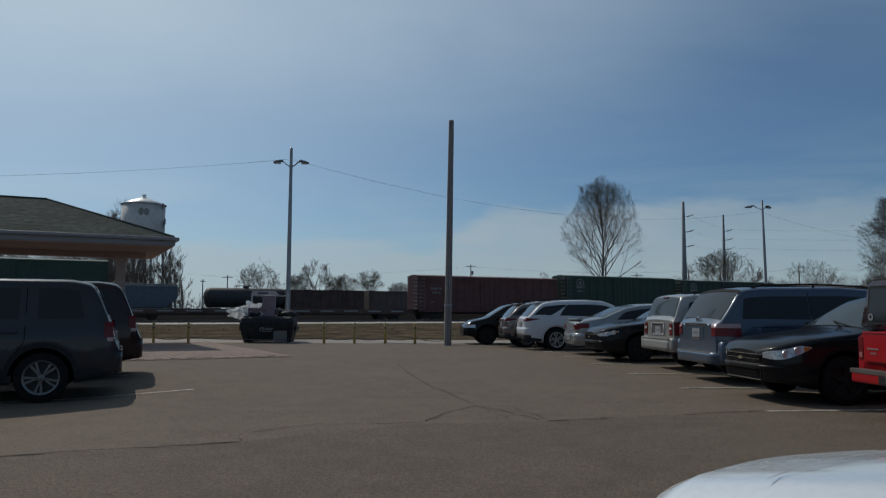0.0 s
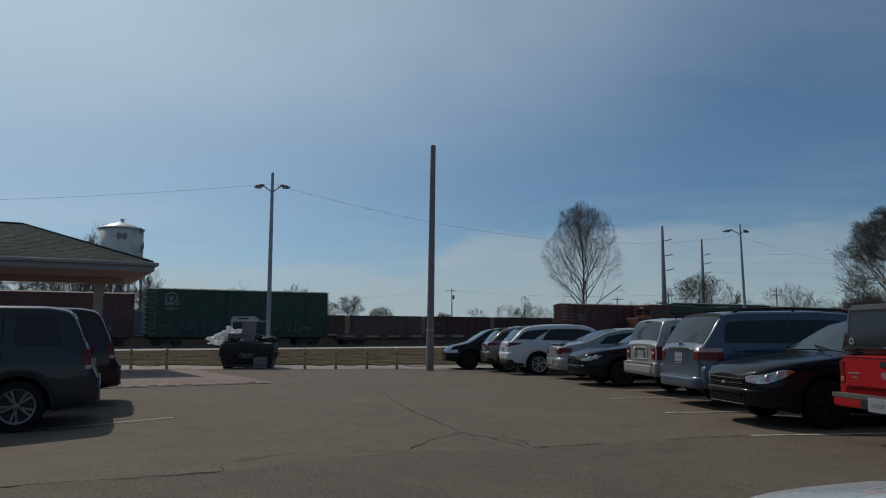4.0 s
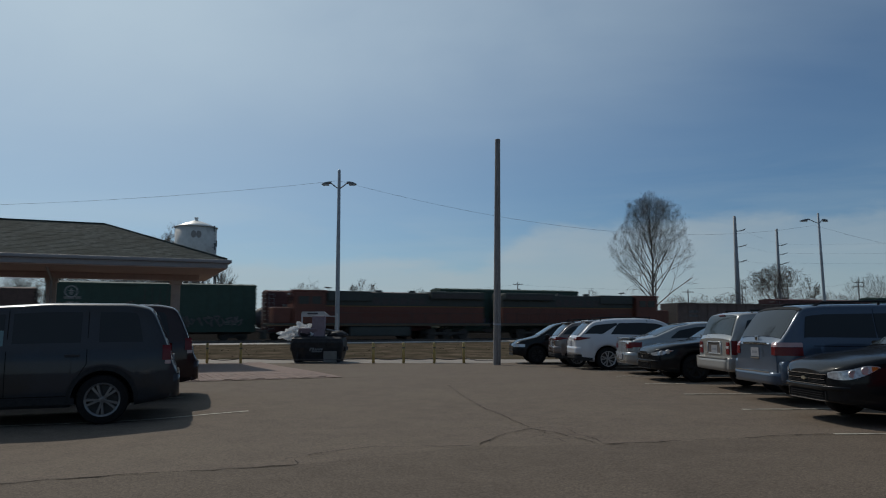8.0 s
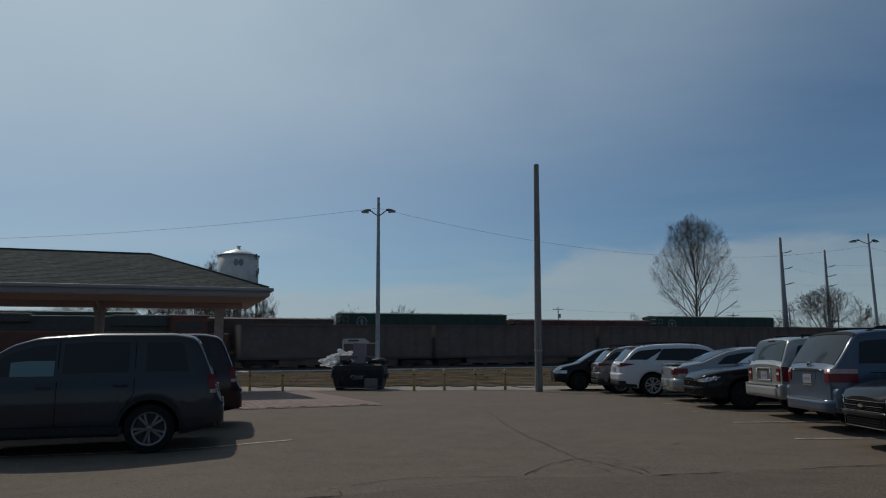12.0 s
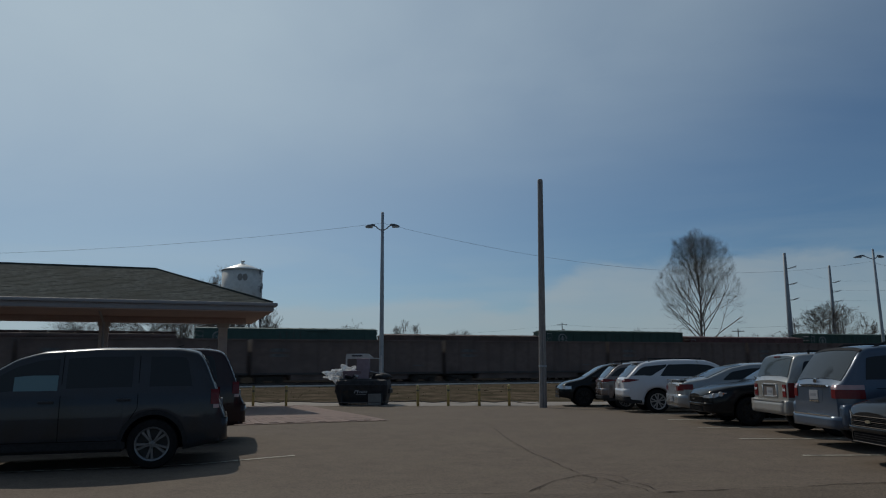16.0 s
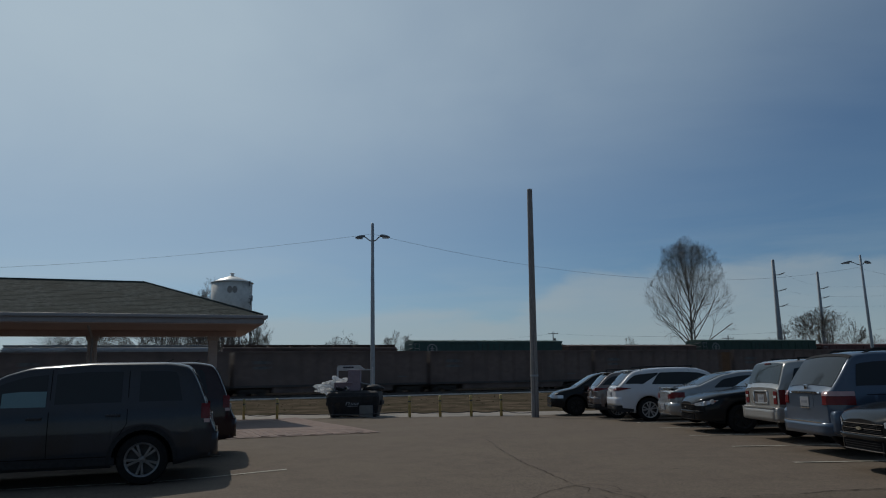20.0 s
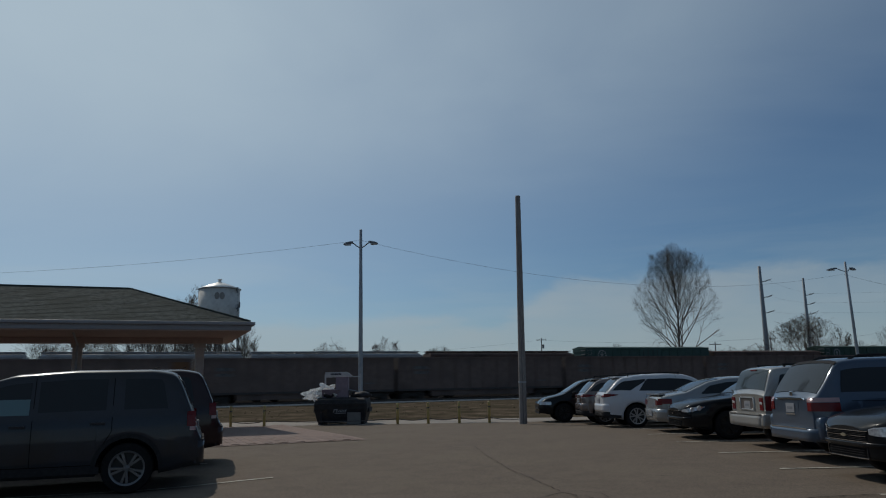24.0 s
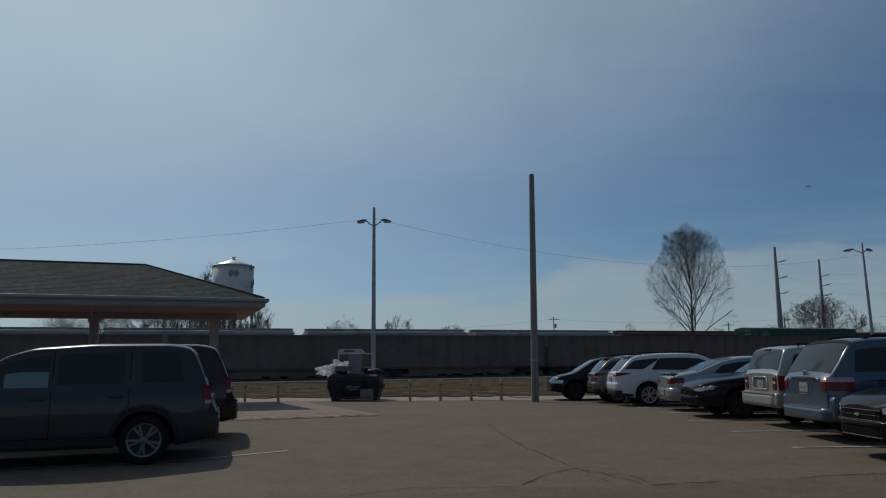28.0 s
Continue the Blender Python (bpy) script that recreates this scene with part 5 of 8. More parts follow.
def red_truck(m):
    """Small pickup with a hard cap over its bed."""
    root = thing("parked_pickup", m, "bright red pickup with a dark maroon hard cap, tail out", "car", "parked cars")
    L, W = 4.9, 1.80
    h = L / 2
    top = [(-h, 0.98), (-h + 0.05, 1.015), (-0.55, 1.03), (-0.40, 1.25), (-0.28, 1.50), (-0.1, 1.56), (0.35, 1.56), (0.55, 1.50), (1.15, 1.02), (1.28, 0.98), (h - 0.25, 0.92), (h - 0.05, 0.84), (h, 0.66)]
    belt = [(-h, 0.94), (-0.5, 0.96), (0.9, 0.97), (h, 0.88)]
    sh = Shape(L, W, top, belt, 0.34, (h - 0.82, h - 0.82 - 2.85), 0.36, tumble=0.16, front_taper=0.14, rear_taper=0.04)
    P = M["p_red"]
    add_common(root, sh, P, [(-0.16, 0.98, 0, 1.2)], (1.12, 0.50, 0.9, 0.88), None,
               doors=[[(-0.20, 0.42), (-0.20, 1.45)], [(0.98, 0.42), (0.98, 1.0)]], handles=[(0.0, 0.86)], mirror=(0.92, 1.06), top_gap=0.12)
    # the cap: tapered shell with a near-upright back
    bm = bmesh.new()
    lo = [(-h + 0.01, 0.86), (-h + 0.01, -0.86), (-0.34, -0.86), (-0.34, 0.86)]
    hi = [(-h + 0.07, 0.75), (-h + 0.07, -0.75), (-0.34, -0.75), (-0.34, 0.75)]
    v0 = [bm.verts.new((x, y, 1.04)) for x, y in lo]
    v1 = [bm.verts.new((x, y, 1.61)) for x, y in hi]
    bm.faces.new(v0[::-1])
    bm.faces.new(v1)
    for i in range(4):
        bm.faces.new((v0[i], v0[(i + 1) % 4], v1[(i + 1) % 4], v1[i]))
    bmesh.ops.recalc_face_normals(bm, faces=bm.faces)
    bmesh.ops.bevel(bm, geom=bm.edges[:], offset=0.035, segments=3, affect="EDGES")
    cap = part("bed_cap", bm, M["p_maroon"], root, "dark maroon hard cap", smooth=True)
    slope = 0.06 / 0.57

    def on_back(y0, y1, z0, z1, out, d):
        """A flat panel on the sloping back of the cap."""
        q = bmesh.new()
        vs = []
        for o in (out, out - d):
            for y, z in ((y0, z0), (y1, z0), (y1, z1), (y0, z1)):
                vs.append(q.verts.new((-h + 0.01 + slope * (z - 1.04) - o, y, z)))
        for f in ((0, 1, 2, 3), (7, 6, 5, 4), (0, 4, 5, 1), (1, 5, 6, 2), (2, 6, 7, 3), (3, 7, 4, 0)):
            q.faces.new([vs[i] for i in f])
        bmesh.ops.recalc_face_normals(q, faces=q.faces)
        return q
    part("window_frame", on_back(-0.70, 0.70, 1.10, 1.55, 0.012, 0.02), M["black_trim"], cap)
    part("rear_window", on_back(-0.66, 0.66, 1.135, 1.515, 0.018, 0.02), M["tint"], cap)
    part("window_handle", on_back(-0.07, 0.07, 1.105, 1.125, 0.03, 0.02), M["chrome"], cap)
    for sgn in (1, -1):
        bm = bmesh.new()
        ys = lambda z: sgn * (0.86 - 0.11 * (z - 1.04) / 0.57 + 0.006)
        grid(bm, [[(x, ys(z), z) for z in (1.14, 1.50)] for x in (-h + 0.35, -0.6)])
        part("side_window", bm, M["tint"], cap)
        part("tail_lamp", sh.side_patch(-h + 0.010, -h + 0.09, 0.69, 0.95, sgn, 0.012, 5, 4), M["lamp_red"], root, "tall narrow red tail lamp")
        bar(root, "tail_lamp_face", -h + 0.0, sgn * 0.80 - 0.045, sgn * 0.80 + 0.045, 0.69, 0.95, M["lamp_red"], 0.012)
        bar(root, "reverse_lamp", -h - 0.008, sgn * 0.80 - 0.03, sgn * 0.80 + 0.03, 0.71, 0.77, M["lamp_pink"], 0.008)
        part("head_lamp", sh.side_patch(h - 0.3, h - 0.02, 0.70, 0.84, sgn, 0.01), M["lamp_clear"], root)
    bar(root, "tailgate", -h - 0.008, -0.73, 0.73, 0.665, 0.99, P, 0.018, 0.012)
    bar(root, "gate_lip", -h - 0.012, -0.73, 0.73, 0.99, 1.015, P, 0.024, 0.01)
    bar(root, "lower_valance", -h + 0.012, -0.78, 0.78, 0.57, 0.66, P, 0.012, 0.01)
    bar(root, "gate_handle", -h - 0.03, -0.10, 0.10, 0.90, 0.96, M["black_trim"], 0.012, 0.006)
    part("rear_bumper", boxed(-h - 0.11, -h - 0.0, -0.86, 0.86, 0.42, 0.575, 0.03), P, root)
    part("bumper_pad", boxed(-h - 0.116, -h - 0.01, -0.87, 0.87, 0.525, 0.58, 0.01), M["bumper_grey"], root, "grey-brown bumper pad")
    part("bumper_recess", boxed(-h - 0.118, -h - 0.09, -0.30, 0.36, 0.43, 0.522, 0.006), M["black_trim"], root)
    bar(root, "badge_bar", -h - 0.028, 0.46, 0.66, 0.805, 0.825, M["badge_grey"], 0.004, 0.001)
    bar(root, "badge_bar", -h - 0.028, 0.50, 0.60, 0.755, 0.772, M["badge_grey"], 0.004, 0.001)
    bm = bmesh.new()
    lathe(bm, [(0.022, 0), (0.042, 0), (0.042, 0.004), (0.022, 0.004), (0.022, 0)], 20, "x", (-h + 0.01 + slope * 0.14 - 0.026, 0.615, 1.185), False)
    part("sticker", bm, M["plate"], cap, "round white ring sticker on the rear glass")
    bm = bmesh.new()
    lathe(bm, [(0.005, 0), (0.085, 0), (0.075, 0.012), (0.005, 0.014)], 20, "x", (0, 0, 0))
    mark = part("maker_mark", bm, M["badge_grey"], root)
    mark.matrix_basis = Matrix.Translation((-h - 0.045, 0.0, 0.81)) @ Matrix.Diagonal((1, 1, 0.5, 1))
    number_plate(root, -h - 0.125, 0.485, False, 0.05)
    add_wheels(root, sh, 5)
    return root


def own_car(m):
    """The pale car from which the place is seen: bonnet, wings and low tub ahead of the windscreen line."""
    root = thing("white_car", m, "pearl white car with a polished bonnet, seen over its wing", "car", "parked cars")
    L, W = 4.6, 1.80
    h = L / 2
    top = [(-h, 0.62), (-h + 0.2, 0.70), (0.55, 0.72), (0.72, 0.90), (0.80, 0.993), (1.1, 0.993), (1.6, 0.948), (h - 0.25, 0.828), (h - 0.06, 0.706), (h, 0.58)]
    belt = [(-h, 0.60), (0.5, 0.66), (0.8, 0.93), (1.6, 0.88), (h - 0.2, 0.74), (h, 0.55)]
    sh = Shape(L, W, top, belt, 0.22, (h - 0.95, h - 0.95 - 2.68), 0.33, front_taper=0.34, crown=0.05)
    part("body", sh.body(), M["p_hood"], root, smooth=True)
    for sgn in (1, -1):
        part("head_lamp", sh.side_patch(h - 0.6, h - 0.04, 0.55, 0.66, sgn, 0.008), M["lamp_clear"], root)
        bm = bmesh.new()
        rows = []
        for i in range(17):
            x = 0.85 + (h - 0.35 - 0.85) * i / 16
            y = sgn * (0.66 - 0.10 * i / 16)
            rows.append([(x, y + o, sh.top_at(x, y + o) + 0.007) for o in (-0.0016, 0.0016)])
        grid(bm, rows)
        part("bonnet_gap", bm, M["fascia"], root)
        bm = bmesh.new()
        rows = []
        for i in range(17):
            x = 0.9 + (h - 0.45 - 0.9) * i / 16
            y = sgn * (0.40 - 0.08 * i / 16)
            rows.append([(x, y + o, sh.top_at(x, y + o) + q) for o, q in ((-0.05, 0.002), (-0.015, 0.012), (0.015, 0.012), (0.05, 0.002))])
        grid(bm, rows)
        part("bonnet_crease", bm, M["p_hood"], root, smooth=True)
    bar(root, "grille", h, -0.45, 0.45, 0.42, 0.55, M["black_trim"], 0.014)
    add_wheels(root, sh, 5, liner=False)
    return root


def build_cars():
    T = 5
    suv_parked(pose(-7.33, 11.28, -0.085, 0, 0, 203), M["p_pilot"], "dark slate-grey sport utility vehicle with alloy wheels parked beside the aisle")
    suv_parked(pose(-8.08, 13.92, -0.012, 0, 0, 203), M["p_maroon"], "dark maroon sport utility vehicle parked beyond the grey one")
    red_truck(car_at(5.06, 8.35, 4.9, T, True))
    sedan(car_at(4.32, 11.05, 5.05, T, False), M["p_black"], "black sedan with large clear headlamps and a gold badge, nose out", (5.05, 1.85, 1.49), "bow")
    minivan(car_at(4.62, 13.85, 5.1, T, True))
    boxy_suv(car_at(4.70, 16.55, 4.45, T, True))
    sedan(car_at(3.76, 19.35, 5.1, T, False), M["p_black"], "black sedan with a heavy black grille, nose out", (5.1, 1.90, 1.50), "police")
    sedan(car_at(3.72, 22.1, 4.9, T, True), M["p_silver2"], "silver sedan with a boot spoiler and aerial, tail out", (4.9, 1.84, 1.45), "aerial")
    crossover(car_at(2.62, 25.3, 4.65, T, True), M["p_white"], "white crossover with black lower trim, tail out")
    crossover(car_at(2.20, 28.0, 4.4, T, True), M["p_taupe"], "dull taupe crossover with red tail lamps, tail out", (4.4, 1.80, 1.66), 6)
    crossover(car_at(0.78, 30.6, 4.4, T, False), M["p_black"], "black crossover with a sloping nose towards the aisle", (4.4, 1.80, 1.62), 5, False)
    own_car(pose(0.25, 0.24, 0.0, 0, 0, 40))


# ---- trains ----
RAIL_TOP = 0.23
TRUCKS = {}


def truck_meshes(axles):
    if axles in TRUCKS:
        return TRUCKS[axles]
    frame_bm, wheel_bm = bmesh.new(), bmesh.new()
    half = 0.9 if axles == 2 else 1.75
    xs = (-0.88, 0.88) if axles == 2 else (-1.7, 0.0, 1.7)
    r = 0.46 if axles == 2 else 0.52
    for sgn in (-1, 1):
        box(frame_bm, -half - 0.25, half + 0.25, sgn * 1.0 - 0.07, sgn * 1.0 + 0.07, r - 0.06, r + 0.20, 0.03)
        box(frame_bm, -0.35, 0.35, sgn * 1.0 - 0.09, sgn * 1.0 + 0.09, r - 0.22, r + 0.05, 0.03)
        for x in xs:
            tube(frame_bm, (x, sgn * 1.05, r), (x, sgn * 1.14, r), 0.14, n=10)
    box(frame_bm, -0.25, 0.25, -1.0, 1.0, r + 0.0, r + 0.28)
    for x in xs:
        for sgn in (-1, 1):
            lathe(wheel_bm, [(0.02, -0.06), (r, -0.06), (r + 0.025, -0.03 * sgn - 0.01), (r, 0.06), (0.02, 0.06)], 18, "y", (x, sgn * 0.78, r))
        tube(wheel_bm, (x, -0.8, r), (x, 0.8, r), 0.08, n=8)
    out = []
    for nm, bm, m in (("truck_frame", frame_bm, "hub"), ("wheelset", wheel_bm, "hub")):
        me = bpy.data.meshes.new(nm)
        bm.to_mesh(me)
        bm.free()
        me.materials.append(M[m])
        out.append(me)
    TRUCKS[axles] = out
    return out


def add_trucks(root, xs, axles=2):
    f, w = truck_meshes(axles)
    for x in xs:
        o = new("truck", f)
        o.parent = root
        o.matrix_basis = Matrix.Translation((x, 0, 0))
        q = new("wheelset", w)
        q.parent = o


def couplers(root, h):
    for sgn in (-1, 1):
        bm = bmesh.new()
        box(bm, sgn * h - 0.1, sgn * h + 0.1, -0.14, 0.14, 0.72, 0.98)
        box(bm, sgn * (h + 0.35) - 0.4, sgn * (h + 0.35) + 0.4, -0.08, 0.08, 0.78, 0.92, 0.02)
        part("coupler", bm, M["t_dark"], root)


def ladder(root, x, y, z0, z1, material, n=7, w=0.26, dx=0.0):
    bm = bmesh.new()
    for i in range(n):
        z = z0 + (z1 - z0) * i / (n - 1)
        tube(bm, (x - w, y, z), (x + w, y, z), 0.022, n=5)
    for s in (-w, w):
        tube(bm, (x + s, y, z0 - 0.1), (x + s, y, z1 + 0.1), 0.016, n=5)
    return part("ladder", bm, material, root)


def end_ladder(root, sx, h, y, z0, z1, material, n=8):
    bm = bmesh.new()
    for i in range(n):
        z = z0 + (z1 - z0) * i / (n - 1)
        box(bm, sx * (h + 0.06) - 0.03, sx * (h + 0.06) + 0.03, y - 0.45, y + 0.45, z - 0.03, z + 0.03)
    part("end_ladder", bm, material, root)


def scribble(root, x0, x1, z0, z1, y, material, seed):
    """Sprayed lettering that cannot be read, as loose strokes."""
    rnd = random.Random(seed)
    bm = bmesh.new()
    x = x0
    while x < x1:
        w = rnd.uniform(0.35, 0.8)
        pts = [(x + rnd.uniform(0, w), z0 + (z1 - z0) * rnd.random()) for _ in range(5)]
        for (a, b), (c, d) in zip(pts, pts[1:]):
            k = math.hypot(c - a, d - b) or 1
            nx, nz = -(d - b) / k * 0.07, (c - a) / k * 0.07
            vs = [bm.verts.new((px, y, pz)) for px, pz in ((a + nx, b + nz), (a - nx, b - nz), (c - nx, d - nz), (c + nx, d + nz))]
            bm.faces.new(vs)
        x += w * 0.85
    part("graffiti", bm, material, root)


def boxcar(name, label, L, H, paint_mat, roof_mat, seed, logo=False, light_end=False, tags=()):
    """Standard boxcar, H high over the rails: ribbed sides, plug doors, ladders, roof panels."""
    root = thing(name, Matrix.Identity(4), label, "train car", "freight cars")
    h, w = L / 2, 1.50
    z0, z1 = 1.05, H - 0.28
    part("body", boxed(-h, h, -w, w, z0, z1, 0.02), paint_mat, root)
    # roof: shallow gable with ribs
    bm = bmesh.new()
    grid(bm, [[(x, -w - 0.04, z1), (x, -w - 0.02, z1 + 0.10), (x, 0, H), (x, w + 0.02, z1 + 0.10), (x, w + 0.04, z1)] for x in (-h - 0.05, h + 0.05)])
    for x in (-h - 0.05, h + 0.05):
        vs = [bm.verts.new(p) for p in ((x, -w - 0.04, z1), (x, -w - 0.02, z1 + 0.10), (x, 0, H), (x, w + 0.02, z1 + 0.10), (x, w + 0.04, z1))]
        bm.faces.new(vs)
    bmesh.ops.recalc_face_normals(bm, faces=bm.faces)
    part("roof", bm, roof_mat, root)
    bm = bmesh.new()
    n = int(L / 1.2)
    for i in range(n + 1):
        x = -h + 0.1 + (L - 0.2) * i / n
        vs = [(x + dx, y, z + 0.035) for dx in (-0.05, 0.05) for y, z in ((-w, z1 + 0.10), (0, H), (w, z1 + 0.10))]
        v = [bm.verts.new(p) for p in vs]
        for q in ((0, 1, 4, 3), (1, 2, 5, 4)):
            bm.faces.new([v[k] for k in q])
    part("roof_ribs", bm, roof_mat, root)
    # side posts on both flanks
    for sgn in (-1, 1):
        k = int(L / 1.15)
        xs = [x for x in (-h + 0.12 + (L - 0.24) * i / k for i in range(k + 1)) if abs(x) > 1.7]
        row_of("side_post", boxed(-0.06, 0.06, -0.05, 0.05, z0 + 0.05, z1 - 0.05), paint_mat, root, [(x, sgn * w, 0) for x in xs])
        door = part("door", boxed(-1.55, 1.55, sgn * (w + 0.06) - 0.05, sgn * (w + 0.06) + 0.05, z0 + 0.12, z1 - 0.12, 0.02), paint_mat, root)
        row_of("lock_rod", tube(bmesh.new(), (0, 0, z0 + 0.2), (0, 0, z1 - 0.2), 0.03, n=6), M["t_dark"], door,
               [(x, sgn * (w + 0.13), 0) for x in (-1.0, -0.35, 0.35, 1.0)])
        row_of("door_rail", boxed(-4.6, 4.6, -0.05, 0.05, -0.05, 0.05), paint_mat, root, [(0, sgn * (w + 0.04), z) for z in (z0 + 0.06, z1 - 0.06)])
        part("side_sill", boxed(-h, h, sgn * (w - 0.02) - 0.06, sgn * (w - 0.02) + 0.06, z0 - 0.22, z0 + 0.02), paint_mat, root)
        ladder(root, -h + 0.40, sgn * (w + 0.09), z0 + 0.1, z1 - 0.2 if light_end else z0 + 1.5, M["t_white"] if light_end else paint_mat, 9)
        ladder(root, h - 0.40, sgn * (w + 0.09), z0 + 0.1, z0 + 1.5, paint_mat, 5)
        # stencilled data as bars
        for x, z, ww, hh in ((-h + 2.2, z1 - 1.3, 1.4, 0.26), (-h + 2.2, z1 - 1.75, 1.0, 0.20), (h - 2.4, z0 + 0.75, 1.1, 0.10), (h - 2.4, z0 + 0.55, 1.1, 0.10), (-h + 1.6, z0 + 0.9, 0.7, 0.10)):
            part("stencil_bar", boxed(x - ww / 2, x + ww / 2, sgn * (w + 0.008) - 0.004, sgn * (w + 0.008) + 0.004, z - hh / 2, z + hh / 2), M["t_pale"], root)
        if logo:
            bm = bmesh.new()
            lathe(bm, [(0.46, 0), (0.56, 0), (0.56, 0.012), (0.46, 0.012), (0.46, 0)], 24, "y", (-h + 2.1, sgn * (w + 0.052) - 0.006, z1 - 0.75), False)
            box(bm, -h + 2.04, -h + 2.16, sgn * (w + 0.05) - 0.006, sgn * (w + 0.05) + 0.006, z1 - 1.05, z1 - 0.45)
            box(bm, -h + 1.86, -h + 2.34, sgn * (w + 0.05) - 0.006, sgn * (w + 0.05) + 0.006, z1 - 0.72, z1 - 0.64)
            box(bm, -h + 1.92, -h + 2.28, sgn * (w + 0.05) - 0.006, sgn * (w + 0.05) + 0.006, z1 - 0.92, z1 - 0.84)
            part("emblem", bm, M["t_white"], root, "pale round emblem")
    for x0, x1, za, zb, mm in tags:
        scribble(root, x0, x1, za, zb, -(w + 0.13), M[mm], seed)
    for sx in (-1, 1):
        row_of("end_rib", boxed(-0.05, 0.05, -w + 0.1, w - 0.1, -0.06, 0.06), paint_mat, root,
               [(sx * (h + 0.03), 0, z0 + 0.25 + (z1 - z0 - 0.5) * i / 8) for i in range(9)])
        if light_end and sx < 0:
            end_ladder(root, sx, h + 0.05, -w + 0.55, z0 + 0.2, z1 - 0.2, M["t_white"], 9)
    bm = boxed(-h + 0.2, h - 0.2, -0.35, 0.35, 0.62, z0)
    for i in range(7):
        x = -h + 1.5 + (L - 3) * i / 6
        box(bm, x - 0.08, x + 0.08, -1.3, 1.3, 0.8, z0)
    part("underframe", bm, M["t_dark"], root)
    couplers(root, h)
    add_trucks(root, (-h + 2.0, h - 2.0))
    return root


def hopper(name, label, L, H, paint_mat, roof_mat):
    """Covered hopper: ribbed bulging sides, long roof hatches, running boards, sloped ends, chutes."""
    root = thing(name, Matrix.Identity(4), label, "train car", "freight cars")
    h, w = L / 2, 1.52
    bm = bmesh.new()
    sec = [(-1.1, 1.25), (-1.45, 1.35), (-w, 2.4), (-1.46, H - 0.75), (-1.15, H - 0.35), (0, H - 0.22), (1.15, H - 0.35), (1.46, H - 0.75), (w, 2.4), (1.45, 1.35), (1.1, 1.25)]
    rings = []
    for x, low in ((-h + 0.2, 2.6), (-h + 1.9, 1.25), (h - 1.9, 1.25), (h - 0.2, 2.6)):
        rings.append([bm.verts.new((x, y, max(z, low) if z < 2.6 else z)) for y, z in sec])
    for a, b in zip(rings, rings[1:]):
        for i in range(len(sec)):
            j = (i + 1) % len(sec)
            bm.faces.new((a[i], a[j], b[j], b[i]))
    bm.faces.new(rings[0])
    bm.faces.new(rings[-1][::-1])
    bmesh.ops.recalc_face_normals(bm, faces=bm.faces)
    part("body", bm, paint_mat, root)
    for sgn in (-1, 1):
        row_of("side_rib", boxed(-0.05, 0.05, -0.07, 0.07, 1.45, H - 0.6), paint_mat, root,
               [(-h + 0.5 + (L - 1.0) * i / 13, sgn * 1.5, 0) for i in range(14)])
        part("top_chord", boxed(-h + 0.1, h - 0.1, sgn * 1.42 - 0.06, sgn * 1.42 + 0.06, H - 0.66, H - 0.50), paint_mat, root)
        part("side_sill", boxed(-h, h, sgn * 1.46 - 0.07, sgn * 1.46 + 0.07, 1.02, 1.25), paint_mat, root)
        part("running_board", boxed(-h + 0.2, h - 0.2, sgn * 0.86 - 0.2, sgn * 0.86 + 0.2, H - 0.12, H - 0.08), roof_mat, root)
        ladder(root, -h + 0.35, sgn * 1.56, 1.2, H - 0.7, paint_mat, 8)
        for z, ww in ((3.1, 1.6), (2.8, 1.1)):
            part("stencil_bar", boxed(-h + 3.2 - ww / 2, -h + 3.2 + ww / 2, sgn * 1.585 - 0.004, sgn * 1.585 + 0.004, z - 0.11, z + 0.11), M["t_white"], root)
    row_of("roof_hatch", boxed(-1.06, 1.06, -0.42, 0.42, H - 0.24, H - 0.04, 0.05), roof_mat, root,
           [(-h + 1.2 + (L - 2.4) * i / 7, 0, 0) for i in range(8)])
    bm = bmesh.new()
    for x in (0.0,):
        vs = [bm.verts.new(p) for p in ((x - 1.2, -1.1, 1.25), (x + 1.2, -1.1, 1.25), (x + 1.2, 1.1, 1.25), (x - 1.2, 1.1, 1.25), (x - 0.4, -0.5, 0.45), (x + 0.4, -0.5, 0.45), (x + 0.4, 0.5, 0.45), (x - 0.4, 0.5, 0.45))]
        for q in ((0, 1, 5, 4), (1, 2, 6, 5), (2, 3, 7, 6), (3, 0, 4, 7), (4, 5, 6, 7)):
            bm.faces.new([vs[k] for k in q])
    row_of("chute", bm, paint_mat, root, [(-h + 3.4 + (L - 6.8) * i / 3, 0, 0) for i in range(4)])
    couplers(root, h)
    add_trucks(root, (-h + 1.8, h - 1.8))
    return root


def flatcar(name, label, L):
    root = thing(name, Matrix.Identity(4), label, "train car", "freight cars")
    h = L / 2
    part("deck", boxed(-h, h, -1.5, 1.5, 0.95, 1.12, 0.02), M["t_brown"], root)
    for sgn in (-1, 1):
        part("side_sill", boxed(-h, h, sgn * 1.46 - 0.05, sgn * 1.46 + 0.05, 0.62, 1.0), M["t_brown"], root)
        for i in range(11):
            x = -h + 1.4 + (L - 2.8) * i / 10
            part("pale_patch", boxed(x - 0.75, x + 0.75, sgn * 1.515 - 0.006, sgn * 1.515 + 0.006, 0.84, 0.98), M["t_white"], root)
    part("centre_sill", boxed(-h, h, -0.35, 0.35, 0.5, 0.95), M["t_dark"], root)
    couplers(root, h)
    add_trucks(root, (-h + 2.2, h - 2.2))
    return root


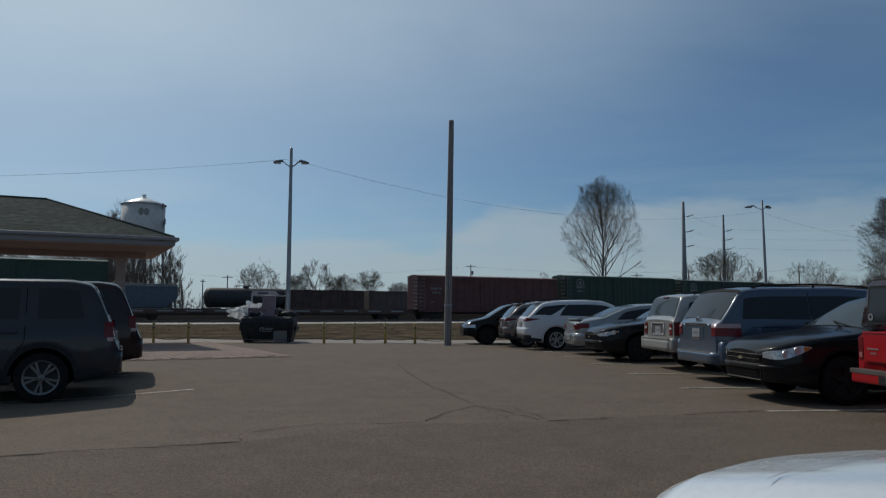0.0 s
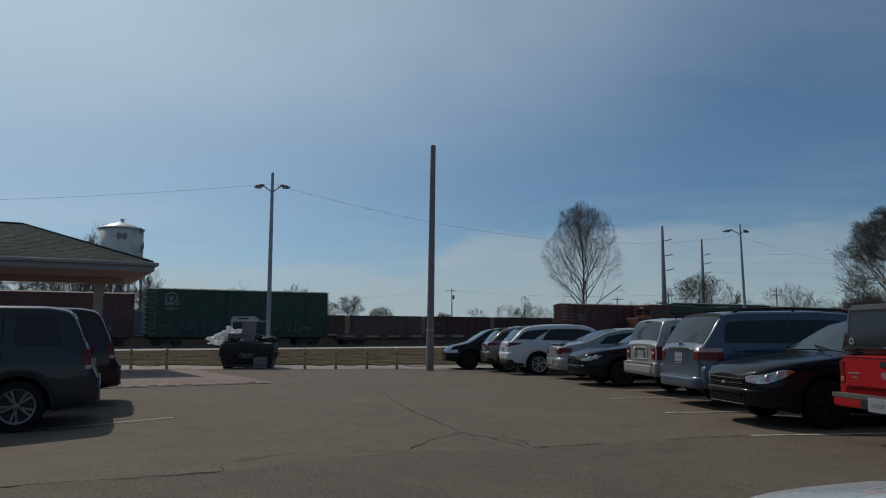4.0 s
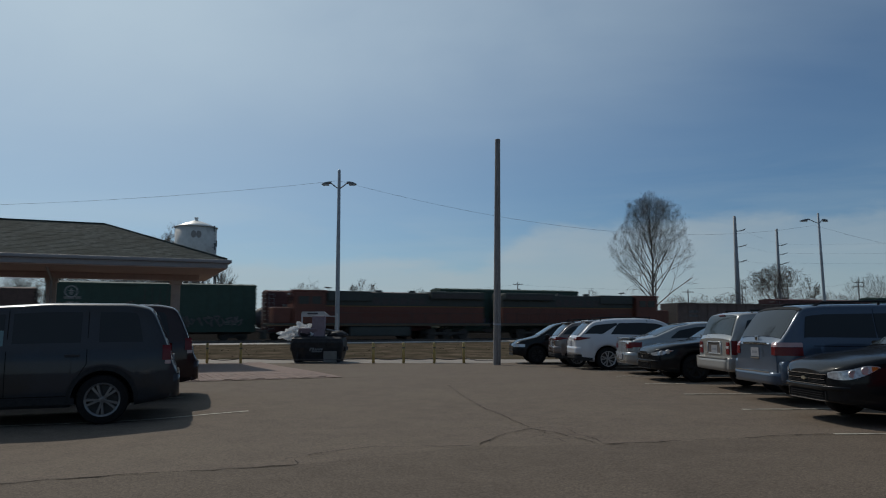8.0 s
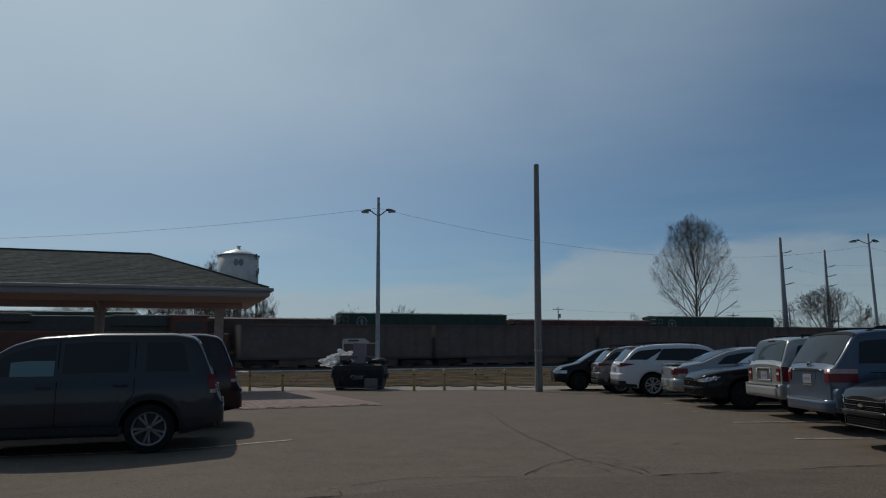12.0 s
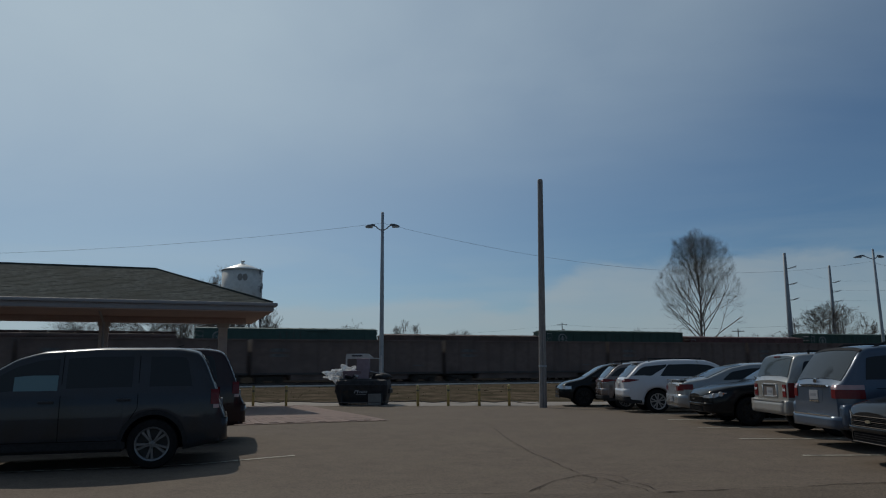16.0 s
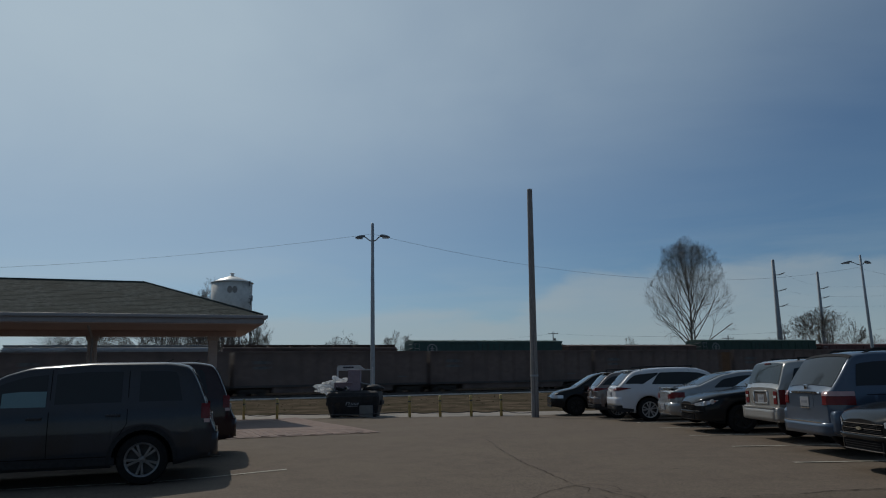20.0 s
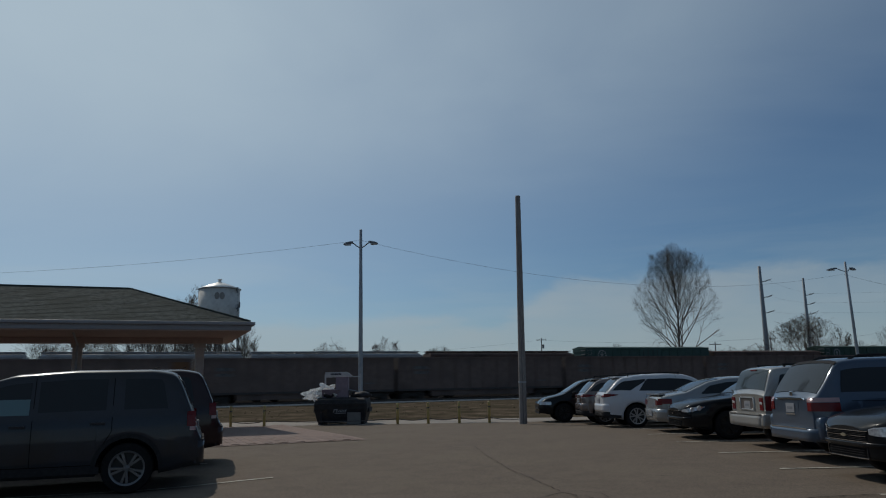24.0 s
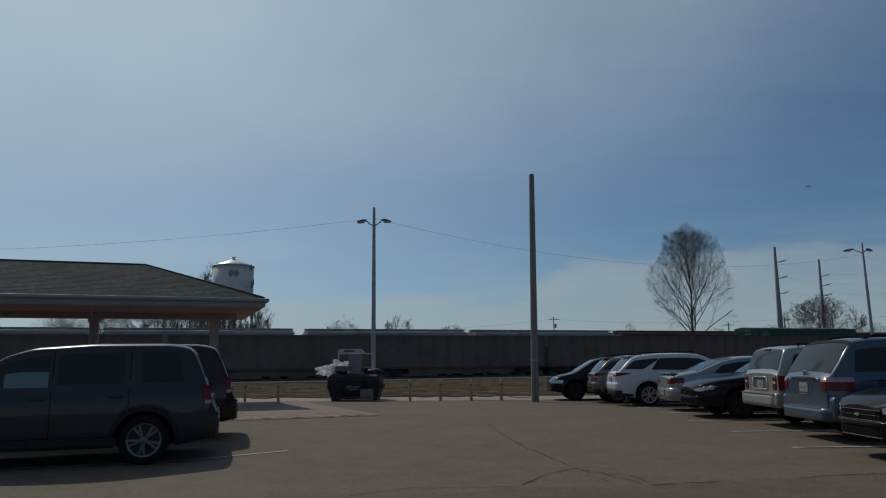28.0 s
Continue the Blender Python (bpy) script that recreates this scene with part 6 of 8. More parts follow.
def gondola(name, label, L, H, paint_mat, patch=None, n_posts=12, bars=True):
    """High-sided coal gondola, heaped to the rim."""
    root = thing(name, Matrix.Identity(4), label, "train car", "coal cars")
    h, w = L / 2, 1.50
    # end walls take the underframe colour, painting shade over their sunlit faces
    for nm, a in (("side_wall", (-h, h, -w, -w + 0.08, 0.85, H)), ("side_wall", (-h, h, w - 0.08, w, 0.85, H)),
                  ("end_wall", (-h, -h + 0.08, -w + 0.08, w - 0.08, 0.95, H)), ("end_wall", (h - 0.08, h, -w + 0.08, w - 0.08, 0.95, H)),
                  ("tub_floor", (-h + 0.08, h - 0.08, -w + 0.08, w - 0.08, 0.85, 0.95))):
        part(nm, boxed(*a), M["t_dark"] if nm == "end_wall" else paint_mat, root)
    for sgn in (-1, 1):
        row_of("side_post", boxed(-0.07, 0.07, -0.05, 0.05, 0.9, H - 0.1), paint_mat, root,
               [(-h + 0.1 + (L - 0.2) * i / n_posts, sgn * (w + 0.05), 0) for i in range(n_posts + 1)])
        part("top_rail", boxed(-h - 0.02, h + 0.02, sgn * (w + 0.03) - 0.09, sgn * (w + 0.03) + 0.09, H - 0.12, H + 0.02), paint_mat, root)
        part("side_sill", boxed(-h, h, sgn * (w + 0.02) - 0.08, sgn * (w + 0.02) + 0.08, 0.78, 0.98), M["t_dark"], root)
        if bars:
            for x, z, ww, hh in ((-h + 2.6, H - 1.0, 1.7, 0.30), (-h + 2.6, H - 1.5, 1.6, 0.26), (h - 2.6, 1.6, 0.9, 0.12)):
                part("stencil_bar", boxed(x - ww / 2, x + ww / 2, sgn * (w + 0.012) - 0.006, sgn * (w + 0.012) + 0.006, z - hh / 2, z + hh / 2), M["graffiti_b"], root)
        if patch:
            part("rust_panel", boxed(h - 1.85, h - 0.15, sgn * (w + 0.018) - 0.006, sgn * (w + 0.018) + 0.006, 1.2, H - 0.3), M["t_rust"], root, "orange rusted side panel")
        ladder(root, -h + 0.45, sgn * (w + 0.13), 1.1, H - 0.3, paint_mat, 6)
    bm = bmesh.new()
    rows = []
    for i in range(25):
        x = -h + 0.1 + (L - 0.2) * i / 24
        rows.append([(x, y, H - 0.35 + 0.42 * (1 - (y / w) ** 2) * min(1, 4 * min(x + h, h - x) / L) + 0.06 * noise.noise(Vector((x, y, 3)))) for y in (-1.4, -0.9, -0.4, 0, 0.4, 0.9, 1.4)])
    grid(bm, rows)
    part("coal_load", bm, M["coal"], root)
    part("centre_sill", boxed(-h, h, -0.35, 0.35, 0.55, 0.86), M["t_dark"], root)
    for sgn in (-1, 1):
        part("tub", prism(bmesh.new(), [(-h + 3.6, sgn * 0.20), (h - 3.6, sgn * 0.20), (h - 3.6, sgn * 1.38), (-h + 3.6, sgn * 1.38)], 0.26, 0.86), paint_mat, root)
    couplers(root, h)
    add_trucks(root, (-h + 1.8, h - 1.8))
    return root


def tank_car(name, label, L):
    root = thing(name, Matrix.Identity(4), label, "train car", "standing cars")
    h = L / 2
    bm = bmesh.new()
    r = 1.50
    lathe(bm, [(0.05, -h + 0.3), (r * 0.6, -h + 0.42), (r * 0.92, -h + 0.75), (r, -h + 1.1), (r, h - 1.1), (r * 0.92, h - 0.75), (r * 0.6, h - 0.42), (0.05, h - 0.3)], 26, "x", (0, 0, 2.82))
    part("tank", bm, M["t_black"], root, smooth=True)
    bm = bmesh.new()
    lathe(bm, [(0.4, 4.25), (0.4, 4.62), (0.3, 4.67)], 14, "z")
    part("dome", bm, M["t_black"], root)
    bm = bmesh.new()
    for y in (-0.9, 0.9):
        tube(bm, (-1.6, y, 5.05 - 0.4), (1.6, y, 4.65), 0.03, n=5)
        for x in (-1.5, 1.5):
            tube(bm, (x, y, 3.8), (x, y, 4.65), 0.03, n=5)
    part("platform_rail", bm, M["t_dark"], root)
    for sgn in (-1, 1):
        part("stub_sill", boxed(sgn * (h - 1.4) - 1.4, sgn * (h - 1.4) + 1.4, -0.35, 0.35, 0.7, 1.3), M["t_dark"], root)
    couplers(root, h)
    add_trucks(root, (-h + 1.9, h - 1.9))
    return root


def locomotive(label, facing):
    """Six-axle road locomotive, 22 m; facing -1: the cab leads towards lower s."""
    root = thing("locomotive", Matrix.Identity(4), label, "locomotive", "locomotives")
    f = facing
    O, D = M["loco"], M["loco_top"]

    def bx(x0, x1, *r, **k):
        a, b = sorted((f * x0, f * x1))
        return boxed(a, b, *r, **k)
    part("deck", bx(-10.9, 10.9, -1.55, 1.55, 1.32, 1.56, bev=0.02), D, root)
    part("deck_stripe", bx(-10.9, 10.9, -1.565, 1.565, 1.37, 1.43), M["loco_cream"], root)
    part("fuel_tank", bx(-2.6, 3.4, -1.40, 1.40, 0.35, 1.30, bev=0.15), D, root)
    part("long_hood", bx(-10.5, 5.6, -0.98, 0.98, 1.56, 3.20, bev=0.02), O, root)
    part("hood_roof", bx(-10.52, 5.62, -1.0, 1.0, 3.20, 4.52, bev=0.10), D, root)
    part("radiator_hood", bx(-10.4, -4.6, -1.5, 1.5, 3.95, 4.68, bev=0.10), D, root)
    part("radiator_grille", bx(-10.2, -4.9, -1.51, 1.51, 4.05, 4.45), M["t_dark"], root)
    part("brake_blister", bx(1.2, 5.5, -1.25, 1.25, 3.65, 4.62, bev=0.10), D, root)
    part("cab", bx(5.7, 8.6, -1.55, 1.55, 1.56, 4.42, bev=0.08), O, root)
    part("cab_roof", bx(5.5, 8.8, -1.5, 1.5, 4.36, 4.66, bev=0.12), O, root)
    part("nose", bx(8.6, 10.4, -1.15, 1.15, 1.56, 3.05, bev=0.12), O, root)
    for sgn in (-1, 1):
        for x0, x1 in ((6.1, 7.0), (7.2, 8.2)):
            part("cab_window", bx(x0, x1, sgn * 1.555 - 0.01, sgn * 1.555 + 0.01, 3.35, 4.05, bev=0.005), M["tint"], root)
        part("front_window", bx(8.60, 8.62, sgn * 0.75 - 0.5, sgn * 0.75 + 0.5, 3.4, 4.05), M["tint"], root)
        part("hood_stripe", bx(-10.52, 5.62, sgn * 0.995 - 0.012, sgn * 0.995 + 0.012, 3.16, 3.24), M["loco_cream"], root)
        for i in range(10):
            x = -10.3 + i * 1.55
            part("hood_door", bx(x, x + 1.35, sgn * 0.985 - 0.02, sgn * 0.985 + 0.02, 1.72, 3.08, bev=0.01), O, root)
        for i in range(6):
            x = -4.2 + i * 0.92
            part("air_intake", bx(x, x + 0.72, sgn * 1.0 - 0.015, sgn * 1.0 + 0.015, 3.42, 4.05, bev=0.008), M["t_dark"], root)
        part("letter_block", bx(-2.5, 2.5, sgn * 1.008 - 0.008, sgn * 1.008 + 0.008, 2.15, 2.80), M["lamp_dim"], root, "faded lettering block")
        bm = bmesh.new()
        for i in range(13):
            x = -10.4 + i * 1.28
            tube(bm, (f * x, sgn * 1.5, 1.56), (f * x, sgn * 1.5, 2.55), 0.022, n=5)
        tube(bm, (f * -10.4, sgn * 1.5, 2.55), (f * 5.0, sgn * 1.5, 2.55), 0.022, n=5)
        part("handrail", bm, M["hub"], root)
        bm = bmesh.new()
        for i in range(4):
            z = 0.45 + 0.27 * i
            box(bm, min(f * 10.5, f * 10.95), max(f * 10.5, f * 10.95), sgn * 1.35 - 0.18, sgn * 1.35 + 0.18, z - 0.02, z + 0.02)
            box(bm, min(f * -10.5, f * -10.95), max(f * -10.5, f * -10.95), sgn * 1.35 - 0.18, sgn * 1.35 + 0.18, z - 0.02, z + 0.02)
        part("steps", bm, M["t_dark"], root)
    part("headlight", bx(8.78, 8.84, -0.3, 0.3, 4.18, 4.36, bev=0.02), M["lamp_clear"], root)
    bm = bmesh.new()
    for x in (0.2, -3.2):
        tube(bm, (f * x, 0, 4.5), (f * x, 0, 4.78), 0.38, 0.34, n=12)
    part("exhaust_stack", bm, D, root)
    bm = bmesh.new()
    tube(bm, (f * 5.0, 0.3, 4.6), (f * 5.0, 0.3, 4.95), 0.03, n=6)
    for y in (0.1, 0.3, 0.5):
        tube(bm, (f * 4.8, y, 4.95), (f * 5.3, y, 4.98), 0.04, 0.08, n=8)
    part("horn", bm, M["t_dark"], root)
    part("plow", bx(10.9, 11.1, -1.4, 1.4, 0.15, 0.95, bev=0.03), D, root)
    couplers(root, 11.0)
    add_trucks(root, (-6.6, 6.6), 3)
    root.scale = (1.07, 1, 1.045)
    return root


def ride(ob, s, d, t0=0.0):
    """A still thing on a track."""
    p = on_track(s, d, RAIL_TOP)
    ob.matrix_basis = Matrix.Translation(p) @ Matrix.Rotation(SITE, 4, "Z")
    return ob


def a_shift(t):
    return 5.746 * t - 0.00418 * (t - 14) ** 2


def b_shift(t):
    return -14.066 * t - 0.0456 * ((t - 14) ** 2 - 196)


TRAIN_A, TRAIN_B = [], []


def build_trains():
    red, green = "oxide-red boxcar with ribbed sides", "dark green high boxcar with a pale round emblem"
    A = TRAIN_A
    A.append((boxcar("boxcar", green, 17.9, 5.53, M["t_green"], M["t_green"], 11, True, True), 27.0))
    A.append((boxcar("boxcar", "dark green boxcar further along the train", 17.9, 5.36, M["t_green"], M["t_green"], 12, True, True), 46.2))
    A.append((boxcar("boxcar", "brown boxcar far along the train", 17.9, 5.06, M["t_brown"], M["t_brown"], 13), 65.4))
    A.append((boxcar("boxcar", "brown boxcar at the far end of view", 17.9, 5.16, M["t_brown"], M["t_brown"], 14), 84.6))
    A.append((boxcar("boxcar", red + " and pale end rungs", 18.9, 5.06, M["t_red"], M["t_red"], 15, False, True), 7.3))
    A.append((flatcar("flat_wagon", "long empty flat wagon with pale patches along its sill", 29.6), -18.1))
    A.append((boxcar("boxcar", "dark green high boxcar with a round emblem, blue sprayed lettering", 17.9, 5.61, M["t_green"], M["t_green"], 16, True, True,
                     ((-6.5, -2.5, 1.3, 2.3, "graffiti_a"), (2.0, 6.5, 1.3, 2.2, "graffiti_b"))), -42.9))
    A.append((boxcar("boxcar", "oxide-red boxcar with ribbed sides, blue sprayed lettering", 17.7, 5.06, M["t_red"], M["t_red"], 17, False, True,
                     ((-7.5, -2.0, 1.3, 2.5, "graffiti_b"), (3.0, 8.0, 1.3, 3.0, "graffiti_a"))), -61.85))
    A.append((boxcar("boxcar", "dark green high boxcar with a round emblem, white sprayed lettering", 18.6, 5.59, M["t_green"], M["t_green"], 18, True, True,
                     ((-1.0, 7.5, 1.3, 2.4, "graffiti_b"),)), -81.1))
    A.append((boxcar("boxcar", "weathered brown boxcar with flat sides", 17.9, 4.96, M["t_brown"], M["t_brown"], 19), -100.2))
    A.append((boxcar("boxcar", green, 17.9, 5.46, M["t_teal"], M["t_teal"], 20, True, True), -119.0))
    A.append((hopper("covered_hopper", "brown covered hopper with rounded roof edges", 18.0, 5.01, M["t_brown"], M["t_brown"]), -138.5))
    A.append((hopper("covered_hopper", "grey covered hopper with pale roof hatches", 18.0, 5.01, M["t_grey"], M["t_roof"]), -157.3))
    A.append((hopper("covered_hopper", "grey covered hopper, dusty", 17.8, 5.01, M["t_grey"], M["t_roof"]), -175.8))
    A.append((hopper("covered_hopper", "grey covered hopper near the end", 17.8, 5.01, M["t_grey"], M["t_roof"]), -194.6))
    A.append((hopper("covered_hopper", "grey covered hopper further back", 17.8, 5.01, M["t_grey"], M["t_roof"]), -213.4))
    B = TRAIN_B
    B.append((locomotive("orange road locomotive with dark roof, cab leading", -1), 91.25))
    B.append((locomotive("orange road locomotive with dark roof, cab trailing", 1), 115.95))
    first = gondola("coal_gondola", "loaded dark brown high-sided coal gondola", 18.72, 4.06, M["t_coal"])
    rusty = gondola("coal_gondola", "dark brown coal gondola with an orange rusted panel", 18.72, 4.06, M["t_coal"], patch=True)
    s = 137.4
    k = 0
    while s < 480:
        if k == 0:
            ob = first
        elif k == RUST_AT:
            ob = rusty
        else:
            ob = copy_thing(first, Matrix.Identity(4))
        B.append((ob, s))
        s += 19.0
        k += 1
    # cars standing in the far yard
    slate = hopper("covered_hopper", "slate-blue covered hopper standing in the yard", 15.0, 4.81, M["t_slate"], M["t_roof"])
    ride(slate, -30.8, TRACK_C)
    ride(tank_car("tank_wagon", "black tank wagon standing in the yard", 13.0), -13.4, TRACK_C)
    s = -1.2
    for i, (nm, mm) in enumerate((("dark", "t_brown"), ("dark", "t_coal"), ("dull red", "t_red"), ("brown", "t_brown"), ("brown", "t_coal"))):
        ob = gondola("yard_gondola", nm + " high-sided gondola standing in the yard", 13.0, 4.16, M[mm], n_posts=9, bars=(i == 2))
        tagged(ob, group="standing cars")
        ride(ob, s, TRACK_C)
        s += 13.8
    s = -46.5
    for i in range(2):
        ob = gondola("yard_gondola", "brown high-sided gondola standing in the yard", 15.6, 4.56, M["t_brown"])
        tagged(ob, group="standing cars")
        ride(ob, s, TRACK_C)
        s -= 16.7


RUST_AT = 8


def train_rides():
    for train, track, shift in ((TRAIN_A, TRACK_A, a_shift), (TRAIN_B, TRACK_B, b_shift)):
        for ob, s0 in train:
            rows = []
            for i in range(15):
                t = 2.0 * i
                p = on_track(s0 + shift(t), track, RAIL_TOP)
                rows.append((t, Matrix.Translation(p) @ Matrix.Rotation(SITE, 4, "Z")))
            walk(ob, rows)


# ---- canopy, posts, dumpster, poles ----
def build_canopy():
    """A hipped shelter roof on square posts; u along the eave to its free end, v away from the lot."""
    corner = Vector((-9.47, 26.46, 0))
    w, length, eave, ridge = 3.71, 24.1, 3.78, 5.33
    hip = 4.1  # run of the hipped end
    root = thing("canopy", Matrix.Translation(corner) @ Matrix.Rotation(SITE, 4, "Z"),
                 "open station canopy with green-grey shingle hip roof on beige posts", "canopy")
    # the roof planes in local space: u from 0 (free end) to -length, v from 0 to 2w
    C = [(0, 0, eave), (0, 2 * w, eave), (-hip, w, ridge), (-length, w, ridge), (-length, 0, eave), (-length, 2 * w, eave)]
    bm = bmesh.new()
    v = [bm.verts.new(p) for p in C]
    for q in ((0, 2, 3, 4), (0, 1, 2), (1, 5, 3, 2), (4, 3, 5)):
        bm.faces.new([v[i] for i in q])
    bmesh.ops.recalc_face_normals(bm, faces=bm.faces)
    part("roof_deck", bm, M["shingle"], root)
    # shingle courses on the two planes that show
    slope = (ridge - eave) / w
    rnd = random.Random(4)
    bm = bmesh.new()
    n = 26
    for i in range(n):
        v0, v1 = w * i / n, w * (i + 1) / n + 0.03
        z0, z1 = eave + slope * v0 + 0.008, eave + slope * v1 + 0.004
        u0, u1 = v0 * hip / w, v1 * hip / w
        x = -u0 - 0.02
        while x > -length:
            wd = rnd.uniform(0.55, 1.0)
            x1 = max(-length, x - wd)
            j = rnd.uniform(-0.002, 0.002)
            vs = [bm.verts.new(p) for p in ((x, v0 - 0.01, z0 + j), (x1, v0 - 0.01, z0 + j), (x1, v1, z1 + j), (min(x, -u1), v1, z1 + j))]
            bm.faces.new(vs)
            lo = [bm.verts.new(p) for p in ((x, v0 - 0.01, z0 + j - 0.008), (x1, v0 - 0.01, z0 + j - 0.008))]
            bm.faces.new((lo[0], lo[1], vs[1], vs[0]))
            x = x1 - 0.008
        y = v0 + 0.02
        while y < 2 * w - v0:
            y1 = min(2 * w - v0, y + rnd.uniform(0.55, 1.0))
            vs = [bm.verts.new(p) for p in ((-u0 + 0.01, y, z0), (-u0 + 0.01, y1, z0), (-u1, min(y1, 2 * w - v1), z1), (-u1, max(y, v1), z1))]
            bm.faces.new(vs)
            y = y1 + 0.008
    tagged(part("shingles", bm, M["shingle"], root), kind="stuff")
    bm = bmesh.new()
    tube(bm, (0, 0, eave + 0.03), (-hip, w, ridge + 0.02), 0.03, n=6)
    tube(bm, (0, 2 * w, eave + 0.03), (-hip, w, ridge + 0.02), 0.03, n=6)
    tube(bm, (-hip, w, ridge + 0.03), (-length, w, ridge + 0.02), 0.03, n=6)
    part("ridge_cap", bm, M["shingle"], root)
    # fascia with gutter
    for nm, a in (("fascia", (-length, 0.02, -0.04, 0.0, eave - 0.30, eave - 0.02)), ("fascia", (0.0, 0.04, 0.0, 2 * w, eave - 0.30, eave - 0.02)),
                  ("fascia", (-length, 0.02, 2 * w, 2 * w + 0.04, eave - 0.30, eave - 0.02))):
        part(nm, boxed(*a, 0.006), M["fascia"], root, "grey fascia board")
    part("gutter", boxed(-length, 0.10, -0.16, -0.04, eave - 0.13, eave - 0.01, 0.03), M["fascia"], root)
    part("gutter", boxed(0.04, 0.16, -0.16, 2 * w, eave - 0.13, eave - 0.01, 0.03), M["fascia"], root)
    # soffit boards
    k = 60
    for i in range(k):
        y0 = 2 * w * i / k
        o = part("soffit_board", boxed(-length, 0, y0 + 0.004, y0 + 2 * w / k - 0.004, eave - 0.33, eave - 0.302), M["soffit"], root)
    # beams and posts
    part("beam", boxed(-length, -0.6, w - 0.16, w + 0.16, eave - 0.56, eave - 0.331, 0.01), M["soffit"], root)
    base = part("post", boxed(-0.165, 0.165, -0.165, 0.165, -0.12, eave - 0.555, 0.012), M["post_beige"], root)
    base.matrix_basis = Matrix.Translation((-1.46, w, 0))
    cap = part("post_cap", boxed(-0.22, 0.22, -0.22, 0.22, eave - 0.72, eave - 0.56, 0.01), M["post_beige"], base)
    foot = part("post_foot", boxed(-0.22, 0.22, -0.22, 0.22, -0.1, 0.55, 0.015), M["post_beige"], base)
    for i in range(6):
        x = -1.46 - 4.37 * i
        if i:
            p = share("post", base, root, Matrix.Translation((x, w, 0)))
            share("post_cap", cap, p, Matrix.Identity(4))
            share("post_foot", foot, p, Matrix.Identity(4))
    bm = bmesh.new()
    tube(bm, (-5.83, -0.10, eave - 0.12), (-5.83, w - 0.3, eave - 0.62), 0.045, n=8)
    tube(bm, (-5.83, w - 0.28, eave - 0.62), (-5.83, w - 0.28, 0.05), 0.045, n=8)
    part("downpipe", bm, M["fascia"], root)


def build_plaza():
    """Brick paving under the canopy, edged with a pale band; its near edge runs with the site."""
    o = Vector((-4.2, 20.3, 0))
    m = Matrix.Translation(o) @ Matrix.Rotation(SITE, 4, "Z")
    root = thing("plaza", m, "reddish brick-paved plaza beneath the canopy", "paving", kind="structure")
    W, D = 22.0, 12.6
    bm = bmesh.new()
    rows = []
    for j in range(8):
        y = D * j / 7
        r = []
        for i in range(12):
            x = -W * i / 11
            p = m @ Vector((x, y, 0))
            r.append((x, y, ground_z(p.x, p.y) + 0.004))
        rows.append(r)
    grid(bm, rows)
    part("joint_bed", bm, M["sand"], root)
    for nm, (x0, x1, y0, y1) in (("edge_band", (-W, 0.16, -0.16, -0.005)), ("edge_band", (0.005, 0.16, 0.0, D))):
        bm = bmesh.new()
        k = 10
        rows = []
        for i in range(k + 1):
            t = i / k
            if y1 - y0 > 1:
                q = [(x0, y0 + (y1 - y0) * t), (x1, y0 + (y1 - y0) * t)]
            else:
                q = [(x0 + (x1 - x0) * t, y0), (x0 + (x1 - x0) * t, y1)]
            rows.append([(x, y, ground_z(*(m @ Vector((x, y, 0)))[:2]) + 0.016) for x, y in q])
        grid(bm, rows)
        part(nm, bm, M["brick"], root)
    return root, m


def build_pavers(root, m):
    """The nearest bricks as pieces, the rest joined; their straight joints run back from the front edge."""
    me = bpy.data.meshes.new("paver")
    bm = boxed(-0.098, 0.098, -0.196, 0.196, -0.03, 0.012, 0.0)
    top = [f for f in bm.faces if f.normal.z > 0.9 or f.calc_center_median().z > 0.01]
    bmesh.ops.bevel(bm, geom=list({e for f in top for e in f.edges}), offset=0.006, segments=1, affect="EDGES")
    bm.to_mesh(me)
    bm.free()
    me.materials.append(M["brick"])
    rnd = random.Random(9)
    rest = bmesh.new()
    for i in range(106):
        for j in range(30):
            x = -0.11 - i * 0.204
            y = 0.21 + j * 0.401 + (0.20 if i % 2 else 0)
            p = m @ Vector((x, y, 0))
            z = ground_z(p.x, p.y) + 0.006 + rnd.uniform(-0.002, 0.002)
            if i < 48 and j < 6:
                o = new("paver", me)
                o.parent = root
                o.matrix_basis = pose(x, y, z, rnd.uniform(-0.4, 0.4), rnd.uniform(-0.4, 0.4), 0)
            else:
                box(rest, x - 0.098, x + 0.098, y - 0.196, y + 0.196, z - 0.02, z + 0.012)
    tagged(part("far_pavers", rest, M["brick"], root), kind="stuff")


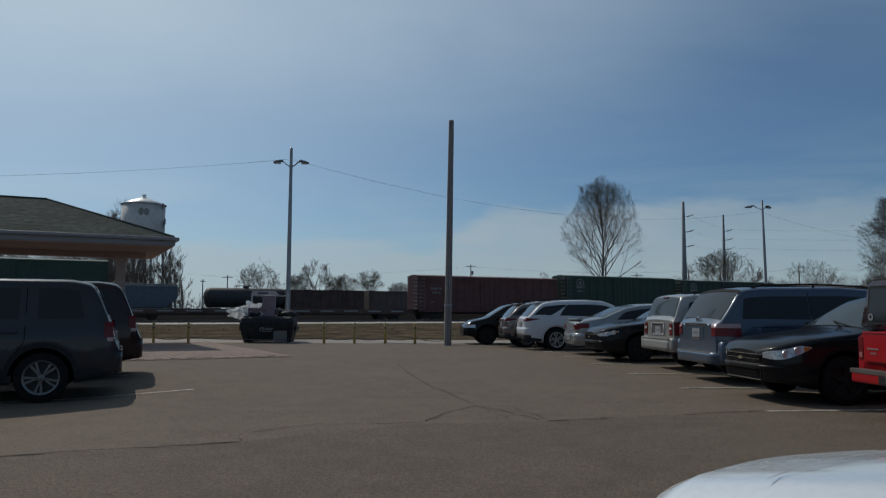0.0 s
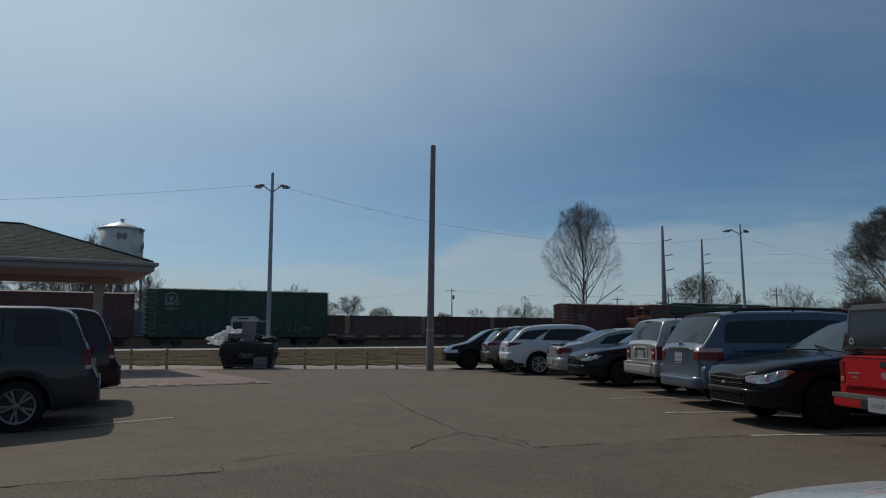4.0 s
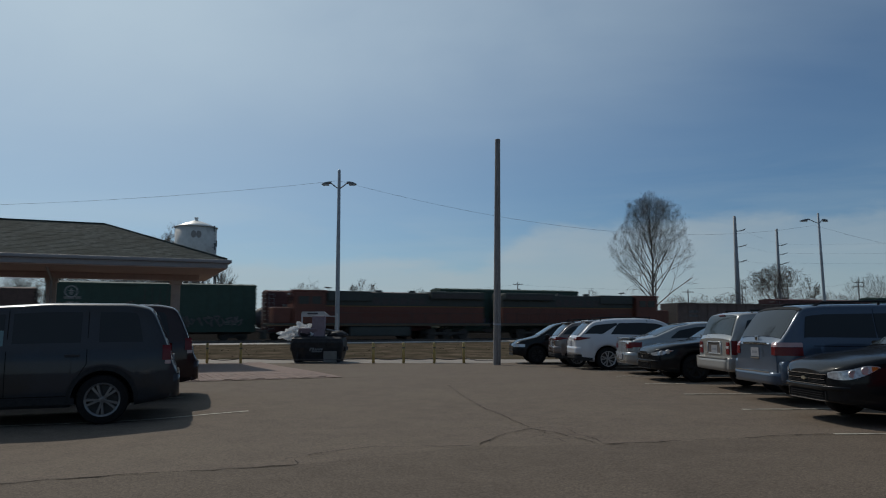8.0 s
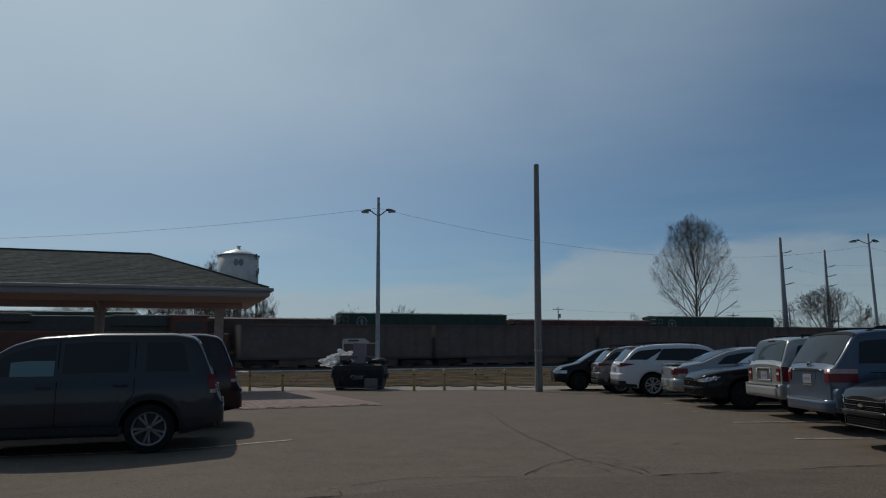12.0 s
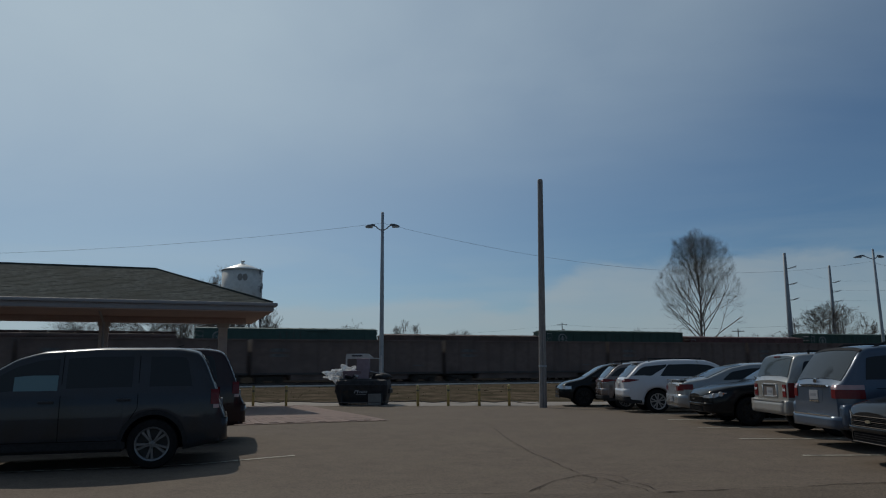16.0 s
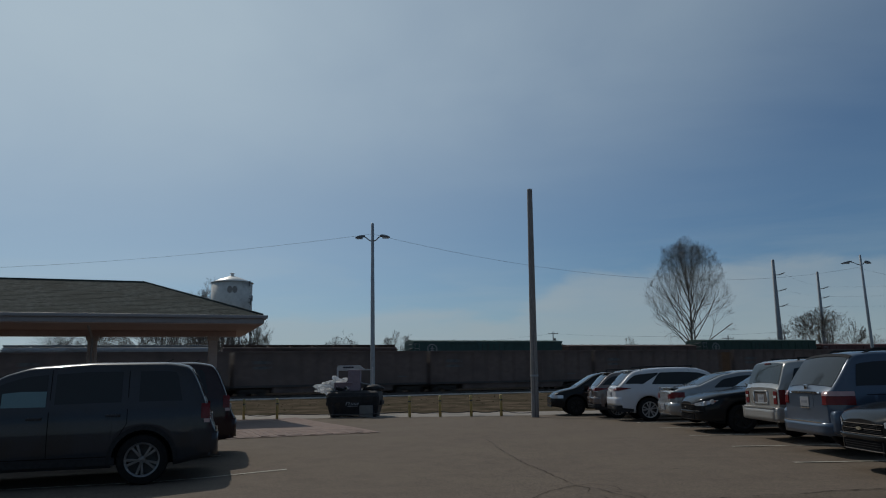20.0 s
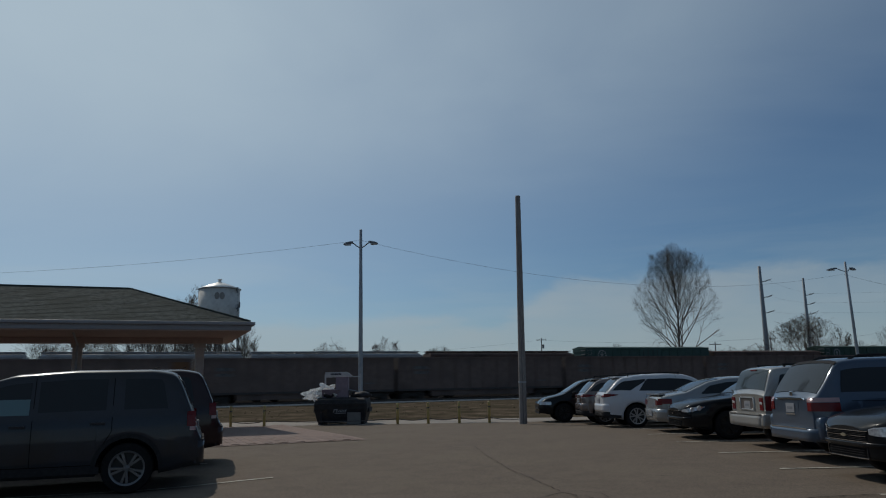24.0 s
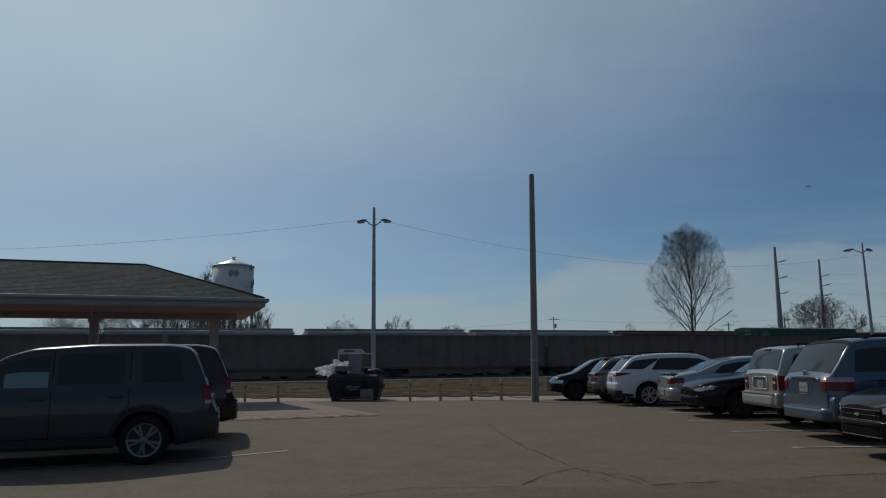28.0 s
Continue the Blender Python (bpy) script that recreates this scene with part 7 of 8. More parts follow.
def build_posts():
    xs = [(-11.52, 30.2), (-10.13, 30.2), (-4.76, 30.45), (-3.54, 30.5), (-2.30, 30.5), (-1.11, 30.5)]
    post = bmesh.new()
    lathe(post, [(0.055, -0.1), (0.055, 0.78), (0.048, 0.82), (0.02, 0.835)], 12)
    root = part("bollard_post", post, M["yellow"], None, smooth=True)
    root.location = (*xs[0], ground_z(*xs[0]))
    band = bmesh.new()
    lathe(band, [(0.058, 0.60), (0.060, 0.61), (0.060, 0.64), (0.058, 0.65)], 12)
    part("cable_collar", band, M["cable"], root)
    tagged(root, "thin yellow-painted steel post at the edge of the lot", "post", "yellow posts")
    for x, y in xs[1:]:
        copy_thing(root, Matrix.Translation((x, y, ground_z(x, y))))
    bm = bmesh.new()
    pts = [(x, y, ground_z(x, y) + 0.22) for x, y in xs] + [(0.25, 29.0, 0.12)]
    for (a, b) in zip(pts, pts[1:]):
        for i in range(8):
            t0, t1 = i / 8, (i + 1) / 8
            p = [Vector(a).lerp(Vector(b), t) - Vector((0, 0, 0.5 * t * (1 - t) * 0.6)) for t in (t0, t1)]
            tube(bm, p[0], p[1], 0.016, n=5, caps=False)
    tagged(part("guard_cable", bm, M["cable"]), "slack dark cable strung between yellow posts", "cable")


def build_dumpster():
    x, y = -7.25, 31.7
    root = thing("dumpster", pose(x, y, ground_z(x, y), 0, 0, 4), "black steel dumpster, overfull, with a faded label", "dumpster")
    bm = bmesh.new()
    # bulging sides, flared front, higher back
    rings = []
    for z, hw, front, back in ((0.06, 0.96, -0.60, 0.60), (0.30, 1.03, -0.70, 0.62), (0.62, 1.09, -0.80, 0.64), (0.82, 1.09, -0.83, 0.64), (0.98, 1.05, -0.76, 0.63), (1.06, 0.98, -0.60, 0.60)):
        ring = []
        for cx, cy, a0 in ((hw - 0.09, back - 0.09, 0), (-hw + 0.09, back - 0.09, 90), (-hw + 0.09, front + 0.09, 180), (hw - 0.09, front + 0.09, 270)):
            for k in range(4):
                t = radians(a0 + 30 * k)
                lift = 0.05 * (1 - ((cx + 0.09 * math.cos(t)) / 1.1) ** 2) if z > 0.9 else 0.0
                ring.append(bm.verts.new((cx + 0.09 * math.cos(t), cy + 0.09 * math.sin(t), z + lift + (0.06 if cy > 0 and z > 0.9 else 0))))
        rings.append(ring)
    for a, b in zip(rings, rings[1:]):
        for k in range(16):
            bm.faces.new((a[k], a[(k + 1) % 16], b[(k + 1) % 16], b[k]))
    bm.faces.new(rings[0][::-1])
    bm.faces.new(rings[-1])
    bmesh.ops.recalc_face_normals(bm, faces=bm.faces)
    part("hull", bm, M["bin"], root)
    for sx in (-1, 1):
        bm = boxed(sx * 1.10 - 0.06, sx * 1.10 + 0.06, -0.45, 0.45, 0.48, 0.66, 0.01)
        part("fork_pocket", bm, M["bin"], root)
        part("skid", boxed(sx * 0.85 - 0.09, sx * 0.85 + 0.09, -0.62, 0.60, 0.0, 0.08), M["bin"], root)
        part("lid", boxed(sx * 0.53 - 0.50, sx * 0.53 + 0.50, 0.30, 0.72, 1.10, 1.15, 0.02), M["bin_lid"], root)
    part("rim", boxed(-1.02, 1.02, -0.855, -0.80, 0.78, 0.86, 0.02), M["bin"], root)
    row_of("front_rib", boxed(-0.03, 0.03, -0.80, -0.60, 0.10, 0.50), M["bin"], root, [(-0.80, 0, 0), (0.86, 0, 0)])
    for k, (bx_, bz) in enumerate(((-0.55, 1.10), (0.78, 1.06))):
        bm = bmesh.new()
        bmesh.ops.create_icosphere(bm, subdivisions=3, radius=1)
        for v in bm.verts:
            d = v.co.normalized()
            v.co = Vector((d.x * 0.42, d.y * 0.36, d.z * 0.17)) * (1 + 0.3 * noise.noise(d * 2.2 + Vector((k * 9, 0, 0))))
        ob = part("rubbish_bag", bm, M["bin_lid"], None, smooth=True)
        ob.location = (x + bx_, y - 0.1, bz)
        tagged(ob, "black rubbish bag heaped in the dumpster", "rubbish bag", "rubbish bags")
    # faded maker's lettering as slanted strokes
    slope = math.degrees(math.atan2(0.10, 0.32))
    for bx_, bz, bw, bh in ((-0.24, 0.60, 0.035, 0.22), (-0.12, 0.60, 0.035, 0.22), (-0.18, 0.60, 0.10, 0.030), (-0.04, 0.57, 0.030, 0.15), (0.03, 0.57, 0.028, 0.14), (0.09, 0.57, 0.028, 0.14), (0.15, 0.57, 0.028, 0.14), (0.23, 0.57, 0.050, 0.12), (0.0, 0.455, 0.42, 0.028)):
        bm = bmesh.new()
        prism(bm, [(-bw / 2 - 0.03, -bh / 2), (bw / 2 - 0.03, -bh / 2), (bw / 2 + 0.03, bh / 2), (-bw / 2 + 0.03, bh / 2)], -0.004, 0.004)
        o = part("label_bar", bm, M["letter"], root)
        o.matrix_basis = pose(bx_, -0.70 - (bz - 0.30) * 0.10 / 0.32 - 0.010, bz, 90 - slope, 0, 0)
    part("grey_panel", boxed(0.30, 0.84, -0.88, -0.84, 0.02, 0.48, 0.005), M["card_grey"], root, "grey board leaning on the front")
    # things that lie on it
    card = part("cardboard_box", boxed(-0.26, 0.26, -0.16, 0.16, -0.44, 0.44, 0.012), M["cardboard"])
    card.matrix_basis = pose(x + 0.02, y - 0.25, 1.40, 2, 1, 4)
    tagged(card, "tall lilac-grey cardboard box standing in the dumpster", "box")
    sheet = part("cardboard_sheet", boxed(-0.42, 0.42, -0.02, 0.02, -0.16, 0.16, 0.004), M["plate"])
    sheet.matrix_basis = pose(x + 0.62, y - 0.1, 1.16, 62, 12, 0)
    tagged(sheet, "pale cardboard sheet on the dumpster", "cardboard")
    flap = part("cardboard_flap", boxed(-0.55, 0.2, -0.02, 0.02, -0.28, 0.28, 0.004), M["cardboard"])
    flap.matrix_basis = pose(x - 0.25, y - 0.35, 1.08, 30, 0, 8)
    tagged(flap, "lilac-grey cardboard flap on the dumpster", "cardboard")


def build_bag():
    """A torn white plastic bag that hangs out of the dumpster and stirs in the wind: two crumpled rigid pieces."""
    pieces = []
    for k, (c, r, seed) in enumerate((((-7.86, 31.3, 1.26), (0.50, 0.30), 3), ((-8.42, 31.3, 1.10), (0.46, 0.25), 8))):
        bm = bmesh.new()
        rings = []
        for i in range(9):
            ring = []
            for j in range(44):
                t = 2 * math.pi * j / 44
                d = Vector((math.cos(t), math.sin(t), 0))
                edge = 1 + 0.50 * noise.noise(d * 1.3 + Vector((seed, 0, 0))) + 0.30 * noise.noise(d * 3.6 + Vector((0, seed, 0)))
                q = d * (edge * (0.03 + 0.97 * i / 8))
                fold = 0.20 * noise.noise(q * 2.2 + Vector((0, 0, seed))) + 0.10 * abs(noise.noise(q * 5.5 + Vector((seed, 3, 0)))) + 0.04 * noise.noise(q * 12)
                ring.append((q.x * r[0], fold, q.y * r[1]))
            rings.append(ring + ring[:1])
        grid(bm, rings)
        bmesh.ops.remove_doubles(bm, verts=bm.verts, dist=0.0005)
        thicken(bm, 0.012)
        ob = part("plastic_bag", bm, M["plastic"], None, smooth=False)
        ob.location = c
        tagged(ob, "crumpled white plastic bag blowing out of the dumpster" if k == 0 else "torn end of a white plastic bag hanging in the wind", "plastic bag", "plastic bags")
        pieces.append((ob, c))
    return pieces


def build_bird():
    """A small dark bird on the wing: body with tail, two wings that beat."""
    k = 0.5
    root = thing("flying_bird", pose(60, 26, 12), "small dark bird flying over the parked cars", "bird")
    bm = bmesh.new()
    lathe(bm, [(r * k, x * k) for r, x in ((0.004, -0.13), (0.022, -0.10), (0.045, -0.02), (0.042, 0.05), (0.026, 0.09), (0.024, 0.115), (0.006, 0.145))], 12, "x")
    part("body", bm, M["bird"], root, smooth=True)
    part("tail", boxed(-0.22 * k, -0.10 * k, -0.03 * k, 0.03 * k, -0.003, 0.003, 0.001), M["bird"], root)
    wings = []
    for sgn in (1, -1):
        bm = bmesh.new()
        grid(bm, [[(k * (0.06 - 0.05 * f), k * sgn * 0.24 * f, 0.005 * math.sin(3 * f)), (k * (-0.06 - 0.03 * f + 0.06 * f * f), k * sgn * 0.24 * f, 0.0)] for f in (0, 0.25, 0.5, 0.75, 1.0)])
        thicken(bm, 0.006)
        wings.append((part("wing", bm, M["bird"], root), sgn))
    return root, wings


BIRD = []


def bird_rides():
    for root, wings in BIRD:
        at = ((0.0, 190.0, 60.0, 30.0), (14.0, 108.0, 40.0, 18.0), (27.0, 18.0, 26.0, 8.6), (27.7, 11.77, 26.0, 7.57), (27.8, 10.93, 26.0, 7.22), (27.9, 10.18, 26.0, 7.14), (28.0, 9.53, 26.0, 7.12))
        walk(root, [(t, pose(x, y, z, 0, 0, 176)) for t, x, y, z in at])
        for wing, sgn in wings:
            walk(wing, [(0.1 * i, pose(0, sgn * 0.015, 0.01, sgn * (38 if i % 2 else -22), 0, 0)) for i in range(281)])


BAGS = []


def bag_rides():
    for k, (ob, c) in enumerate(BAGS):
        rows = []
        for i in range(57):
            t = 0.5 * i
            g = noise.noise(Vector((t * 0.9, k * 7.0, 2.0)))
            g2 = noise.noise(Vector((t * 0.7 + 40, k * 7.0, 5.0)))
            amp = 10 if k == 0 else 26
            lift = 0.03 * g if k == 0 else 0.10 * g
            rows.append((t, pose(c[0] + 0.05 * g2, c[1], c[2] + lift, amp * g2, amp * g, 6 * g)))
        walk(ob, rows)


def build_board():
    """A small framed notice board on two posts behind the dumpster."""
    x, y = -8.75, 34.6
    z = ground_z(x, y) - 0.05
    root = thing("notice_board", pose(x, y, z, 0, 0, 5), "grey-framed notice board with a sloping top, behind the dumpster", "sign")
    for sx in (0.0, 1.62):
        part("post", boxed(sx - 0.035, sx + 0.035, -0.035, 0.035, -0.2, 2.15, 0.006), M["frame_grey"], root)
    bm = bmesh.new()
    v = [(0.0, 2.04), (0.0, 2.24), (1.02, 2.24), (1.25, 2.06), (1.25, 2.04)]
    a = [bm.verts.new((px, -0.06, pz)) for px, pz in v]
    b = [bm.verts.new((px, 0.06, pz)) for px, pz in v]
    bm.faces.new(a)
    bm.faces.new(b[::-1])
    for i in range(5):
        bm.faces.new((a[i], a[(i + 1) % 5], b[(i + 1) % 5], b[i]))
    bmesh.ops.recalc_face_normals(bm, faces=bm.faces)
    part("header", bm, M["frame_grey"], root)
    part("header_bar", boxed(0.25, 0.75, -0.07, -0.064, 2.11, 2.18), M["board"], root)
    part("top_rail", boxed(0.0, 1.62, -0.03, 0.03, 2.0, 2.04), M["frame_grey"], root)


def build_pole():
    x, y = 0.20, 29.0
    bm = bmesh.new()
    prof = [(0.145, -0.3), (0.145, 0.0), (0.13, 3.0), (0.115, 6.0), (0.10, 8.72), (0.09, 8.76)]
    lathe(bm, prof, 14)
    root = part("utility_pole", bm, M["pole_wood"], None, smooth=True)
    root.matrix_basis = pose(x, y, ground_z(x, y), 0, 0.8, 0)
    tagged(root, "bare weathered wooden pole standing at the lot's edge", "pole")
    bm = bmesh.new()
    tube(bm, (0.0, -0.14, 0), (0.0, -0.12, 3.2), 0.012, n=5)
    part("ground_wire", bm, M["wire"], root)
    bm = bmesh.new()
    lathe(bm, [(0.148, 1.5), (0.15, 1.51), (0.15, 1.56), (0.148, 1.57)], 14)
    part("metal_band", bm, M["pole_steel"], root)


def lamp_post(x, y, height, turn, lean, drop=0.95, arms=(180, 0), reach=1.0):
    root = thing("street_lamp", pose(x, y, ground_z(x, y) - 0.05, 0, lean, turn), "tall grey lamp post with two flat lamp heads", "street lamp", "street lamps")
    bm = bmesh.new()
    lathe(bm, [(0.13, 0), (0.12, 1.0), (0.10, height * 0.6), (0.075, height), (0.05, height + 0.03)], 12)
    part("pole", bm, M["pole_steel"], root, smooth=True)
    part("base", boxed(-0.2, 0.2, -0.2, 0.2, -0.05, 0.12, 0.02), M["concrete"], root)
    for way in arms:
        sx = 1
        bm = bmesh.new()
        lift = 0.95 - drop
        pts = [(0.05 * sx, 0, height - 0.95), (0.22 * sx, 0, height - 0.85), (0.36 * sx, 0, height - 0.72), (0.5 * sx, 0, height - 0.68)]
        for a, b in zip(pts, pts[1:]):
            tube(bm, a, b, 0.03, n=6)
        arm = part("arm", bm, M["lamp_grey"], root)
        arm.matrix_basis = Matrix.Translation((0, 0, lift)) @ Matrix.Rotation(radians(way), 4, "Z") @ Matrix.Diagonal((reach, 1, 1, 1))
        bm = bmesh.new()
        prof = [(0.40, 0.05, 0.06), (0.52, 0.11, 0.10), (0.74, 0.15, 0.09), (0.90, 0.10, 0.04)]
        rings = []
        for px, hw, hh in prof:
            rings.append([bm.verts.new((sx * px, yy * hw, height - 0.66 + zz * hh - (px - 0.4) * 0.18)) for yy, zz in ((-1, -0.3), (-0.7, 0.8), (0.7, 0.8), (1, -0.3))])
        for r0, r1 in zip(rings, rings[1:]):
            for i in range(4):
                bm.faces.new((r0[i], r0[(i + 1) % 4], r1[(i + 1) % 4], r1[i]))
        bm.faces.new(rings[0])
        bm.faces.new(rings[-1][::-1])
        bmesh.ops.recalc_face_normals(bm, faces=bm.faces)
        head = part("lamp_head", bm, M["lamp_grey"], arm)
        part("lens", boxed(min(sx * 0.52, sx * 0.84), max(sx * 0.52, sx * 0.84), -0.1, 0.1, height - 0.80, height - 0.745), M["lens"], arm)
    return root


def hang_wire(pts, sag, r=0.012, label="thin overhead wire between poles"):
    cu = bpy.data.curves.new("overhead_wire", "CURVE")
    cu.dimensions, cu.bevel_depth, cu.bevel_resolution = "3D", r, 1
    for (a, b) in zip(pts, pts[1:]):
        sp = cu.splines.new("POLY")
        n = 24
        sp.points.add(n)
        for i in range(n + 1):
            t = i / n
            p = Vector(a).lerp(Vector(b), t)
            sp.points[i].co = (p.x, p.y, p.z - 4 * sag * t * (1 - t), 1)
    tmp = bpy.data.objects.new("overhead_wire", cu)
    scene.collection.objects.link(tmp)
    me = bpy.data.meshes.new_from_object(tmp.evaluated_get(bpy.context.evaluated_depsgraph_get()))
    bpy.data.objects.remove(tmp)
    me.materials.clear()
    me.materials.append(M["wire"])
    ob = new("overhead_wire", me)
    return tagged(ob, label, "wire", "overhead wires")


def steel_pole(x, y, height, r, arms):
    root = thing("power_pole", pose(x, y, 0.0), "tall dark steel transmission pole with side insulators", "power pole", "power poles")
    bm = bmesh.new()
    lathe(bm, [(r * 1.25, -0.3), (r, height * 0.4), (r * 0.6, height), (r * 0.3, height + 0.1)], 12)
    part("shaft", bm, M["hv_steel"], root, smooth=True)
    for z in arms:
        bm = bmesh.new()
        tube(bm, (0, 0, z), (0.9, -0.15, z + 0.10), 0.07, 0.06, n=6)
        tube(bm, (0.9, -0.15, z + 0.10), (1.75, -0.3, z + 0.42), 0.06, 0.04, n=6)
        arm = part("insulator_arm", bm, M["hv_steel"], root)
        bm = bmesh.new()
        for i in range(5):
            tube(bm, (0.75 + i * 0.18, -0.15 - i * 0.025, z + 0.08 + i * 0.05), (0.80 + i * 0.18, -0.16 - i * 0.025, z + 0.095 + i * 0.05), 0.13, n=8)
        part("insulator", bm, M["lamp_grey"], arm)
    return root


def cross_pole(x, y, height, turn=0, arms=1, box_on=False):
    root = thing("telegraph_pole", pose(x, y, 0.0, 0, 0, turn), "distant wooden pole with a crossarm", "telegraph pole", "telegraph poles")
    bm = bmesh.new()
    lathe(bm, [(0.17, -0.3), (0.15, height * 0.5), (0.11, height), (0.09, height + 0.05)], 8)
    part("pole", bm, M["pole_wood"], root)
    for k in range(arms):
        z = height - 0.5 - 0.9 * k
        part("crossarm", boxed(-1.25, 1.25, -0.06, 0.06, z - 0.06, z + 0.06), M["pole_wood"], root)
        bm = bmesh.new()
        for px in (-1.1, -0.45, 0.45, 1.1):
            tube(bm, (px, 0, z + 0.06), (px, 0, z + 0.28), 0.04, n=6)
        part("insulators", bm, M["lamp_grey"], root)
    if box_on:
        bm = bmesh.new()
        lathe(bm, [(0.24, height - 2.6), (0.26, height - 2.55), (0.26, height - 1.7), (0.2, height - 1.62)], 10, "z", (0.42, 0, 0))
        part("transformer", bm, M["lamp_grey"], root)
    return root


def build_tower():
    x, y = -66.5, 165.0
    root = thing("water_tower", pose(x, y, 0), "white steel water tower with a conical roof and aerials", "water tower")
    r, z0, z1 = 4.55, 16.2, 24.3
    bm = bmesh.new()
    lathe(bm, [(0.4, z0 - 1.8), (2.4, z0 - 1.2), (4.0, z0 - 0.3), (r, z0 + 0.6), (r, z1)], 36)
    part("tank", bm, M["tank_white"], root, smooth=True)
    bm = bmesh.new()
    lathe(bm, [(r + 0.25, z1), (r + 0.22, z1 + 0.12), (2.6, z1 + 1.0), (0.6, z1 + 1.72), (0.2, z1 + 1.8)], 36)
    part("roof", bm, M["tank_roof"], root, smooth=True)
    bm = bmesh.new()
    lathe(bm, [(0.35, z1 + 1.7), (0.35, z1 + 2.2), (0.55, z1 + 2.25), (0.5, z1 + 2.4), (0.1, z1 + 2.5)], 12)
    part("vent", bm, M["tank_roof"], root)
    for k in range(4):
        t = math.pi / 4 + k * math.pi / 2
        bm = bmesh.new()
        tube(bm, (r * 1.15 * math.cos(t), r * 1.15 * math.sin(t), -0.3), (r * math.cos(t), r * math.sin(t), z0 + 0.8), 0.32, 0.28, n=8)
        part("leg", bm, M["tank_white"], root)
    bm = bmesh.new()
    tube(bm, (0, 0, -0.3), (0, 0, z0 - 1.4), 0.6, n=12)
    part("riser", bm, M["tank_white"], root)
    bm = bmesh.new()
    for z in (5.5, 11.0):
        for k in range(4):
            t0, t1 = math.pi / 4 + k * math.pi / 2, math.pi / 4 + (k + 1) * math.pi / 2
            tube(bm, (r * 1.1 * math.cos(t0), r * 1.1 * math.sin(t0), z), (r * 1.1 * math.cos(t1), r * 1.1 * math.sin(t1), z), 0.08, n=5)
    part("brace", bm, M["tank_white"], root)
    # faded twin mark on the side that shows
    for k, dt in enumerate((-0.11, 0.13)):
        bm = bmesh.new()
        rows = []
        t = math.atan2(-y, -x) + dt
        for i in range(9):
            a = 2 * math.pi * i / 8
            rows.append([((r + 0.02) * math.cos(t + q * 0.13 * math.cos(a)), (r + 0.02) * math.sin(t + q * 0.13 * math.cos(a)), z1 - 1.9 + q * 0.85 * math.sin(a)) for q in (0.05, 1.0)])
        grid(bm, rows)
        part("faded_mark", bm, M["mark"], root)
    # aerials and ladder on the right flank
    for dz, dx in ((z1 - 0.4, 0.35), (z1 - 3.8, 0.9), (z1 - 4.6, 0.6)):
        bm = bmesh.new()
        ax, ay = r * 0.96, -r * 0.25
        tube(bm, (ax, ay, dz), (ax + dx, ay - 0.1, dz + 0.1), 0.06, n=5)
        box(bm, ax + dx - 0.12, ax + dx + 0.12, ay - 0.25, ay + 0.05, dz - 0.6, dz + 0.7)
        part("aerial", bm, M["lamp_grey"], root)
    bm = bmesh.new()
    for i in range(24):
        z = z0 + 0.6 + i * 0.33
        tube(bm, (r * 0.98, -0.8, z), (r * 1.03, -0.2, z), 0.03, n=4)
    part("ladder", bm, M["lamp_grey"], root)


# ---- trees ----
def grow(limbs, twigs, p, d, length, r, level, rnd, spread, upward, top_level, gnarl=0.14, kids=(3, 5), rmin=0.012, env=None):
    """One tapering branch and, from it, the next ones."""
    n = 5 if level > 1 else 3
    pts = [(p.copy(), r)]
    q, dd = p.copy(), d.copy()
    for i in range(n):
        dd = (dd + Vector((rnd.gauss(0, gnarl), rnd.gauss(0, gnarl), rnd.gauss(0, gnarl * 0.6) + upward))).normalized()
        q = q + dd * (length / n)
        if env and i > 0 and not env(q):
            break
        pts.append((q.copy(), max(rmin * 0.7, r * (1 - 0.72 * (i + 1) / n))))
    whole = len(pts) / (n + 1)
    n = len(pts) - 1
    bm = limbs if level >= top_level - 1 else twigs
    sides = 8 if level >= top_level else 5 if level >= top_level - 1 else 3
    for (a, ra), (b, rb) in zip(pts, pts[1:]):
        tube(bm, a, b, ra, rb, n=sides, caps=False)
    if level == 0:
        return
    k = max(1, round(rnd.randint(*kids) * whole ** 1.5))
    for i in range(k):
        t = rnd.uniform(0.30, 1.0) if level < top_level else rnd.uniform(0.25, 1.0)
        idx = min(n - 1, int(t * n))
        a, ra = pts[idx]
        b, rb = pts[idx + 1]
        f = t * n - idx
        base = a.lerp(b, min(1, f))
        axis = (b - a).normalized()
        side = axis.orthogonal().normalized()
        side.rotate(Matrix.Rotation(rnd.uniform(0, 2 * math.pi), 3, axis))
        ang = spread * rnd.uniform(0.6, 1.25)
        nd = (axis * math.cos(ang) + side * math.sin(ang)).normalized()
        grow(limbs, twigs, base, nd, length * rnd.uniform(0.50, 0.74), max(rmin, (ra + (rb - ra) * f) * 0.62), level - 1, rnd, spread, upward, top_level, gnarl, kids, rmin, env)
    if level < top_level and whole > 0.99:
        grow(limbs, twigs, pts[-1][0], dd, length * 0.6, pts[-1][1], level - 1, rnd, spread, upward, top_level, gnarl, kids, rmin, env)


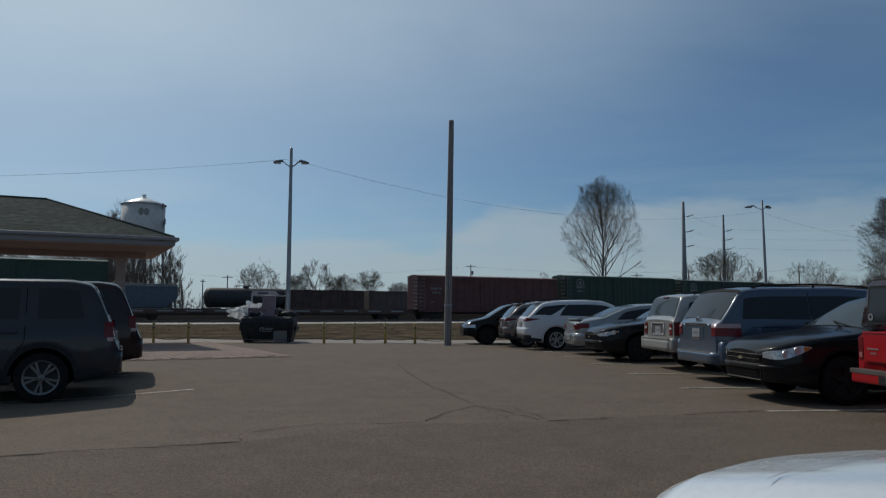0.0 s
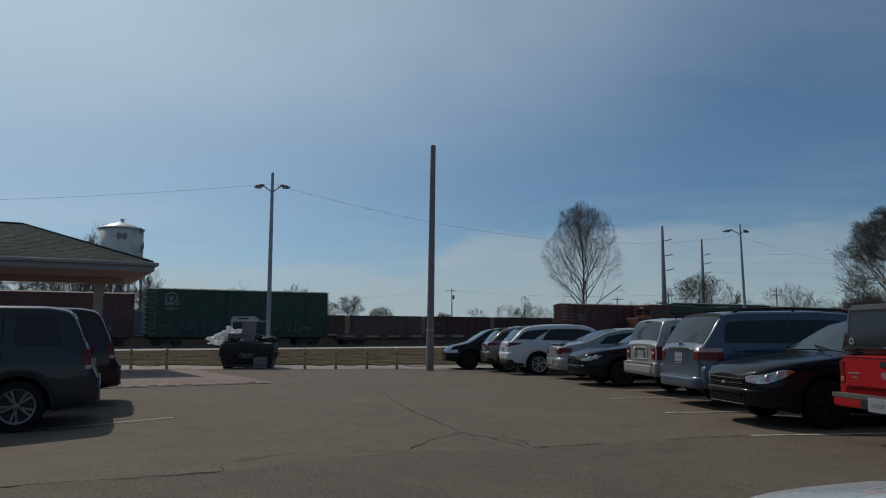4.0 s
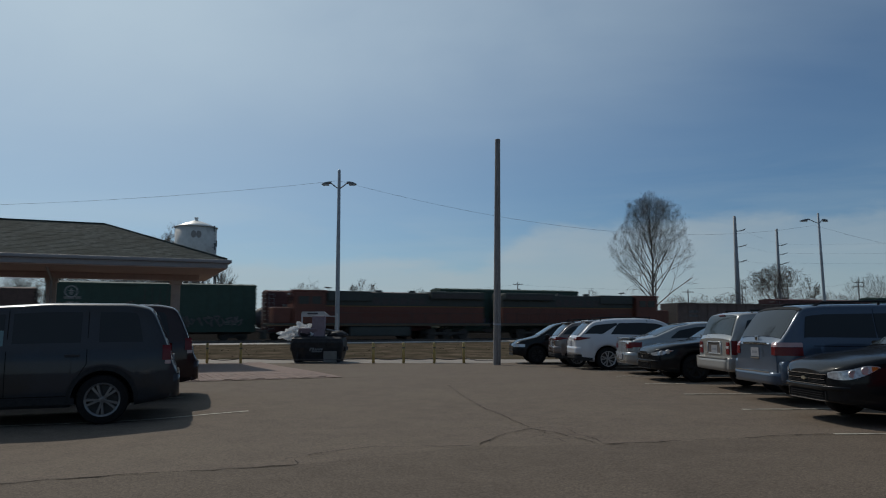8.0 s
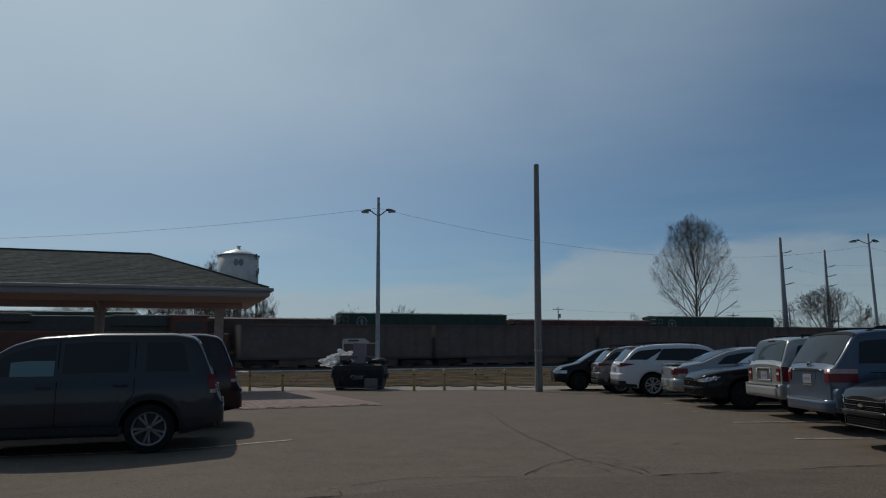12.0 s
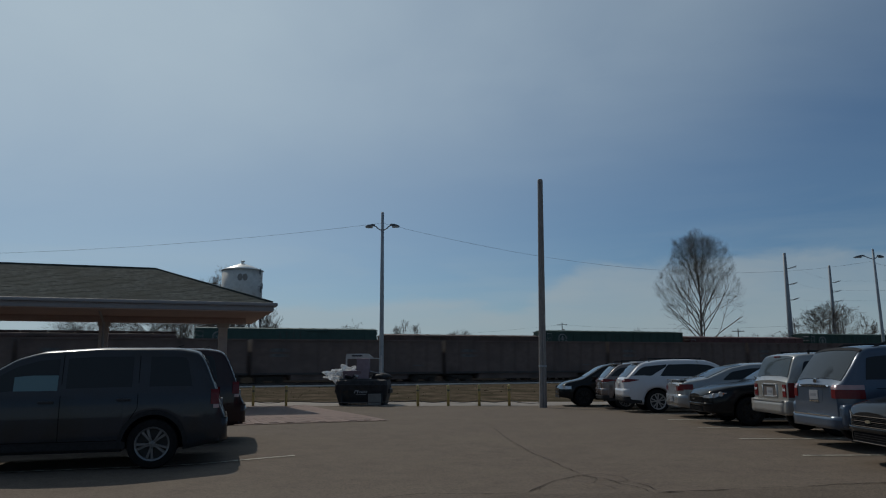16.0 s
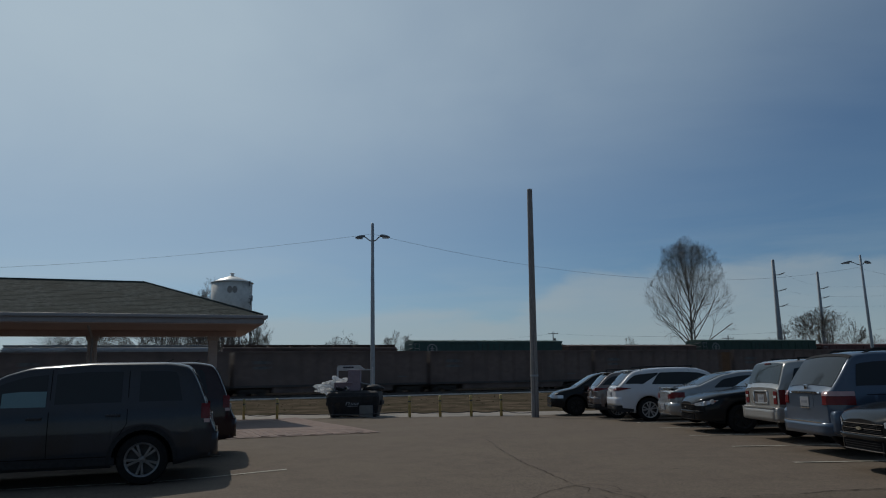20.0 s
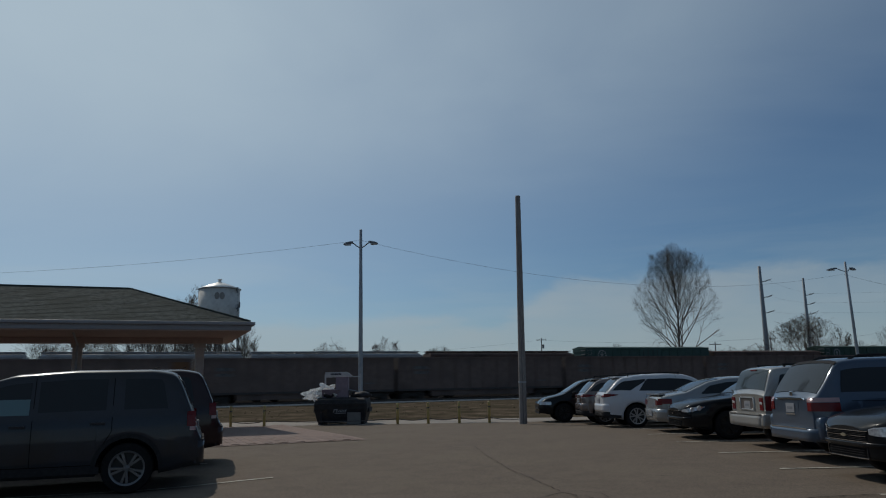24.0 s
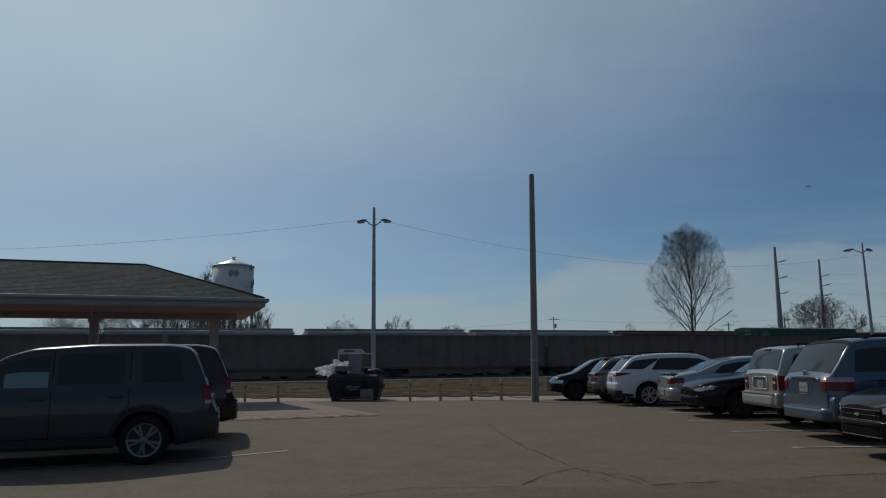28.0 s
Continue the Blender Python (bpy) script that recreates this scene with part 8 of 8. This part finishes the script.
def crowned_tree(x, y, height, width, seed, label, fork=0.16, limbs_n=9, lean=0.42, droop=0.0, r=None, levels=4, kids=(4, 6), waist=0.55, group="bare trees", leader=False, gnarl=0.10, fine=0.000048):
    """A short trunk that forks into ascending limbs, all kept within an egg-shaped crown."""
    rnd = random.Random(seed)
    limbs, twigs = bmesh.new(), bmesh.new()
    r = r or height * 0.016
    rmin = max(0.0055, fine * math.hypot(x, y))
    mid = height * waist

    def env(p):
        a = (p.z - mid) / ((height - mid) if p.z > mid else (mid - height * fork * 0.45))
        wob = 0.99 + 0.36 * noise.noise(p * (7.0 / height) + Vector((seed, 0, 0)))
        return a * a + (p.x * p.x + p.y * p.y) / (width / 2) ** 2 < wob

    if leader:
        pts = [Vector((0, 0, -0.3))]
        for i in range(9):
            pts.append(Vector((rnd.gauss(0, 0.006) * height, rnd.gauss(0, 0.006) * height, height * 0.93 * (i + 1) / 9)))
        for i in range(9):
            tube(limbs, pts[i], pts[i + 1], r * (1.3 - 1.22 * (i / 9) ** 0.6), r * (1.3 - 1.22 * ((i + 1) / 9) ** 0.6), n=8, caps=False)
    else:
        tube(limbs, (0, 0, -0.3), (0, 0, height * fork), r * 1.3, r, n=10, caps=False)
    for k in range(limbs_n):
        f = k / max(1, limbs_n - 1)
        a = k * 2.4 + rnd.uniform(-0.3, 0.3)
        if leader:
            tilt = 0.80 - 0.50 * f ** 0.8 + rnd.uniform(-0.10, 0.10)
            z = height * (fork + (0.72 - fork) * f ** 1.05)
            i = min(8, max(0, int(z / (height * 0.93) * 9)))
            base = pts[i].lerp(pts[i + 1], min(1, max(0, z / (height * 0.93) * 9 - i)))
            reach, ra, lift = height * (0.42 - 0.17 * f), r * (0.34 - 0.20 * f), 0.01 + 0.05 * f
        else:
            tilt = 0.05 + lean * f + rnd.uniform(-0.05, 0.05)
            base = Vector((0, 0, height * fork * rnd.uniform(0.75, 1.15)))
            reach, ra, lift = height * (0.86 - fork) * (1 - 0.25 * f), r * (0.55 - 0.22 * f), 0.02
        d = Vector((math.cos(a) * math.sin(tilt), math.sin(a) * math.sin(tilt), math.cos(tilt)))
        grow(limbs, twigs, base, d, reach, ra, levels, rnd, 0.62, lift - droop, levels, gnarl, kids, rmin, env)
    root = thing("bare_tree", pose(x, y, 0), label, "tree", group)
    part("trunk", limbs, M["bark"], root)
    part("crown", twigs, M["twig"], root)
    return root


def bare_tree(x, y, height, seed, label, levels=4, spread=0.55, upward=0.06, trunk=0.30, r=None, stems=1, kids=(3, 5), group="bare trees", width=None, bare=0.10, limbs_n=0):
    rnd = random.Random(seed)
    limbs, twigs = bmesh.new(), bmesh.new()
    r = r or height * 0.018
    rmin = max(0.012, 0.00011 * math.hypot(x, y))
    if limbs_n:
        # a leader with limbs all along it, filling an oval crown
        wd = width or height * 0.5
        pts = [Vector((0, 0, -0.3))]
        for i in range(8):
            pts.append(Vector((rnd.gauss(0, 0.012) * height, rnd.gauss(0, 0.012) * height, height * 0.86 * (i + 1) / 8)))
        for i in range(8):
            tube(limbs, pts[i], pts[i + 1], r * (1.25 - 1.1 * i / 8), r * (1.25 - 1.1 * (i + 1) / 8), n=8, caps=False)
        for k in range(limbs_n):
            f = ((k * 0.618) % 1.0)
            z = height * (bare + (0.80 - bare) * f ** 1.25)
            i = min(7, max(0, int(z / (height * 0.86) * 8)))
            base = pts[i].lerp(pts[i + 1], min(1, max(0, z / (height * 0.86) * 8 - i)))
            a = rnd.uniform(0, 2 * math.pi)
            tilt = (1.0 - 0.55 * f) * rnd.uniform(0.75, 1.1)
            d = Vector((math.cos(a) * math.sin(tilt), math.sin(a) * math.sin(tilt), math.cos(tilt)))
            reach = wd * 0.5 / max(0.35, math.sin(tilt)) * (1.0 - 0.45 * f) * rnd.uniform(0.50, 0.66)
            grow(limbs, twigs, base, d, reach, r * (0.45 - 0.25 * f), levels - 1, rnd, spread, upward, levels, 0.10, kids, rmin)
    elif stems == 1:
        tube(limbs, (0, 0, -0.3), (0, 0, height * bare), r * 1.25, r, n=10, caps=False)
        grow(limbs, twigs, Vector((0, 0, height * bare)), Vector((rnd.gauss(0, 0.04), rnd.gauss(0, 0.04), 1)).normalized(), height * 0.52, r, levels, rnd, spread, upward, levels, 0.10, kids, rmin)
    else:
        for k in range(stems):
            a = 2 * math.pi * k / stems + rnd.uniform(-0.4, 0.4)
            d = Vector((math.cos(a) * spread * 0.6, math.sin(a) * spread * 0.6, 1)).normalized()
            grow(limbs, twigs, Vector((0.1 * math.cos(a), 0.1 * math.sin(a), -0.2)), d, height * 0.55, r * 0.7, levels, rnd, spread, upward, levels, 0.12, kids, rmin)
    both = list(limbs.verts) + list(twigs.verts)
    top = max(v.co.z for v in both)
    far = sorted(math.hypot(v.co.x, v.co.y) for v in both)[int(len(both) * 0.94)]
    fx = width / 2 / far if width else 1.0
    for v in both:
        v.co = Vector((v.co.x * fx, v.co.y * fx, v.co.z * height / top if v.co.z > 0 else v.co.z))
    root = thing("bare_tree", pose(x, y, 0), label, "tree", group)
    part("trunk", limbs, M["bark"], root)
    part("crown", twigs, M["twig"], root)
    return root


def build_trees():
    # the tall tree beyond the parked cars
    crowned_tree(25.6, 120, 22.6, 12.8, 5, "tall leafless tree with an oval crown of fine branches", 0.20, 31, 0.80, 0.0, 0.29, 4, (4, 6), 0.50, leader=True)
    # dark tree at the edge of view
    crowned_tree(42.6, 66, 12.8, 10.4, 21, "dark leafless tree with drooping branches by the lot", 0.2, 26, 1.0, 0.06, 0.28, 3, (7, 8), 0.5, leader=True, fine=0.00012)
    bare_tree(37.6, 61, 6.6, 22, "dense dark bare bush at the foot of a tree", 4, 0.7, 0.0, stems=8, kids=(5, 6), width=6.2, r=0.16)
    crowned_tree(48.3, 130, 11.9, 13.8, 91, "low spreading leafless tree with dark crooked limbs beyond the yard", 0.24, 9, 1.15, 0.0, 0.34, 4, (3, 5), 0.52, "far trees", gnarl=0.2, fine=0.00013)
    # thicket of upright trunks behind the canopy
    rnd = random.Random(3)
    for i in range(30):
        bare_tree(-64.0 + i * 0.68 + rnd.uniform(-0.6, 0.6), 128 + rnd.uniform(-5, 5), rnd.uniform(11.2, 14.4) - 0.10 * max(0, i - 15) - 0.35 * max(0, i - 25), 40 + i, "slender upright leafless tree in a thicket", 3, 0.34, 0.12,
                  r=0.13, kids=(4, 5), group="thicket trees", width=rnd.uniform(3.6, 5.0), limbs_n=14, bare=0.12)
    for i, (x, y, hgt, wd) in enumerate(((-98, 150, 15, 13), (-88, 150, 14.5, 12), (-80, 148, 15, 12), (-72, 150, 14, 12), (-66, 152, 14, 11), (-60, 145, 12.5, 10), (-73.5, 165, 26.5, 9))):
        bare_tree(x, y, hgt, 60 + i, "leafless spreading tree beyond the tracks", 4, 0.6, 0.05, kids=(4, 5), width=wd, limbs_n=22, bare=0.15)
    # row seen over the train
    for i, (x, y, hgt, st, lv, wd) in enumerate(((-38, 155, 11.3, 5, 3, 9.0), (-27.0, 160, 11.8, 1, 4, 8.5), (-22, 165, 9.2, 3, 3, 8.0), (-15.5, 160, 10.0, 1, 4, 7.5), (-32, 165, 9.0, 3, 3, 8.0), (-10, 170, 7.5, 3, 3, 7.0),
                                                 (20, 180, 8.6, 1, 4, 9.0), (13, 185, 7.6, 3, 3, 7.0), (28, 185, 8.5, 3, 4, 9.0), (74, 150, 11.8, 3, 4, 12.0), (66, 152, 8.5, 3, 3, 10.0),
                                                 (5, 200, 7.0, 3, 3, 7.0), (84, 160, 10, 3, 4, 11.0), (45.2, 185, 9.4, 1, 4, 7.5), (51.6, 186, 9.6, 1, 4, 8.5), (57.0, 186, 9.9, 1, 4, 7.5), (26.2, 193, 11.2, 1, 4, 5.0))):
        crowned_tree(x, y, hgt, wd, 80 + i, "low leafless tree on the far side of the yard", 0.22 if st == 1 else 0.05, 8 if st == 1 else 10, 0.95, 0.0, hgt * 0.022, 4, (4, 5) if x < 10 else (3, 4), 0.55, "far trees", gnarl=0.2, fine=0.00011 if x < 10 else 0.00008)


def build_far():
    """Low sheds and a line of scrub far behind the yard."""
    for i, (x, y, w, d, h, mm) in enumerate(((-22, 190, 18, 8, 5.2, "roofing"), (12, 210, 26, 9, 4.6, "siding"), (-118, 150, 22, 10, 8.6, "siding"), (60, 200, 20, 8, 4.8, "roofing"))):
        root = thing("far_shed", pose(x, y, 0, 0, 0, 20), "low pale shed far behind the railway yard", "building", "far sheds")
        part("wall", boxed(-w / 2, w / 2, -d / 2, d / 2, -0.2, h * 0.72), M["siding"], root)
        bm = bmesh.new()
        v = [(-d / 2 - 0.3, h * 0.72), (0, h), (d / 2 + 0.3, h * 0.72)]
        a = [bm.verts.new((-w / 2 - 0.3, p, z)) for p, z in v]
        b = [bm.verts.new((w / 2 + 0.3, p, z)) for p, z in v]
        bm.faces.new(a)
        bm.faces.new(b[::-1])
        for k in range(3):
            bm.faces.new((a[k], a[(k + 1) % 3], b[(k + 1) % 3], b[k]))
        bmesh.ops.recalc_face_normals(bm, faces=bm.faces)
        part("roof", bm, M["roofing"], root)
        for k in range(4):
            xx = -w / 2 + w * (k + 0.5) / 4
            part("window", boxed(xx - 0.7, xx + 0.7, -d / 2 - 0.03, -d / 2 + 0.02, 1.2, 2.4), M["tint"], root)
    rnd = random.Random(7)
    bm = bmesh.new()
    for i in range(2600):
        x = rnd.uniform(-260, 320)
        y = 215 + rnd.uniform(0, 40)
        hgt = rnd.uniform(2.0, 6.5)
        lean = rnd.uniform(-1.2, 1.2)
        tube(bm, (x, y, 0), (x + lean, y, hgt), 0.09, 0.02, n=3, caps=False)
        for _ in range(3):
            z = hgt * rnd.uniform(0.3, 0.9)
            tube(bm, (x + lean * z / hgt, y, z), (x + lean + rnd.uniform(-1.5, 1.5), y, z + rnd.uniform(0.6, 1.8)), 0.05, 0.015, n=3, caps=False)
    tagged(part("far_scrub", bm, M["twig"]), "band of leafless scrub along the horizon", "scrub", kind="stuff")


# ---- the place ----
build_ground()
build_tufts()
build_lines()
for k, (w_, pts_) in enumerate((
        (0.005, [(-1.04, 17.66), (-0.70, 15.4), (-0.5, 14.3)]),
        (0.006, [(-0.5, 14.3), (-0.2, 12.73), (0.15, 11.33), (0.47, 10.05)]),
        (0.009, [(0.47, 10.05), (0.13, 9.6), (-0.06, 9.1), (-0.22, 8.57)]),
        (0.004, [(-0.06, 9.1), (-0.07, 8.9), (-0.03, 8.74)]),
        (0.008, [(0.47, 10.05), (0.76, 9.62), (0.99, 9.13), (1.17, 8.73)]),
        (0.020, [(1.17, 8.73), (1.65, 8.9), (2.25, 9.11)]),
        (0.008, [(2.25, 9.11), (2.6, 9.22), (2.9, 9.32)]),
        (0.018, [(2.9, 9.32), (3.4, 9.53), (4.41, 9.76)]),
        (0.010, [(4.41, 9.76), (5.72, 9.96), (8.0, 10.35)]),
        (0.008, [(-0.22, 8.57), (-0.5, 8.56), (-1.36, 8.46), (-1.82, 8.07), (-2.0, 7.78)]),
        (0.016, [(-1.89, 7.37), (-2.47, 7.12), (-3.13, 6.89), (-3.72, 6.62), (-5.2, 6.1)]),
        (0.004, [(-1.89, 7.37), (-1.95, 7.55), (-2.0, 7.78), (-2.15, 7.6)]),
        (0.005, [(0.47, 10.05), (0.67, 10.2), (0.92, 9.95), (0.99, 9.6), (0.76, 9.62)]),
        (0.004, [(0.62, 9.85), (0.58, 9.4), (0.70, 9.15), (0.99, 9.13)]),
        (0.004, [(0.58, 9.4), (0.42, 9.25), (0.50, 9.0)]),
        (0.004, [(0.70, 9.15), (0.78, 8.9), (0.92, 8.8)]),
        (0.005, [(0.80, 9.55), (1.02, 9.45), (1.18, 9.2), (1.17, 8.73)]),
        (0.012, [(1.86, 11.61), (2.0, 11.72), (2.19, 11.78)]))):
    crack_line(pts_, w_, k)
build_canopy()
plaza, plaza_m = build_plaza()
build_posts()
build_dumpster()
BAGS.extend(build_bag())
BIRD.append(build_bird())
build_board()
build_pole()
build_cars()
build_trains()
lamp_post(-7.80, 38.0, 9.62, 3, 0.1)
lamp_post(25.05, 58.0, 10.0, 3, -1.0, 0.72, (165, 36), 1.45)
steel_pole(42.0, 130, 20.3, 0.42, (12.4, 15.0, 17.7))
steel_pole(56.5, 150, 20.6, 0.36, (13.6, 15.5, 17.3))
cross_pole(7.1, 190, 12.9, 10, 1, True)
cross_pole(41.5, 160, 9.3, 10)
cross_pole(52.6, 160, 10.3, 10)
cross_pole(61.9, 160, 10.3, 10)
cross_pole(78.6, 165, 11.4, 10, 2)
cross_pole(-51.8, 180, 9.5, 10)
cross_pole(-57.7, 180, 8.5, 80)
build_tower()
hang_wire([(-60, 33, 9.3), (-7.8, 38, 8.95), (24.6, 58, 9.0), (64, 82, 9.0)], 1.6, 0.006)
for z, z2 in ((12.7, 13.9), (15.3, 15.8), (18.0, 17.6)):
    hang_wire([(43.1, 129.8, z), (57.6, 149.8, z2)], 0.3, 0.008, "transmission wire between steel poles")
    hang_wire([(57.6, 149.8, z2), (125, 110, z2 - 1.0)], 1.2, 0.008, "transmission wire running off to the side")
hang_wire([(-51.8, 180, 9.2), (7.1, 190, 12.4), (52.6, 160, 9.8), (78.6, 165, 10.9), (160, 170, 10.6)], 0.8, 0.013)
hang_wire([(-90, 120, 13.0), (-51.8, 180, 9.1)], 0.8, 0.013)
build_trees()
build_far()
build_pavers(plaza, plaza_m)


def motions():
    train_rides()
    bag_rides()
    bird_rides()


motions()
